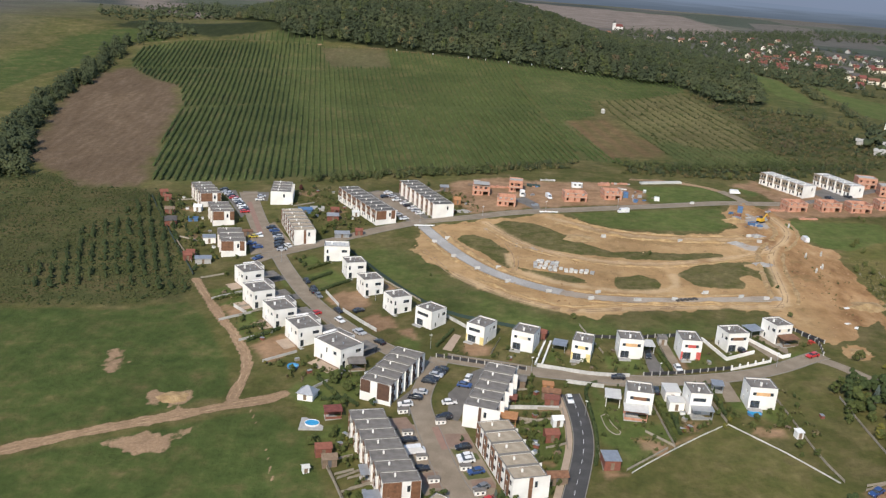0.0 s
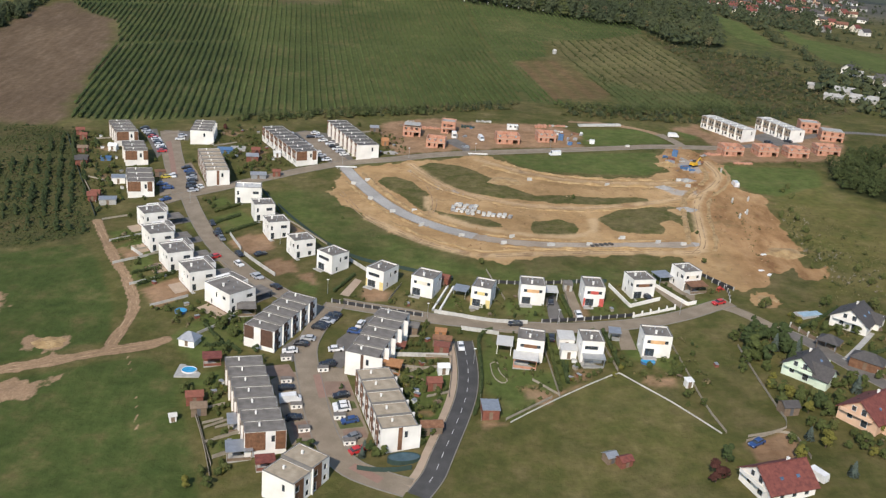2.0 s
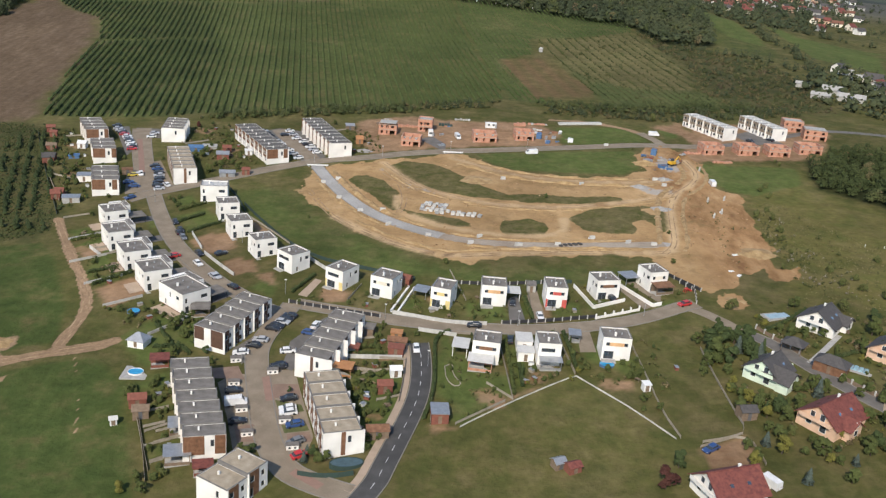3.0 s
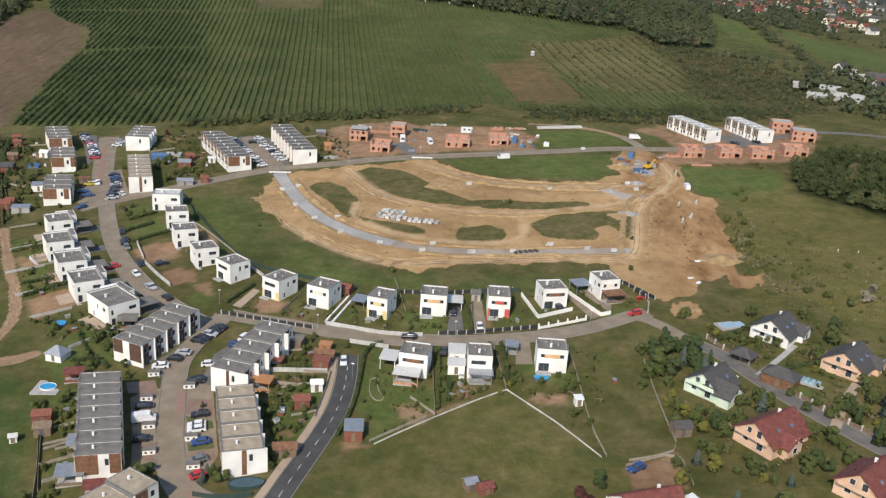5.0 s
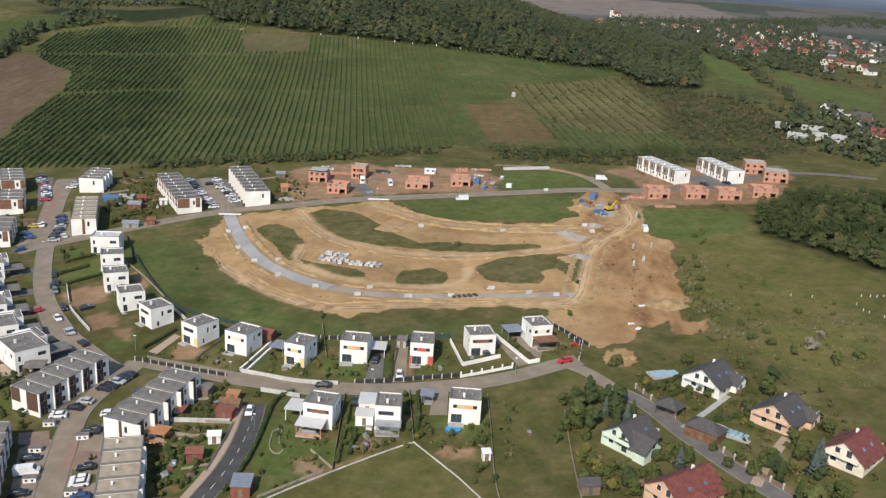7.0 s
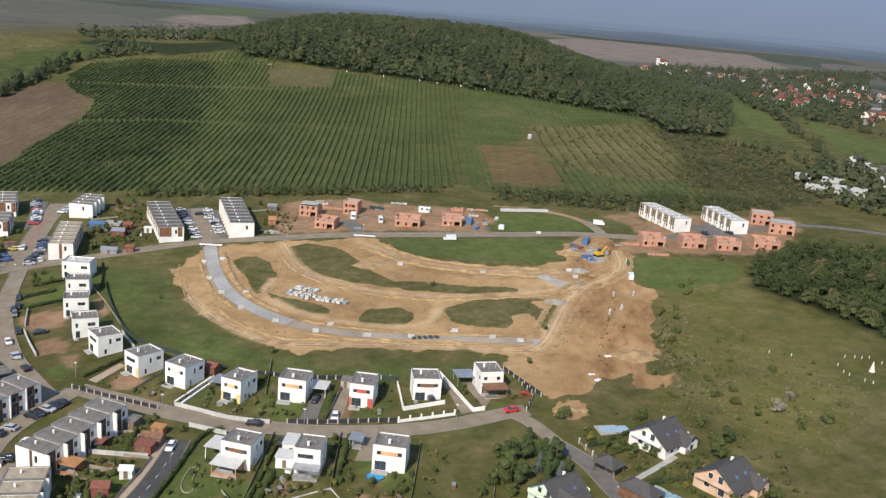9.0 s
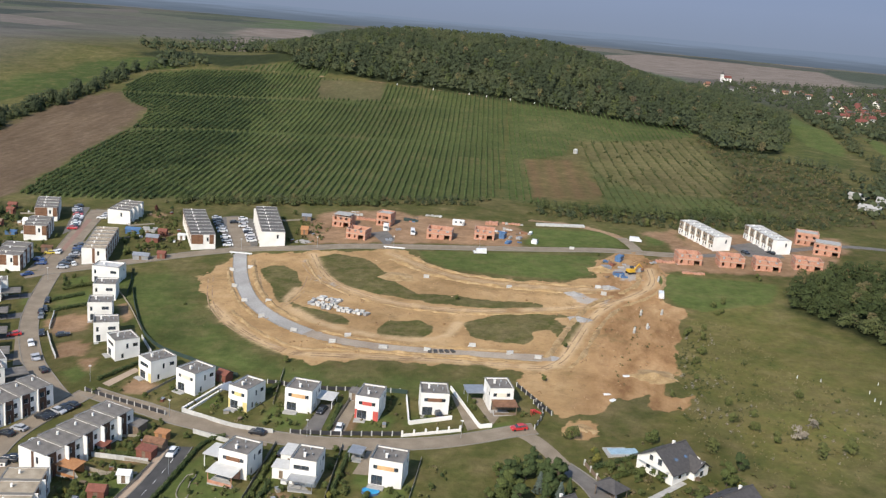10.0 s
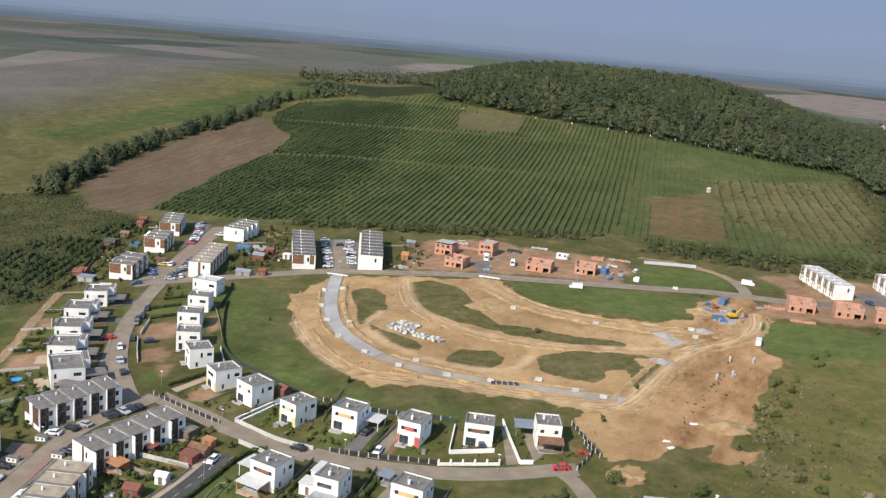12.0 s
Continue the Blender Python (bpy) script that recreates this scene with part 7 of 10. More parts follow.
for x, y, w, d, ang, high, st in ((21.6, 432.5, 8.5, 7.5, -3, 5.0, 2), (32.8, 415.8, 8.8, 7.5, -6, 4.6, 1), (40.0, 440.5, 6.8, 7.0, -5, 6.2, 2), (66.2, 426.0, 11.0, 8.0, 3, 4.6, 1), (86.4, 431.5, 8.8, 7.5, 5, 4.6, 1),
                               (172.8, 419.5, 9.8, 8.0, 8, 4.8, 1), (189.5, 420.8, 10.0, 8.0, 6, 4.8, 1), (203.5, 420.5, 10.2, 8.0, 2, 4.6, 1), (220.0, 426.5, 11.0, 8.0, 0, 4.6, 1), (228.5, 471.0, 9.8, 8.0, -8, 6.0, 2), (233.0, 455.0, 11.0, 8.0, -12, 5.4, 2)):
    brick_shell(x, y, w, d, ang, high, "unroofed brick house shell on bare soil", st)


def gable_house(x, y, w, d, ang, eave, rise, wall_mat, roof_mat, label, wing=None):
    """A steep-roofed house centred at x, y; the gable ends look along local x; wing adds a cross gable (offset, width, depth) to -y."""
    z = gz(x, y)
    h = thing("house", label, "house", pose(x, y, z, 0, 0, ang), "steep-roofed older houses")
    a, b = w / 2, d / 2
    footprint(pose(x, y, 0, 0, 0, ang), -a - 0.5, -b - 0.5, a + 0.5, b + 0.5)
    g = Geo().box(-a, -b, -2.5, a, b, eave)
    for sx in (-a, a):
        pts = [(sx, -b, eave), (sx, b, eave), (sx, 0, eave + rise)]
        g.quad(*(pts if sx > 0 else pts[::-1]))
    part("wall", g, wall_mat, h)
    o, t = 0.6, 0.22
    k = rise / b
    for sy in (-1, 1):
        r = Geo()
        e0, e1 = (0, eave + rise), (sy * (b + o), eave - o * k)
        v = [(sx, yy, zz + dz) for sx in (-a - o, a + o) for yy, zz in (e0, e1) for dz in (0.02, t)]
        r.v = v
        r.f = [(0, 1, 3, 2), (4, 6, 7, 5), (1, 5, 7, 3), (0, 2, 6, 4), (2, 3, 7, 6), (0, 4, 5, 1)]
        roof = part("roof", r, roof_mat, h)
        for q in (-0.25, 0.2):
            xw, f0, f1 = a * q * 1.6, 0.42, 0.6
            ww = Geo()
            y0, y1 = sy * (b + o) * (f0 + 0.04), sy * (b + o) * (f1 - 0.03)
            zz = lambda yy: eave + rise - abs(yy) * k + t + 0.03
            ww.quad((xw, y0, zz(y0)), (xw + 0.9, y0, zz(y0)), (xw + 0.9, y1, zz(y1)), (xw, y1, zz(y1)))
            part("skylight", ww, GLASS, roof)
    part("ridge", Geo().box(-a - o, -0.16, eave + rise + 0.1, a + o, 0.16, eave + rise + 0.3), roof_mat, h)
    part("chimney", Geo().box(a * 0.3, 0.3, eave + rise - 1.2, a * 0.3 + 0.5, 0.8, eave + rise + 0.55).box(a * 0.3 - 0.06, 0.24, eave + rise + 0.55, a * 0.3 + 0.56, 0.86, eave + rise + 0.65), PLASTER, h)
    for sx in (-1, 1):
        m = pose(sx * a + (0.15 if sx > 0 else -0.15), -sx * -0.0, 0, 0, 0, 90 * sx)
        for u0, u1, z0, z1 in ((-2.6, -1.2, 0.9, 2.2), (1.0, 2.6, 0.2, 2.2), (-1.9, -0.7, eave + 0.4, eave + 1.8), (0.6, 1.9, eave + 0.2, eave + 1.9)):
            f, p = window_meshes(u1 - u0, z1 - z0, WFRAME)
            win = part("window", f, None, h, m=m @ Matrix.Translation((u0, 0.1, z0)))
            part("pane", p, None, win)
        part("balcony", Geo().box(-b * 0.8, -1.1, eave - 0.1, b * 0.8, 0.1, eave + 0.1, m).box(-b * 0.8, -1.1, eave + 0.1, b * 0.8, -1.03, eave + 0.85, m), wall_mat, h)
    for u0 in (-a * 0.6, -a * 0.05, a * 0.5):
        f, p = window_meshes(1.2, 1.3, WFRAME)
        win = part("window", f, None, h, m=pose(u0, -b - 0.15, 0) @ Matrix.Translation((0, 0.1, 0.9)))
        part("pane", p, None, win)
    if wing:
        off, ww, wd = wing
        hw = ww / 2
        q = Geo().box(off - hw, -b - wd, -2.5, off + hw, -b + 0.1, eave)
        q.quad((off - hw, -b - wd, eave), (off + hw, -b - wd, eave), (off, -b - wd, eave + hw * k))
        part("wing_wall", q, wall_mat, h)
        for sx in (-1, 1):
            back_y = -(b - hw * k / k) * 0
            r = Geo()
            v = [(off + px, yy, pz + dz) for yy in (-b - wd - o, -0.2) for px, pz in ((0, eave + hw * k), (sx * (hw + o), eave - o * k)) for dz in (0.02, t)]
            r.v = v
            r.f = [(0, 1, 3, 2), (4, 6, 7, 5), (1, 5, 7, 3), (0, 2, 6, 4), (2, 3, 7, 6), (0, 4, 5, 1)]
            part("wing_roof", r, roof_mat, h)
        f, p = window_meshes(1.4, 1.5, WFRAME)
        for zz in (0.7, eave + 0.2):
            win = part("window", f, None, h, m=pose(off - 0.7, -b - wd - 0.1, zz))
            part("pane", p, None, win)
    return h


for row in OLD_HOUSES:
    gable_house(*row)


# ---- plants ----
OCTA = np.array([(1, 0, 0), (0, 1, 0), (-1, 0, 0), (0, -1, 0), (0, 0, 1), (0, 0, -1)], float)
OCTF = np.array([(0, 1, 4), (1, 2, 4), (2, 3, 4), (3, 0, 4), (1, 0, 5), (2, 1, 5), (3, 2, 5), (0, 3, 5)])


def clumps(name, centres, sizes, material, seed=0, flat=1.0, hubs=None):
    """One mesh of many small jagged leaf clumps."""
    r = np.random.RandomState(seed)
    n = len(centres)
    a = r.uniform(0, math.tau, n)
    jit = r.uniform(0.55, 1.35, (n, 6, 1))
    v = OCTA[None] * jit
    v[:, :, 2] *= flat
    v[:, :, :2] += r.uniform(-0.25, 0.25, (n, 6, 2))
    c, s = np.cos(a)[:, None], np.sin(a)[:, None]
    v = np.stack([v[:, :, 0] * c - v[:, :, 1] * s, v[:, :, 0] * s + v[:, :, 1] * c, v[:, :, 2]], 2)
    v = v * np.asarray(sizes).reshape(n, 1, -1) + np.asarray(centres)[:, None, :]
    f = (OCTF[None] + (np.arange(n) * 6)[:, None, None]).reshape(-1, 3).astype(np.int32)
    me = bpy.data.meshes.new(name)
    me.vertices.add(n * 6)
    me.vertices.foreach_set("co", v.astype(np.float32).ravel())
    me.loops.add(f.size)
    me.loops.foreach_set("vertex_index", f.ravel())
    me.polygons.add(len(f))
    me.polygons.foreach_set("loop_start", (np.arange(len(f)) * 3).astype(np.int32))
    me.update(calc_edges=True)
    if hubs is not None:
        unit = lambda q: q / np.maximum(np.linalg.norm(q, axis=2, keepdims=True), 1e-6)
        nv = unit(unit(v - np.asarray(hubs)[:, None, :]) + 0.75 * unit(v - np.asarray(centres)[:, None, :]) + np.array([0, 0, 0.25]))
        me.polygons.foreach_set("use_smooth", np.ones(len(f), bool))
        me.normals_split_custom_set_from_vertices(nv.reshape(-1, 3).astype(np.float32))
    me.materials.append(material)
    return me


def fill(poly, spacing, seed, jitter=0.45, turn=0.0):
    """Points in a polygon on a jittered grid."""
    p = np.array(poly)
    c, s = math.cos(turn), math.sin(turn)
    q = np.c_[p[:, 0] * c + p[:, 1] * s, -p[:, 0] * s + p[:, 1] * c]
    xs, ys = np.arange(q[:, 0].min(), q[:, 0].max(), spacing[0]), np.arange(q[:, 1].min(), q[:, 1].max(), spacing[1])
    gx, gy = [v.ravel() for v in np.meshgrid(xs, ys)]
    r = np.random.RandomState(seed)
    gx = gx + r.uniform(-jitter, jitter, gx.shape) * spacing[0]
    gy = gy + r.uniform(-jitter, jitter, gy.shape) * spacing[1]
    x, y = gx * c - gy * s, gx * s + gy * c
    ok = inside(poly, x, y) > 0
    return x[ok], y[ok]


ROW_TURN = radians(7.5)


def plant_rows(name, x, y, chosen, material, label, step, height, seed, keep, thick):
    """Low leafy rows at the given plants, but for the crossing tracks and bare plots."""
    r = np.random.RandomState(seed)
    ok = chosen & (r.uniform(0, 1, x.shape) < keep) & (waves(x, y, 30, seed + 1) + r.uniform(-1.2, 1.2, x.shape) > -1.9)
    for row in VINE_GAPS:
        ok &= from_line(row, x, y) > 3.0
    for hole in (CORN, STUBBLE):
        ok &= inside(hole, x, y) < 1
    x, y = x[ok], y[ok]
    x = x + r.uniform(-0.2, 0.2, x.shape)
    hh = height * r.uniform(0.7, 1.15, x.shape)
    c = np.c_[x, y, ground_z(x, y) + hh * 0.55]
    s = np.c_[thick * r.uniform(0.75, 1.25, x.shape), np.full(x.shape, step * 0.62), hh * 0.6]
    me = clumps(name, c, s, material, seed, hubs=np.c_[x, y, ground_z(x, y)])
    return tagged(new(name, me), label, "orchard", kind="stuff")


DARK_VINES = [p for p in VINE_WEST if p[0] < -100 and p[1] < 815] + [(-150, 812), (-95, 620), (-70, 452)]
for k, (tone, poly, gap, tall, thick, keep) in enumerate(((VINEDARK, "west", 3.7, 2.0, 0.78, 1.0), (VINELEAF, "mid", 3.7, 1.8, 0.60, 1.0))):
    x, y = fill(VINE_WEST, (gap, 1.5), 11, 0.0, ROW_TURN)
    side = (inside(DARK_VINES, x, y) + waves(x, y, 40, 17) * 12 > 0)
    plant_rows("orchard_rows", x, y, side if poly == "west" else ~side, tone, "long dark green rows of orchard trees on the slope", 1.5, tall, 11 + k, keep, thick)
for k, (poly, gap, step, tone, label, tall, thick, keep) in enumerate((
        (PALE_VINES, 3.7, 1.6, VINEPALE, "paler green rows of young orchard on the slope", 1.2, 0.42, 0.9),
        (NORTH_VINES, 5.0, 1.8, VINEPALE, "pale green rows of orchard below the wood", 1.6, 0.5, 0.95),
        (OLD_ROWS, 7.5, 1.9, SCRUBLEAF, "thin olive rows of the old orchard", 1.2, 0.7, 0.75),
        (GREEN_ROWS, 4.4, 1.6, SCRUBLEAF, "patchy green rows of old orchard", 1.0, 0.5, 0.75))):
    x, y = fill(poly, (gap, step), 19 + k, 0.06, ROW_TURN)
    plant_rows("orchard_rows", x, y, np.ones(x.shape, bool), tone, label, step, tall, 31 + k, keep, thick)

# overgrown nursery: dark conifer rows near the track, weeds and bushes over the rest
x, y = fill(CROP_ROWS, (4.6, 1.3), 13, 0.14, radians(19))
r = np.random.RandomState(14)
ok = waves(x, y, 24, 15) + r.uniform(-0.8, 0.8, x.shape) + np.clip(inside(CROP_ROWS, x, y) / 14, 0, 1) * 0.8 > 0.45
x, y = x[ok], y[ok]
hh = r.uniform(1.2, 2.8, x.shape)
me = clumps("nursery_trees", np.r_[np.c_[x, y, ground_z(x, y) + hh * 0.35], np.c_[x + r.uniform(-0.3, 0.3, x.shape), y, ground_z(x, y) + hh * 0.8]], np.r_[np.c_[hh * 0.46, hh * 0.46, hh * 0.42], np.c_[hh * 0.24, hh * 0.24, hh * 0.36]], NURSERYLEAF, 16, hubs=np.tile(np.c_[x, y, ground_z(x, y)], (2, 1)))
tagged(new("nursery_trees", me), "young dark conifers in rows on rough grass", "trees", kind="stuff")
for gap, tone, label, seed, tall, wide, bias, size in ((1.5, WEEDLEAF, "olive weeds over the abandoned nursery", 161, (0.25, 0.7), 1.1, -0.5, 30), (1.9, WEEDBROWN, "brownish weeds over the abandoned nursery", 162, (0.25, 0.7), 1.1, 0.45, 42), (3.8, NURSERYLEAF, "dark low bushes in the abandoned nursery", 163, (0.5, 1.2), 0.9, 0.5, 26)):
    x, y = fill(NURSERY, (gap, gap), seed, 0.8)
    r = np.random.RandomState(seed)
    ok = waves(x, y, size, seed) + r.uniform(-0.6, 0.6, x.shape) > bias
    x, y = x[ok], y[ok]
    hh = r.uniform(*tall, x.shape)
    me = clumps("scrub", np.c_[x, y, ground_z(x, y) + hh * 0.35], np.c_[hh * wide, hh * wide, hh * 0.6], tone, seed, hubs=np.c_[x, y, ground_z(x, y) - 0.5])
    tagged(new("scrub", me), label, "scrub", kind="stuff")


def wood(name, x, y, label, seed, tall, per, spread, material=WOODLEAF, low=0.35, grain=(0.05, 0.10), core=True):
    """A wood as one mesh of crowns, each of several leaf clumps."""
    r = np.random.RandomState(seed)
    n = len(x)
    h = r.uniform(*tall, n)
    k = np.repeat(np.arange(n), per)
    a, q = r.uniform(0, math.tau, len(k)), np.sqrt(r.uniform(0, 1, len(k)))
    t = r.uniform(low, 1, len(k))
    rad = spread * h[k] * np.sqrt(np.clip(1.15 - t, 0.05, 1)) * q
    c = np.c_[x[k] + np.cos(a) * rad, y[k] + np.sin(a) * rad, ground_z(x[k], y[k]) + h[k] * (t - 0.06)]
    s = (h[k] * r.uniform(*grain, len(k)))[:, None] * np.array([[1.0, 1.0, 0.8]])
    hubs = np.c_[x[k], y[k], ground_z(x[k], y[k]) + h[k] * 0.35]
    if core:
        z = h * (0.30 + 0.30 * low)
        hubs = np.r_[hubs, np.c_[x, y, ground_z(x, y) + h * 0.2]]
        c = np.r_[c, np.c_[x, y, ground_z(x, y) + z]]
        s = np.r_[s, (h * spread * 0.5)[:, None] * np.array([[1.0, 1.0, 0.45 / spread]])]
    return tagged(new(name, clumps(name, c, s, material, seed, hubs=hubs)), label, "woodland", kind="stuff")


x, y = fill(WOOD_EAST, (4.4, 4.4), 21)
wood("woodland", x, y, "dense mixed wood beside the meadow", 22, (3.2, 7.0), 130, 0.56, grain=(0.035, 0.07))
x, y = fill(WOOD_EAST, (13.0, 13.0), 27)
wood("woodland", x, y, "turning trees in the mixed wood", 28, (4.0, 6.5), 130, 0.46, AUTUMN, grain=(0.035, 0.07))
x, y = fill(HILL_WOOD, (7.0, 7.0), 23)
wood("woodland", x, y, "dense dark wood over the hill", 24, (6, 11.5), 26, 0.62, HILLLEAF, grain=(0.06, 0.10))
x, y = fill(HILL_WOOD, (24.0, 20.0), 29)
wood("woodland", x, y, "paler trees among the hill wood", 30, (8, 11.5), 60, 0.46, WOODLEAF, grain=(0.05, 0.09))
x, y = fill(HILL_WOOD, (34.0, 34.0), 229)
wood("woodland", x, y, "turning trees among the hill wood", 230, (7, 10.5), 60, 0.42, AUTUMN, grain=(0.05, 0.09))
hx, hy = [], []
for ln, width, count in ((HEDGE_FIELD, 10, 170), (HEDGE_VINE, 5, 130), (HEDGE_VINE_E, 7, 200)):
    c = curve(ln, 1.0)
    r = np.random.RandomState(count)
    j = r.randint(0, len(c), count)
    hx += list(c[j, 0] + r.uniform(-width, width, count))
    hy += list(c[j, 1] + r.uniform(-width, width, count))
wood("hedgerow", np.array(hx), np.array(hy), "bushy hedgerow of mixed shrubs", 25, (1.8, 5), 30, 0.6, WOODLEAF, 0.15)

# low scrub and dry tufts between the site and the meadow
for poly, gap, mats_, label, seed, tall in ((SCRUB, 4.8, SCRUBLEAF, "low olive scrub on the bare bank", 91, (0.4, 1.3)), (SCRUB, 5.0, DEADWOOD, "dry pale tufts in rough grass", 92, (0.4, 1.0)), (SCRUB_EDGE, 2.4, SCRUBLEAF, "dense low scrub beside the sand", 93, (0.3, 1.2)), (SCRUB_EDGE, 3.2, DEADWOOD, "dry pale weeds beside the sand", 94, (0.5, 1.3)), (SITE_VERGE, 2.8, LEAFOLIVE, "weeds along the site edge", 95, (0.25, 0.8))):
    x, y = fill(poly, (gap, gap), seed, 0.7)
    r = np.random.RandomState(seed)
    ok = waves(x, y, 18, seed) + r.uniform(-0.6, 0.6, x.shape) > 0.25
    if ok.any():
        wood("scrub", x[ok], y[ok], label, seed, tall, 30, 0.7, mats_, 0.0)
for poly, gap, seed, leafy, label, tall, bias in (
        (BROWN_SCRUB, 4.2, 96, SCRUBLEAF, "olive bushes in the overgrown old orchard", (0.7, 2.2), -0.5),
        (BROWN_SCRUB, 4.4, 86, AUTUMN, "brown turning bushes in the overgrown orchard", (0.7, 2.4), -0.3),
        (BROWN_SCRUB, 7.0, 87, HILLLEAF, "dark bushes in the overgrown old orchard", (1.2, 3.2), 0.0),
        (OLD_ROWS, 9.0, 88, SCRUBLEAF, "scattered bushes between the old orchard rows", (0.8, 2.2), 0.2),
        (GREEN_ROWS, 7.0, 89, SCRUBLEAF, "scattered bushes among the green orchard rows", (0.8, 2.4), 0.2),
        (BANK_WEEDS, 1.8, 85, SCRUBLEAF, "dark weeds on the dug bank", (0.3, 0.9), -0.3)):
    x, y = fill(poly, (gap, gap), seed, 0.8)
    r = np.random.RandomState(seed)
    ok = waves(x, y, 32, seed) + r.uniform(-0.6, 0.6, x.shape) > bias
    wood("scrub", x[ok], y[ok], label, seed + 2, tall, 12, 0.85, leafy, 0.0, (0.12, 0.24))
SHRUB_BANDS = ([(105, 482), (140, 480), (176, 479), (215, 491), (256, 508), (246, 522), (180, 508), (140, 509), (110, 507)], [(-66, 443), (-46, 453), (-20, 458), (14, 467), (40, 478), (86, 496), (84, 508), (26, 487), (-18, 475), (-62, 453)])
for k, (poly, gap, leafy, label, tall) in enumerate((SHRUB_BANDS[i], gap, leafy, label, tall) for i in (0, 1) for gap, leafy, label, tall in ((3.4, HILLLEAF, "dark bushes in the strip below the orchard", (1.2, 3.4)), (3.6, SCRUBLEAF, "olive bushes in the strip below the orchard", (0.8, 2.6)), (4.6, AUTUMN, "brown bushes in the strip below the orchard", (0.8, 2.6)))):
    x, y = fill(poly, (gap, gap), 240 + k, 0.9)
    r = np.random.RandomState(250 + k)
    ok = waves(x, y, 22, 260 + k) + r.uniform(-0.8, 0.8, x.shape) > -0.35
    wood("scrub", x[ok], y[ok], label, 270 + k, tall, 24, 0.7, leafy, 0.0, (0.08, 0.16))
for i, ln in enumerate(BELTS):
    c = curve(ln, 2.0)
    r = np.random.RandomState(140 + i)
    n = int(len(c) * 0.5)
    j = r.randint(0, len(c), n)
    wood("woodland", c[j, 0] + r.uniform(-6, 6, n), c[j, 1] + r.uniform(-6, 6, n), "dark belt of mixed trees along the valley", 150 + i, (3.5, 8), 26, 0.5, HILLLEAF, 0.05)

# rough grass and small bushes on the overgrown bank
BANK = [(160, 262), (168, 285), (163, 300), (168, 330), (173, 352), (186, 350), (196, 320), (214, 296), (222, 280), (200, 246), (176, 250)]
for gap, leafy, label, seed, tall, per, bias in ((1.5, STRAW, "straw-coloured rough grass tufts", 101, (0.25, 0.7), 7, -0.1), (2.3, SCRUBLEAF, "small olive weeds in rough grass", 102, (0.2, 0.7), 9, 0.3), (12.0, SCRUBLEAF, "scattered bushes on the overgrown bank", 103, (0.8, 1.8), 70, 0.6)):
    x, y = fill(BANK, (gap, gap), seed, 0.8)
    r = np.random.RandomState(seed)
    ok = waves(x, y, 14, seed) + r.uniform(-0.7, 0.7, x.shape) > bias
    wood("scrub", x[ok], y[ok], label, seed, tall, per, 0.75, leafy, 0.0, (0.10, 0.22) if gap < 3 else (0.05, 0.10))
c = curve(HEDGE_FIELD, 1.0)
r = np.random.RandomState(33)
j = r.randint(0, len(c), 150)
wood("woodland", c[j, 0] + r.uniform(-8, 8, 150), c[j, 1] + r.uniform(-8, 8, 150), "tall dark trees along the field track", 34, (5, 11), 90, 0.5, HILLLEAF, 0.05)


# ---- paved yards and footways ----
RUTM = mat("rutted_sand", [(0.20, 0.13, 0.07), (0.29, 0.19, 0.105), (0.40, 0.285, 0.17)], 0.95, scale=0.22)
def patch(name, poly, material, label, lift=0.045, category="paving"):
    """A paved area laid on the ground, cut into small squares so that it follows the slope."""
    bm = bmesh.new()
    bm.faces.new([bm.verts.new((px, py, 0)) for px, py in poly])
    a = np.array(poly)
    for axis in (0, 1):
        for c in np.arange(a[:, axis].min() + 3, a[:, axis].max(), 3.0):
            co, no = [0, 0, 0], [0, 0, 0]
            co[axis], no[axis] = c, 1
            bmesh.ops.bisect_plane(bm, geom=bm.verts[:] + bm.edges[:] + bm.faces[:], plane_co=co, plane_no=no)
    for v in bm.verts:
        v.co.z = gz(v.co.x, v.co.y) + lift
    bmesh.ops.recalc_face_normals(bm, faces=bm.faces[:])
    if sum(f.normal.z for f in bm.faces) < 0:
        bmesh.ops.reverse_faces(bm, faces=bm.faces[:])
    me = bpy.data.meshes.new(name)
    bm.to_mesh(me)
    bm.free()
    me.materials.append(material)
    return tagged(new(name, me), label, category, kind="structure")


for i, poly in enumerate(PAVED):
    patch("pavement", poly, SANDPAVE if i == 12 else (OLDASPH, PAVING, PAVING, OLDASPH)[i % 4], "paved parking yard beside the houses", 0.035 + 0.001 * i)
strip("pavement", DRIVE_A, 1.6, CONCRETE, "pale concrete garden drive", 0.06)
strip("pavement", DRIVE_B, 2.4, SANDPAVE, "sandy garden drive", 0.06)
for ln in [TRACK_FIELD, TRACK_EDGE, SAND_LOWER, SAND_UPPER, SAND_EAST, SAND_CROSS] + RUT_LINES:
    c = curve(ln, 3)
    for o in (-0.85, 0.85):
        strip("wheel_rut", [tuple(p) for p in c + sides(c) * o], 0.42, RUTM, "pressed wheel rut in the sandy track", 0.05)
TURF = mat("mown_turf", [(0.066, 0.082, 0.024), (0.09, 0.10, 0.031), (0.125, 0.115, 0.045)], 0.95, scale=0.3, detail=1.5)
PINKPAVE = mat("brown_block_paving", [(0.19, 0.125, 0.092), (0.235, 0.16, 0.118)], 0.9, scale=0.5, detail=5)
for poly in BAY_LAWNS:
    patch("lawn", poly, TURF, "small mown lawn between parking bays", 0.075, "lawn")
for poly in BAY_PAVES:
    patch("pavement", poly, PINKPAVE, "brown block-paved parking bay", 0.07)
arc = curve(GRAVEL_ARC, 3.0)
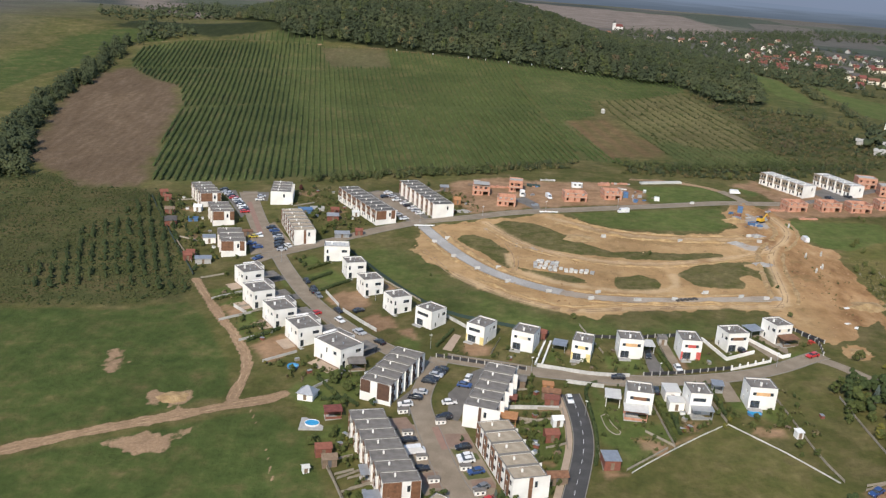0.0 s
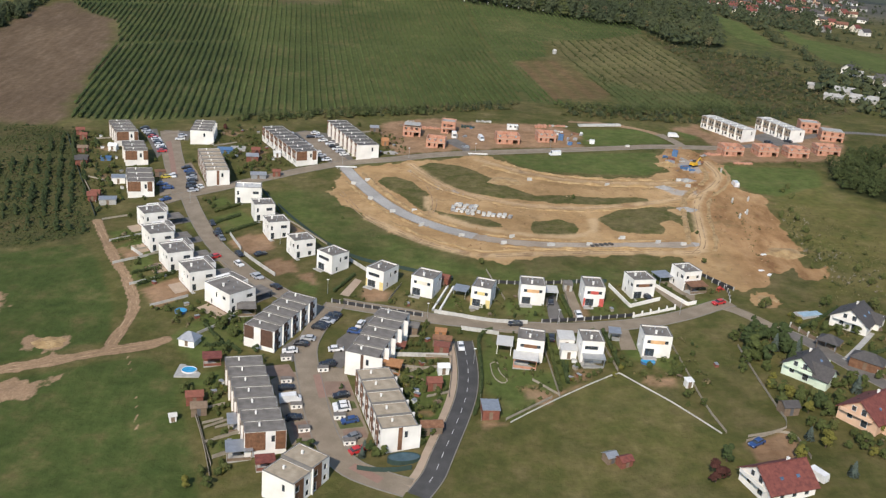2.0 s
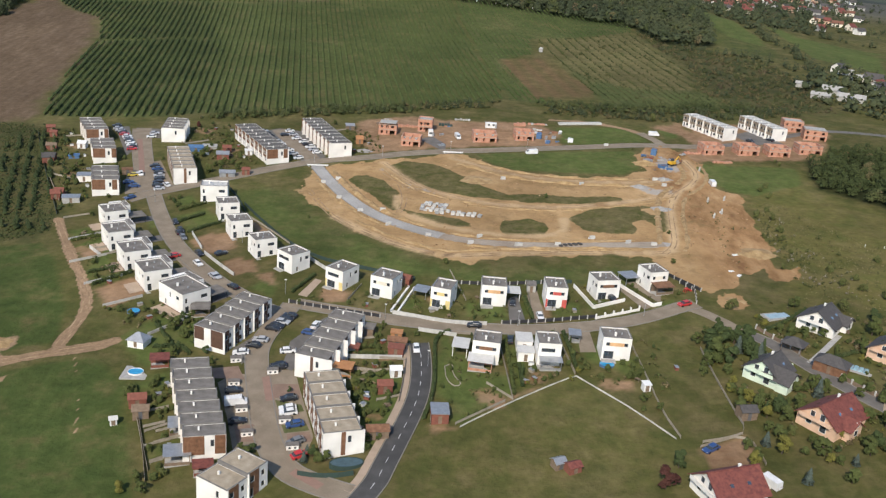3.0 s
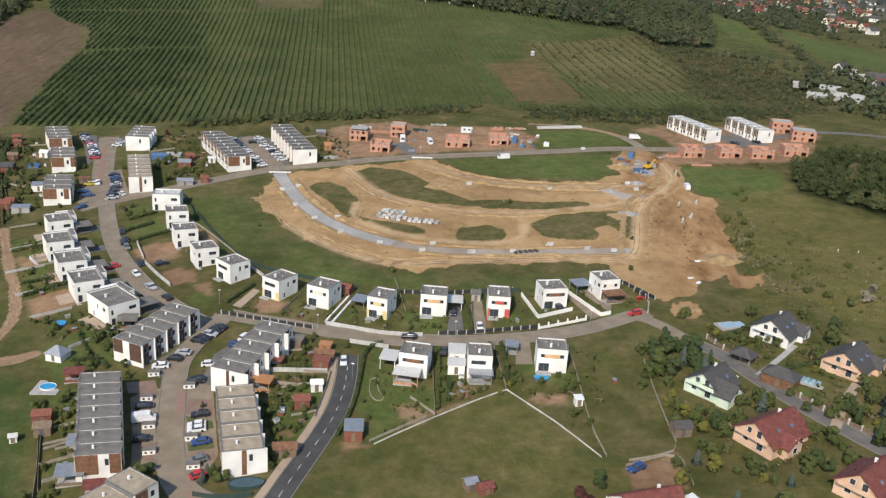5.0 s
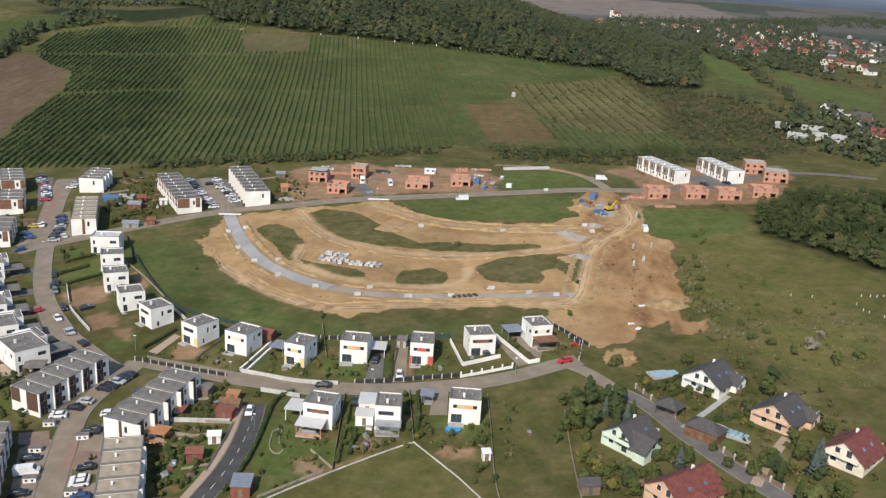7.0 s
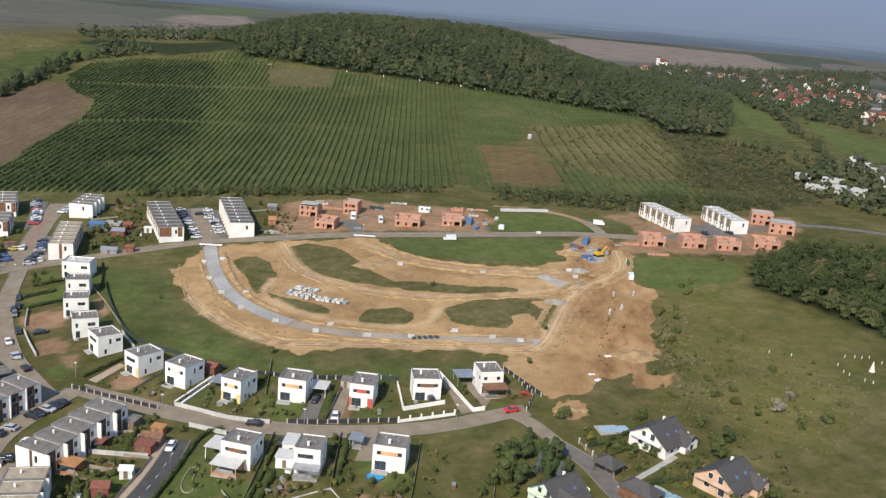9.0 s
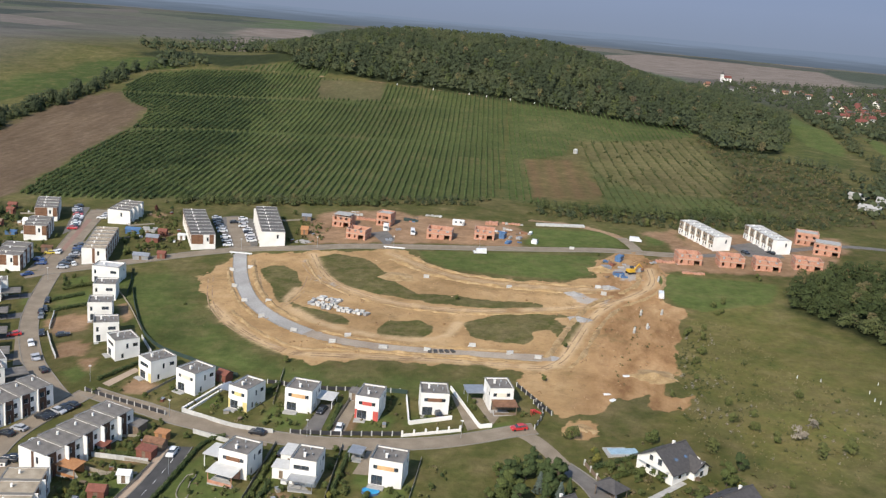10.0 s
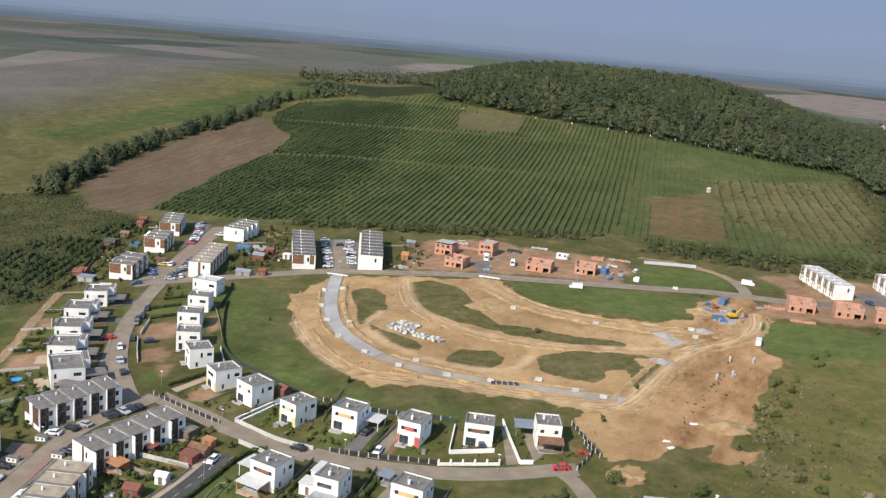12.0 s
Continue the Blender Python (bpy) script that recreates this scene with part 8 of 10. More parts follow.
GREYBASE = mat("grey_road_base", [(0.29, 0.275, 0.25), (0.34, 0.325, 0.30), (0.38, 0.365, 0.34)], 0.95, scale=0.12, detail=2)
BROWNBASE = mat("brown_road_base", [(0.25, 0.20, 0.15), (0.31, 0.255, 0.195), (0.36, 0.305, 0.24)], 0.95, scale=0.12, detail=2)
cut = int(np.argmax(arc[:, 0] > 50))
strip("road_base", [tuple(p) for p in arc[:cut + 1]], 5.0, GREYBASE, "grey rolled gravel base of a new road", 0.10, edge=KERB)
strip("road_base", [tuple(p) for p in arc[cut:]], 4.6, BROWNBASE, "brown gravel base of a new road", 0.10)
for line in RED_STRIPS:
    strip("pavement", line, 2.2, REDPAVE, "red block-paved footway", 0.085)


# ---- cars ----
def paint(name, c, rough=0.3):
    m = mat(name, [c], rough, scale=0.5)
    m.node_tree.nodes["Principled BSDF"].inputs["Coat Weight"].default_value = 0.4
    return m


TYRE = mat("tyre_rubber", [(0.02, 0.02, 0.02)], 0.9)
LAMP = mat("lamp_glass", [(0.6, 0.6, 0.6)], 0.15)
TAIL = mat("tail_lamp", [(0.35, 0.02, 0.02)], 0.25)
PAINTS = {"w": ("white", paint("white_car_paint", (0.75, 0.75, 0.74))), "k": ("black", paint("black_car_paint", (0.02, 0.022, 0.028))), "s": ("silver", paint("silver_car_paint", (0.42, 0.43, 0.45))),
          "b": ("blue", paint("blue_car_paint", (0.03, 0.07, 0.20))), "r": ("red", paint("red_car_paint", (0.50, 0.03, 0.03))), "g": ("grey", paint("grey_car_paint", (0.16, 0.17, 0.18))), "y": ("yellow", paint("yellow_car_paint", (0.55, 0.42, 0.05)))}


def profile(g, pts, half, inset=0.0):
    """A side outline (x, z) pushed out to both sides; upper points are drawn in by inset."""
    n = len(pts)
    top = max(z for _, z in pts)
    k = len(g.v)
    for s in (-1, 1):
        g.v += [(x, s * (half - (inset if z > top - 0.05 else 0)), z) for x, z in pts]
    g.f += [tuple(range(k, k + n)), tuple(range(k + 2 * n - 1, k + n - 1, -1))]
    g.f += [(k + i, k + n + i, k + n + (i + 1) % n, k + (i + 1) % n) for i in range(n)]
    return g


def car_model(colour, van=False):
    word, pm = PAINTS[colour]
    c = thing("van" if van else "car", "white panel van parked by the kerb" if van else word + " passenger car standing on the paving", "van" if van else "car", Matrix.Identity(4), "parked cars")
    if van:
        body = part("body", profile(Geo(), [(-2.7, 0.35), (2.6, 0.35), (2.7, 0.9), (2.1, 1.25), (1.5, 2.15), (-2.65, 2.25), (-2.7, 1.0)], 0.95, 0.12), pm, c)
        part("windscreen", Geo().quad((2.1, -0.8, 1.28), (2.1, 0.8, 1.28), (1.56, 0.75, 2.1), (1.56, -0.75, 2.1)), GLASS, body)
        wx, r = (-1.7, 1.7), 0.36
        front, rear, hz = 2.69, -2.71, 0.8
    else:
        body = part("body", profile(Geo(), [(-2.1, 0.3), (2.1, 0.3), (2.15, 0.62), (1.95, 0.82), (0.95, 0.95), (-1.9, 0.98), (-2.12, 0.8)], 0.87, 0.08), pm, c)
        part("cabin_glass", profile(Geo(), [(-1.75, 0.94), (1.05, 0.92), (0.38, 1.38), (-1.25, 1.40)], 0.78, 0.14), GLASS, c)
        part("roof_panel", profile(Geo(), [(-1.3, 1.385), (0.42, 1.37), (0.3, 1.45), (-1.15, 1.46)], 0.66, 0.06), pm, c)
        wx, r = (-1.3, 1.32), 0.32
        front, rear, hz = 2.1, -2.12, 0.66
    for x in wx:
        for s in (-1, 1):
            w = part("wheel", Geo().tube((x, s * 0.68, r), (x, s * 0.90, r), r, r, 12), TYRE, c)
    for s in (-0.6, 0.6):
        part("headlight", Geo().box(front - 0.06, s - 0.16, hz - 0.08, front + 0.015, s + 0.16, hz + 0.08), LAMP, c)
        part("tail_light", Geo().box(rear - 0.01, s - 0.14, hz, rear + 0.06, s + 0.14, hz + 0.14), TAIL, c)
    return c


MODELS, FIRST = {}, {}
for x, y, a, col in CARS:
    if math.sin(x * 7.3 + y) > 0.2:
        a += 180
    e = 1.6
    ca, sa = math.cos(radians(a)), math.sin(radians(a))
    up = (gz(x + e * ca, y + e * sa) - gz(x - e * ca, y - e * sa)) / (2 * e)
    side = (gz(x - e * sa, y + e * ca) - gz(x + e * sa, y - e * ca)) / (2 * e)
    m = pose(x, y, gz(x, y) + 0.07, 0, 0, a) @ pose(0, 0, 0, math.degrees(math.atan(side)), -math.degrees(math.atan(up)), 0)
    if col not in MODELS:
        MODELS[col] = car_model("w" if col == "v" else col, col == "v")
        MODELS[col].matrix_basis = m
    else:
        copy_thing(MODELS[col], m)


# ---- sheds, canopies, carports ----
def slab_roof(parent, w, d, h, rise, over, material, t=0.12, name="roof"):
    k = Geo()
    pts = [(-w / 2 - over, -d / 2 - over, h), (w / 2 + over, -d / 2 - over, h), (w / 2 + over, d / 2 + over, h + rise), (-w / 2 - over, d / 2 + over, h + rise)]
    up = [(a, b, c + t) for a, b, c in pts]
    k.quad(*pts[::-1]).quad(*up)
    for i in range(4):
        j = (i + 1) % 4
        k.quad(pts[i], pts[j], up[j], up[i])
    return part(name, k, material, parent)


def gable_roof(parent, w, d, h, rise, over, material):
    for s in (-1, 1):
        k, t = Geo(), 0.1
        lo = (s * (d / 2 + over), h - rise * over / (d / 2))
        v = [(x, yy, zz + dz) for x in (-w / 2 - over, w / 2 + over) for yy, zz in ((0, h + rise), lo) for dz in (0.0, t)]
        k.v, k.f = v, [(0, 1, 3, 2), (4, 6, 7, 5), (1, 5, 7, 3), (0, 2, 6, 4), (2, 3, 7, 6), (0, 4, 5, 1)]
        part("roof", k, material, parent)


def shed(x, y, w, d, h, ang, wall_mat, roof_mat, kind):
    word, colour = wall_mat.name.replace("_", " "), roof_mat.name.replace("_", " ")
    low = min(gz(x + a * w / 2, y + b * d / 2) for a in (-1, 1) for b in (-1, 1))
    z = gz(x, y)
    m = pose(x, y, z, 0, 0, ang)
    footprint(m, -w / 2, -d / 2, w / 2, d / 2)
    if kind in ("open", "carport", "hipopen"):
        t = thing("carport" if kind == "carport" else "garden_canopy", "open %s roofed with %s" % ("carport" if kind == "carport" else "canopy", colour), "carport" if kind == "carport" else "canopy", m)
        for a in (-1, 1):
            for b in (-1, 1):
                part("post", Geo().box(a * (w / 2 - 0.15) - 0.08, b * (d / 2 - 0.15) - 0.08, low - z - 0.3, a * (w / 2 - 0.15) + 0.08, b * (d / 2 - 0.15) + 0.08, h), wall_mat, t)
        if kind == "hipopen":
            hip_roof(t, w, d, h, 1.7, 0.4, roof_mat)
        else:
            slab_roof(t, w, d, h, 0.35 if kind == "open" else 0.08, 0.25, roof_mat)
        if kind == "open":
            part("back_wall", Geo().box(-w / 2 + 0.2, d / 2 - 0.12, low - z - 0.3, w / 2 - 0.2, d / 2 - 0.02, h * 0.9), wall_mat, t)
            part("rail", Geo().box(-w / 2 + 0.2, -d / 2 + 0.1, low - z - 0.3, w / 2 - 0.2, -d / 2 + 0.2, 0.8), wall_mat, t)
            part("floor", Geo().box(-w / 2, -d / 2, low - z - 0.3, w / 2, d / 2, 0.1), CONCRETE, t)
        return t
    if kind == "stack":
        t = thing("material_stack", "stacked building material in %s" % word, "building material", m)
        n = max(2, int(w / 1.3))
        rr = random.Random(int(x * 10))
        for i in range(n):
            hh = h * rr.uniform(0.5, 1.0)
            part("pallet_load", Geo().bevel_box(-w / 2 + i * w / n, -d / 2 + rr.uniform(0, 0.5), low - z - 0.1, -w / 2 + (i + 0.85) * w / n, d / 2 - rr.uniform(0, 0.5), hh, 0.06), wall_mat if rr.random() < 0.8 else roof_mat, t)
        return t
    if kind == "skip":
        t = thing("waste_skip", "open steel waste skip on the sand", "skip", m)
        g = Geo()
        for a, b in ((-1, 0), (1, 0), (0, -1), (0, 1)):
            if a:
                g.box(a * w / 2 - 0.06, -d / 2, -0.2, a * w / 2 + 0.06, d / 2, h)
            else:
                g.box(-w / 2, b * d / 2 - 0.06, -0.2, w / 2, b * d / 2 + 0.06, h)
        part("body", g, wall_mat, t)
        part("rubble", Geo().bevel_box(-w / 2 + 0.1, -d / 2 + 0.1, 0, w / 2 - 0.1, d / 2 - 0.1, h * 0.8, 0.2), roof_mat, t)
        return t
    if kind == "cabin":
        t = thing("site_cabin", "%s container cabin on the building site" % word, "container", m)
        part("body", Geo().bevel_box(-w / 2, -d / 2, low - z - 0.2, w / 2, d / 2, h, 0.08), wall_mat, t)
        for u in (-w * 0.3, w * 0.12):
            f, p = window_meshes(1.0, 0.9, FRAME)
            win = part("window", f, None, t, m=Matrix.Translation((u, -d / 2 - 0.04, 1.1)))
            part("pane", p, None, win)
        part("door", Geo().box(w * 0.36, -d / 2 - 0.03, 0.1, w * 0.36 + 0.8, -d / 2 + 0.02, 2.0), TIN, t)
        return t
    t = thing("garage" if kind == "hip" else "shed", "%s with %s" % ("low garage in " + word if kind == "hip" else "garden shed of " + word, "hipped roof" if kind == "hip" else "gabled roof" if kind == "gable" else "flat roof"), "garage" if kind == "hip" else "shed", m)
    g = Geo().box(-w / 2, -d / 2, low - z - 0.3, w / 2, d / 2, h)
    if kind == "gable":
        rise = d * 0.28
        for s in (-w / 2, w / 2):
            pts = [(s, -d / 2, h), (s, d / 2, h), (s, 0, h + rise)]
            g.quad(*(pts if s > 0 else pts[::-1]))
    part("wall", g, wall_mat, t)
    if kind == "gable":
        gable_roof(t, w, d, h, d * 0.28, 0.25, roof_mat)
    elif kind == "hip":
        hip_roof(t, w, d, h, 1.9, 0.4, roof_mat)
    else:
        slab_roof(t, w, d, h, 0.25, 0.2, roof_mat)
    part("door", Geo().box(-0.45, -d / 2 - 0.04, 0.05, 0.45, -d / 2 + 0.01, min(2.0, h - 0.15)), WOODOLD if wall_mat is not WOODOLD else FRAME, t)
    return t


def hip_roof(parent, w, d, h, rise, over, material):
    a, b, c = w / 2 + over, d / 2 + over, max(0.1, (w - d) / 2)
    k = Geo()
    e = [(-a, -b, h), (a, -b, h), (a, b, h), (-a, b, h)]
    r = [(-c, 0, h + rise), (c, 0, h + rise)]
    k.quad(e[0], e[1], r[1], r[0]).quad(e[1], e[2], r[1]).quad(e[2], e[3], r[0], r[1]).quad(e[3], e[0], r[0]).quad(*e[::-1])
    return part("roof", k, material, parent)


for row in SHEDS:
    shed(*row)


# ---- fences and walls ----
WEATHERED = mat("grey_weathered_plank", [(0.25, 0.22, 0.17), (0.34, 0.30, 0.24)], 0.9, scale=1.0)
def fence(line, name, label, high, post_mat, fill_mat, gap=2.4, post=0.12, fill=(0.1, 0.9), thick=0.05, category="fence", rounds=1):
    """Posts on a line over the ground with a panel between each two; fill gives the panel's lower and upper edge as shares of the height."""
    c = curve(line, gap, rounds)
    o = c[0]
    f = thing(name, label, category, pose(o[0], o[1], gz(*o)))
    z0 = gz(*o)
    pm = None
    for i, p in enumerate(c):
        if post:
            if pm is None:
                pm = Geo().bevel_box(-post / 2, -post / 2, -0.4, post / 2, post / 2, high, 0.02).mesh("post", post_mat)
            part("post", pm, None, f, m=Matrix.Translation((p[0] - o[0], p[1] - o[1], gz(*p) - z0)))
        if i + 1 < len(c) and fill:
            q = c[i + 1]
            t = (q - p) / np.hypot(*(q - p))
            s = np.array((-t[1], t[0])) * thick / 2
            a, b = gz(*p) - z0, gz(*q) - z0
            g = Geo()
            k = [(*(e - o + w), zz + high * h) for h in fill for e, zz in ((p, a), (q, b)) for w in (s, -s)]
            g.v = k
            g.f = [(0, 1, 3, 2), (4, 6, 7, 5), (0, 2, 6, 4), (1, 5, 7, 3), (0, 4, 5, 1), (2, 3, 7, 6)]
            part("panel", g, fill_mat, f)
    return f


for ln in FENCE_DARK:
    fence(ln, "fence", "dark panel fence with pale concrete posts", 1.3, PALECON, DARKMETAL, 2.4, 0.28, (0.12, 0.92))
for ln in FENCE_GREEN:
    fence(ln, "fence", "dark green screened mesh fence", 1.3, DARKMETAL, TEALFENCE, 2.8, 0.07, (0.0, 0.97), 0.03)
for ln in WALL_GREY:
    fence(ln, "garden_wall", "grey concrete garden wall", 1.2, PALECON, PALECON, 2.0, 0.26, (-0.3, 0.96), 0.2, "wall")
for ln in WALL_WHITE:
    fence(ln, "garden_wall", "white rendered garden wall", 1.1, PLASTER, PLASTER, 1.0, 0, (-0.4, 1.0), 0.3, "wall", 0)
for ln in FENCE_WHITE:
    fence(ln, "fence", "white rendered wall with white pillars", 1.6, PLASTER, PLASTER, 2.6, 0.45, (-0.3, 0.45), 0.3, rounds=0)
for ln in FENCE_BOARD:
    fence(ln, "fence", "brown weathered board fence", 1.0, WOODOLD, WEATHERED, 2.2, 0.1, (0.05, 1.0), 0.05)
for ln in FENCE_LOW:
    fence(ln, "fence", "low grey plank fence between gardens", 0.9, WEATHERED, WEATHERED, 1.8, 0.09, (0.2, 0.95), 0.05)
for ln in FENCE_LANE:
    fence(ln, "fence", "pale fence with pillars along the lane", 1.5, PALECON, WOODOLD, 3.2, 0.4, (0.0, 0.7), 0.12)
fence(FENCE_FIELD, "garden_wall", "low pale concrete plinth wall round the field", 0.42, PALECON, PALECON, 2.5, 0.12, (-0.4, 0.9), 0.09, "wall", 0)


# ---- hedges, trees, bushes ----
def hedge(line, seed):
    c = curve(line, 0.5)
    r = np.random.RandomState(seed)
    n = len(c) * 20
    j = r.randint(0, len(c), n)
    px, py = c[j, 0] + r.uniform(-0.42, 0.42, n), c[j, 1] + r.uniform(-0.42, 0.42, n)
    cen = np.c_[px, py, ground_z(px, py) + r.uniform(0.1, 1.2, n)]
    me = clumps("hedge", cen, r.uniform(0.14, 0.26, (n, 1)), LEAF if seed % 3 == 0 else LEAFDARK, seed, hubs=np.c_[c[j, 0], c[j, 1], ground_z(c[j, 0], c[j, 1]) + 0.4])
    tagged(new("hedge", me), "dense dark green garden hedge", "hedge")


for i, ln in enumerate(HEDGES):
    hedge(ln, 40 + i)

KINDS = {
    "r": ("tree", "round-crowned green garden tree", "tree", LEAF, 950, 0.38, 0.08, 0.042),
    "l": ("tree", "tall dark green tree by the gardens", "tree", LEAFDARK, 950, 0.34, 0.06, 0.042),
    "c": ("conifer", "slender dark green garden conifer", "tree", LEAFDARK, 420, 0.18, 0.03, 0.046),
    "y": ("tree", "small yellow-leaved garden tree", "tree", LEAFYELLOW, 800, 0.38, 0.10, 0.044),
    "d": ("tree", "dark red-leaved garden tree", "tree", LEAFRED, 500, 0.38, 0.10, 0.055),
    "s": ("shrub", "leafy green garden shrub", "shrub", LEAF, 320, 0.46, 0.0, 0.066),
    "b": ("spruce", "blue-grey garden spruce tree", "tree", LEAFBLUE, 620, 0.28, 0.04, 0.04),
    "o": ("bush", "wild green bush in rough grass", "bush", LEAFOLIVE, 380, 0.5, 0.0, 0.06),
    "w": ("bush", "pale dry bush of bare twigs", "bush", DEADWOOD, 240, 0.6, 0.02, 0.055),
}


def tree_model(kind, seed):
    """A tree one metre tall, to be scaled: a tapered trunk with limbs, and a crown of leaf clumps with gaps."""
    name, label, cat, leafy, n, wide, foot, size = KINDS[kind]
    t = thing(name, label, cat, Matrix.Identity(4))
    r = np.random.RandomState(seed)
    g = Geo().tube((0, 0, -0.05), (0.01, 0, 0.5), 0.035, 0.02, 7)
    for k in range(5):
        a = r.uniform(0, math.tau)
        z = r.uniform(0.25, 0.5)
        g.tube((0.005, 0, z), (math.cos(a) * wide * 0.6, math.sin(a) * wide * 0.6, z + 0.22), 0.014, 0.005, 5)
    part("trunk", g, BARK, t)
    if kind in "cb":
        a = r.uniform(0, math.tau, n)
        k = r.uniform(0, 1, n) ** 1.3
        z = foot + (0.98 - foot) * k
        rad = wide * (1 - k) * (0.35 + 0.65 * np.sqrt(r.uniform(0, 1, n))) * (1 + 0.25 * np.sin(k * 40)) + 0.01
        centres, hubs = np.c_[np.cos(a) * rad, np.sin(a) * rad, z], np.tile((0, 0, 0.3), (n, 1))
    else:
        m = 9
        la, lk = r.uniform(0, math.tau, m), np.linspace(0.0, 1.0, m)
        lr = wide * (0.62 - 0.45 * np.abs(lk - 0.35)) * r.uniform(0.6, 1.2, m)
        size_l = wide * r.uniform(0.42, 0.66, m) * (1 - 0.3 * lk)
        lobes = np.c_[np.cos(la) * lr, np.sin(la) * lr, foot + 0.16 + (0.66 - foot) * lk]
        pick = r.randint(0, m, n)
        d = r.normal(0, 1, (n, 3))
        d /= np.linalg.norm(d, axis=1, keepdims=True)
        d[:, 2] = np.where(d[:, 2] < -0.4, -d[:, 2], d[:, 2])
        centres = lobes[pick] + d * (size_l[pick] * r.uniform(0.55, 1.08, n))[:, None] * np.array([1.0, 1.0, 0.85])
        centres[:, 2] = np.maximum(centres[:, 2], 0.02)
        hubs = lobes[pick] * 0.6 + np.array([0, 0, 0.14])
    part("crown", clumps("crown", centres, r.uniform(0.6, 1.25, (n, 1)) * size, leafy, seed, hubs=hubs), None, t)
    return t


GROWN = {}
for i, (x, y, h, kind) in enumerate(TREES):
    key = (kind, i % 3)
    m = pose(x, y, gz(x, y), 0, 0, (i * 77) % 360) @ Matrix.Diagonal((h, h, h * (0.9 + 0.2 * ((i * 37) % 10) / 10), 1))
    if key not in GROWN:
        GROWN[key] = tree_model(kind, 60 + i)
        GROWN[key].matrix_basis = m
    else:
        o = GROWN[key]
        copy_thing(o, m @ Matrix.Diagonal((1 / o.scale[0], 1 / o.scale[1], 1 / o.scale[2], 1)))


# ---- garden clutter: shrubs, beds' edging, tables, boxes, wood piles ----
def free(x, y, gap=0.8):
    px, py = np.array([x]), np.array([y])
    if any(abs(f[0][0] - x) + abs(f[0][1] - y) < 45 and inside(f, px, py)[0] > -gap for f in FOOT) or any(inside(f, px, py)[0] > -0.3 for f in PAVED):
        return False
    if any(abs(r[0][0] - x) + abs(r[0][1] - y) < 60 and from_line(r, px, py)[0] < 1.6 for r in FENCE_DARK + FENCE_BOARD + FENCE_LOW + WALL_GREY + WALL_WHITE + [FENCE_FIELD]):
        return False
    if from_line(TRACK_EDGE, px, py)[0] < 3.0 or any(inside(f, px, py)[0] > 0.3 for f in BARE_PLOTS):
        return False
    return all(from_line(r, px, py)[0] > 4.0 for r in (STREET_NORTH, STREET_WEST, STREET_CURVE, STREET_EAST, STREET_LOOP, STREET_MID, ROAD_ASPHALT, LANE_VILLAGE, LANE_PATH)) and from_line(ROAD_ASPHALT, px, py)[0] > 6.0


def garden_table():
    t = thing("garden_table", "small wooden garden table on the lawn", "table", Matrix.Identity(4))
    part("tabletop", Geo().bevel_box(-0.7, -0.45, 0.68, 0.7, 0.45, 0.75, 0.02), WOODOLD, t)
    for a in (-0.6, 0.6):
        for b in (-0.35, 0.35):
            part("leg", Geo().box(a - 0.05, b - 0.05, -0.2, a + 0.05, b + 0.05, 0.68), WOODOLD, t)
    return t


def garden_box(material, label):
    t = thing("garden_box", label, "box", Matrix.Identity(4))
    part("body", Geo().bevel_box(-0.7, -0.45, -0.3, 0.7, 0.45, 0.8, 0.04), material, t)
    part("lid", Geo().box(-0.74, -0.49, 0.8, 0.74, 0.49, 0.86), TIN, t)
    return t


def wood_pile():
    t = thing("wood_pile", "stacked pile of split firewood logs", "firewood", Matrix.Identity(4))
    for j in range(3):
        for i in range(6 - j):
            part("log", Geo().tube((-0.9 + 0.32 * (i + j * 0.5), -0.5, 0.12 + 0.27 * j), (-0.9 + 0.32 * (i + j * 0.5), 0.5, 0.12 + 0.27 * j), 0.15, 0.15, 7), WOODOLD, t)
    return t


def trampoline():
    t = thing("trampoline", "round garden trampoline with dark mat", "trampoline", Matrix.Identity(4))
    part("mat", Geo().tube((0, 0, 0.68), (0, 0, 0.72), 1.5, 1.5, 16), DARKMETAL, t)
    part("rim", Geo().tube((0, 0, 0.6), (0, 0, 0.69), 1.75, 1.75, 16), BLUETARP, t)
    for i in range(4):
        a = i * math.tau / 4
        part("leg", Geo().tube((1.6 * math.cos(a), 1.6 * math.sin(a), -0.2), (1.6 * math.cos(a), 1.6 * math.sin(a), 0.6), 0.04, 0.04, 6), TIN, t)
    return t


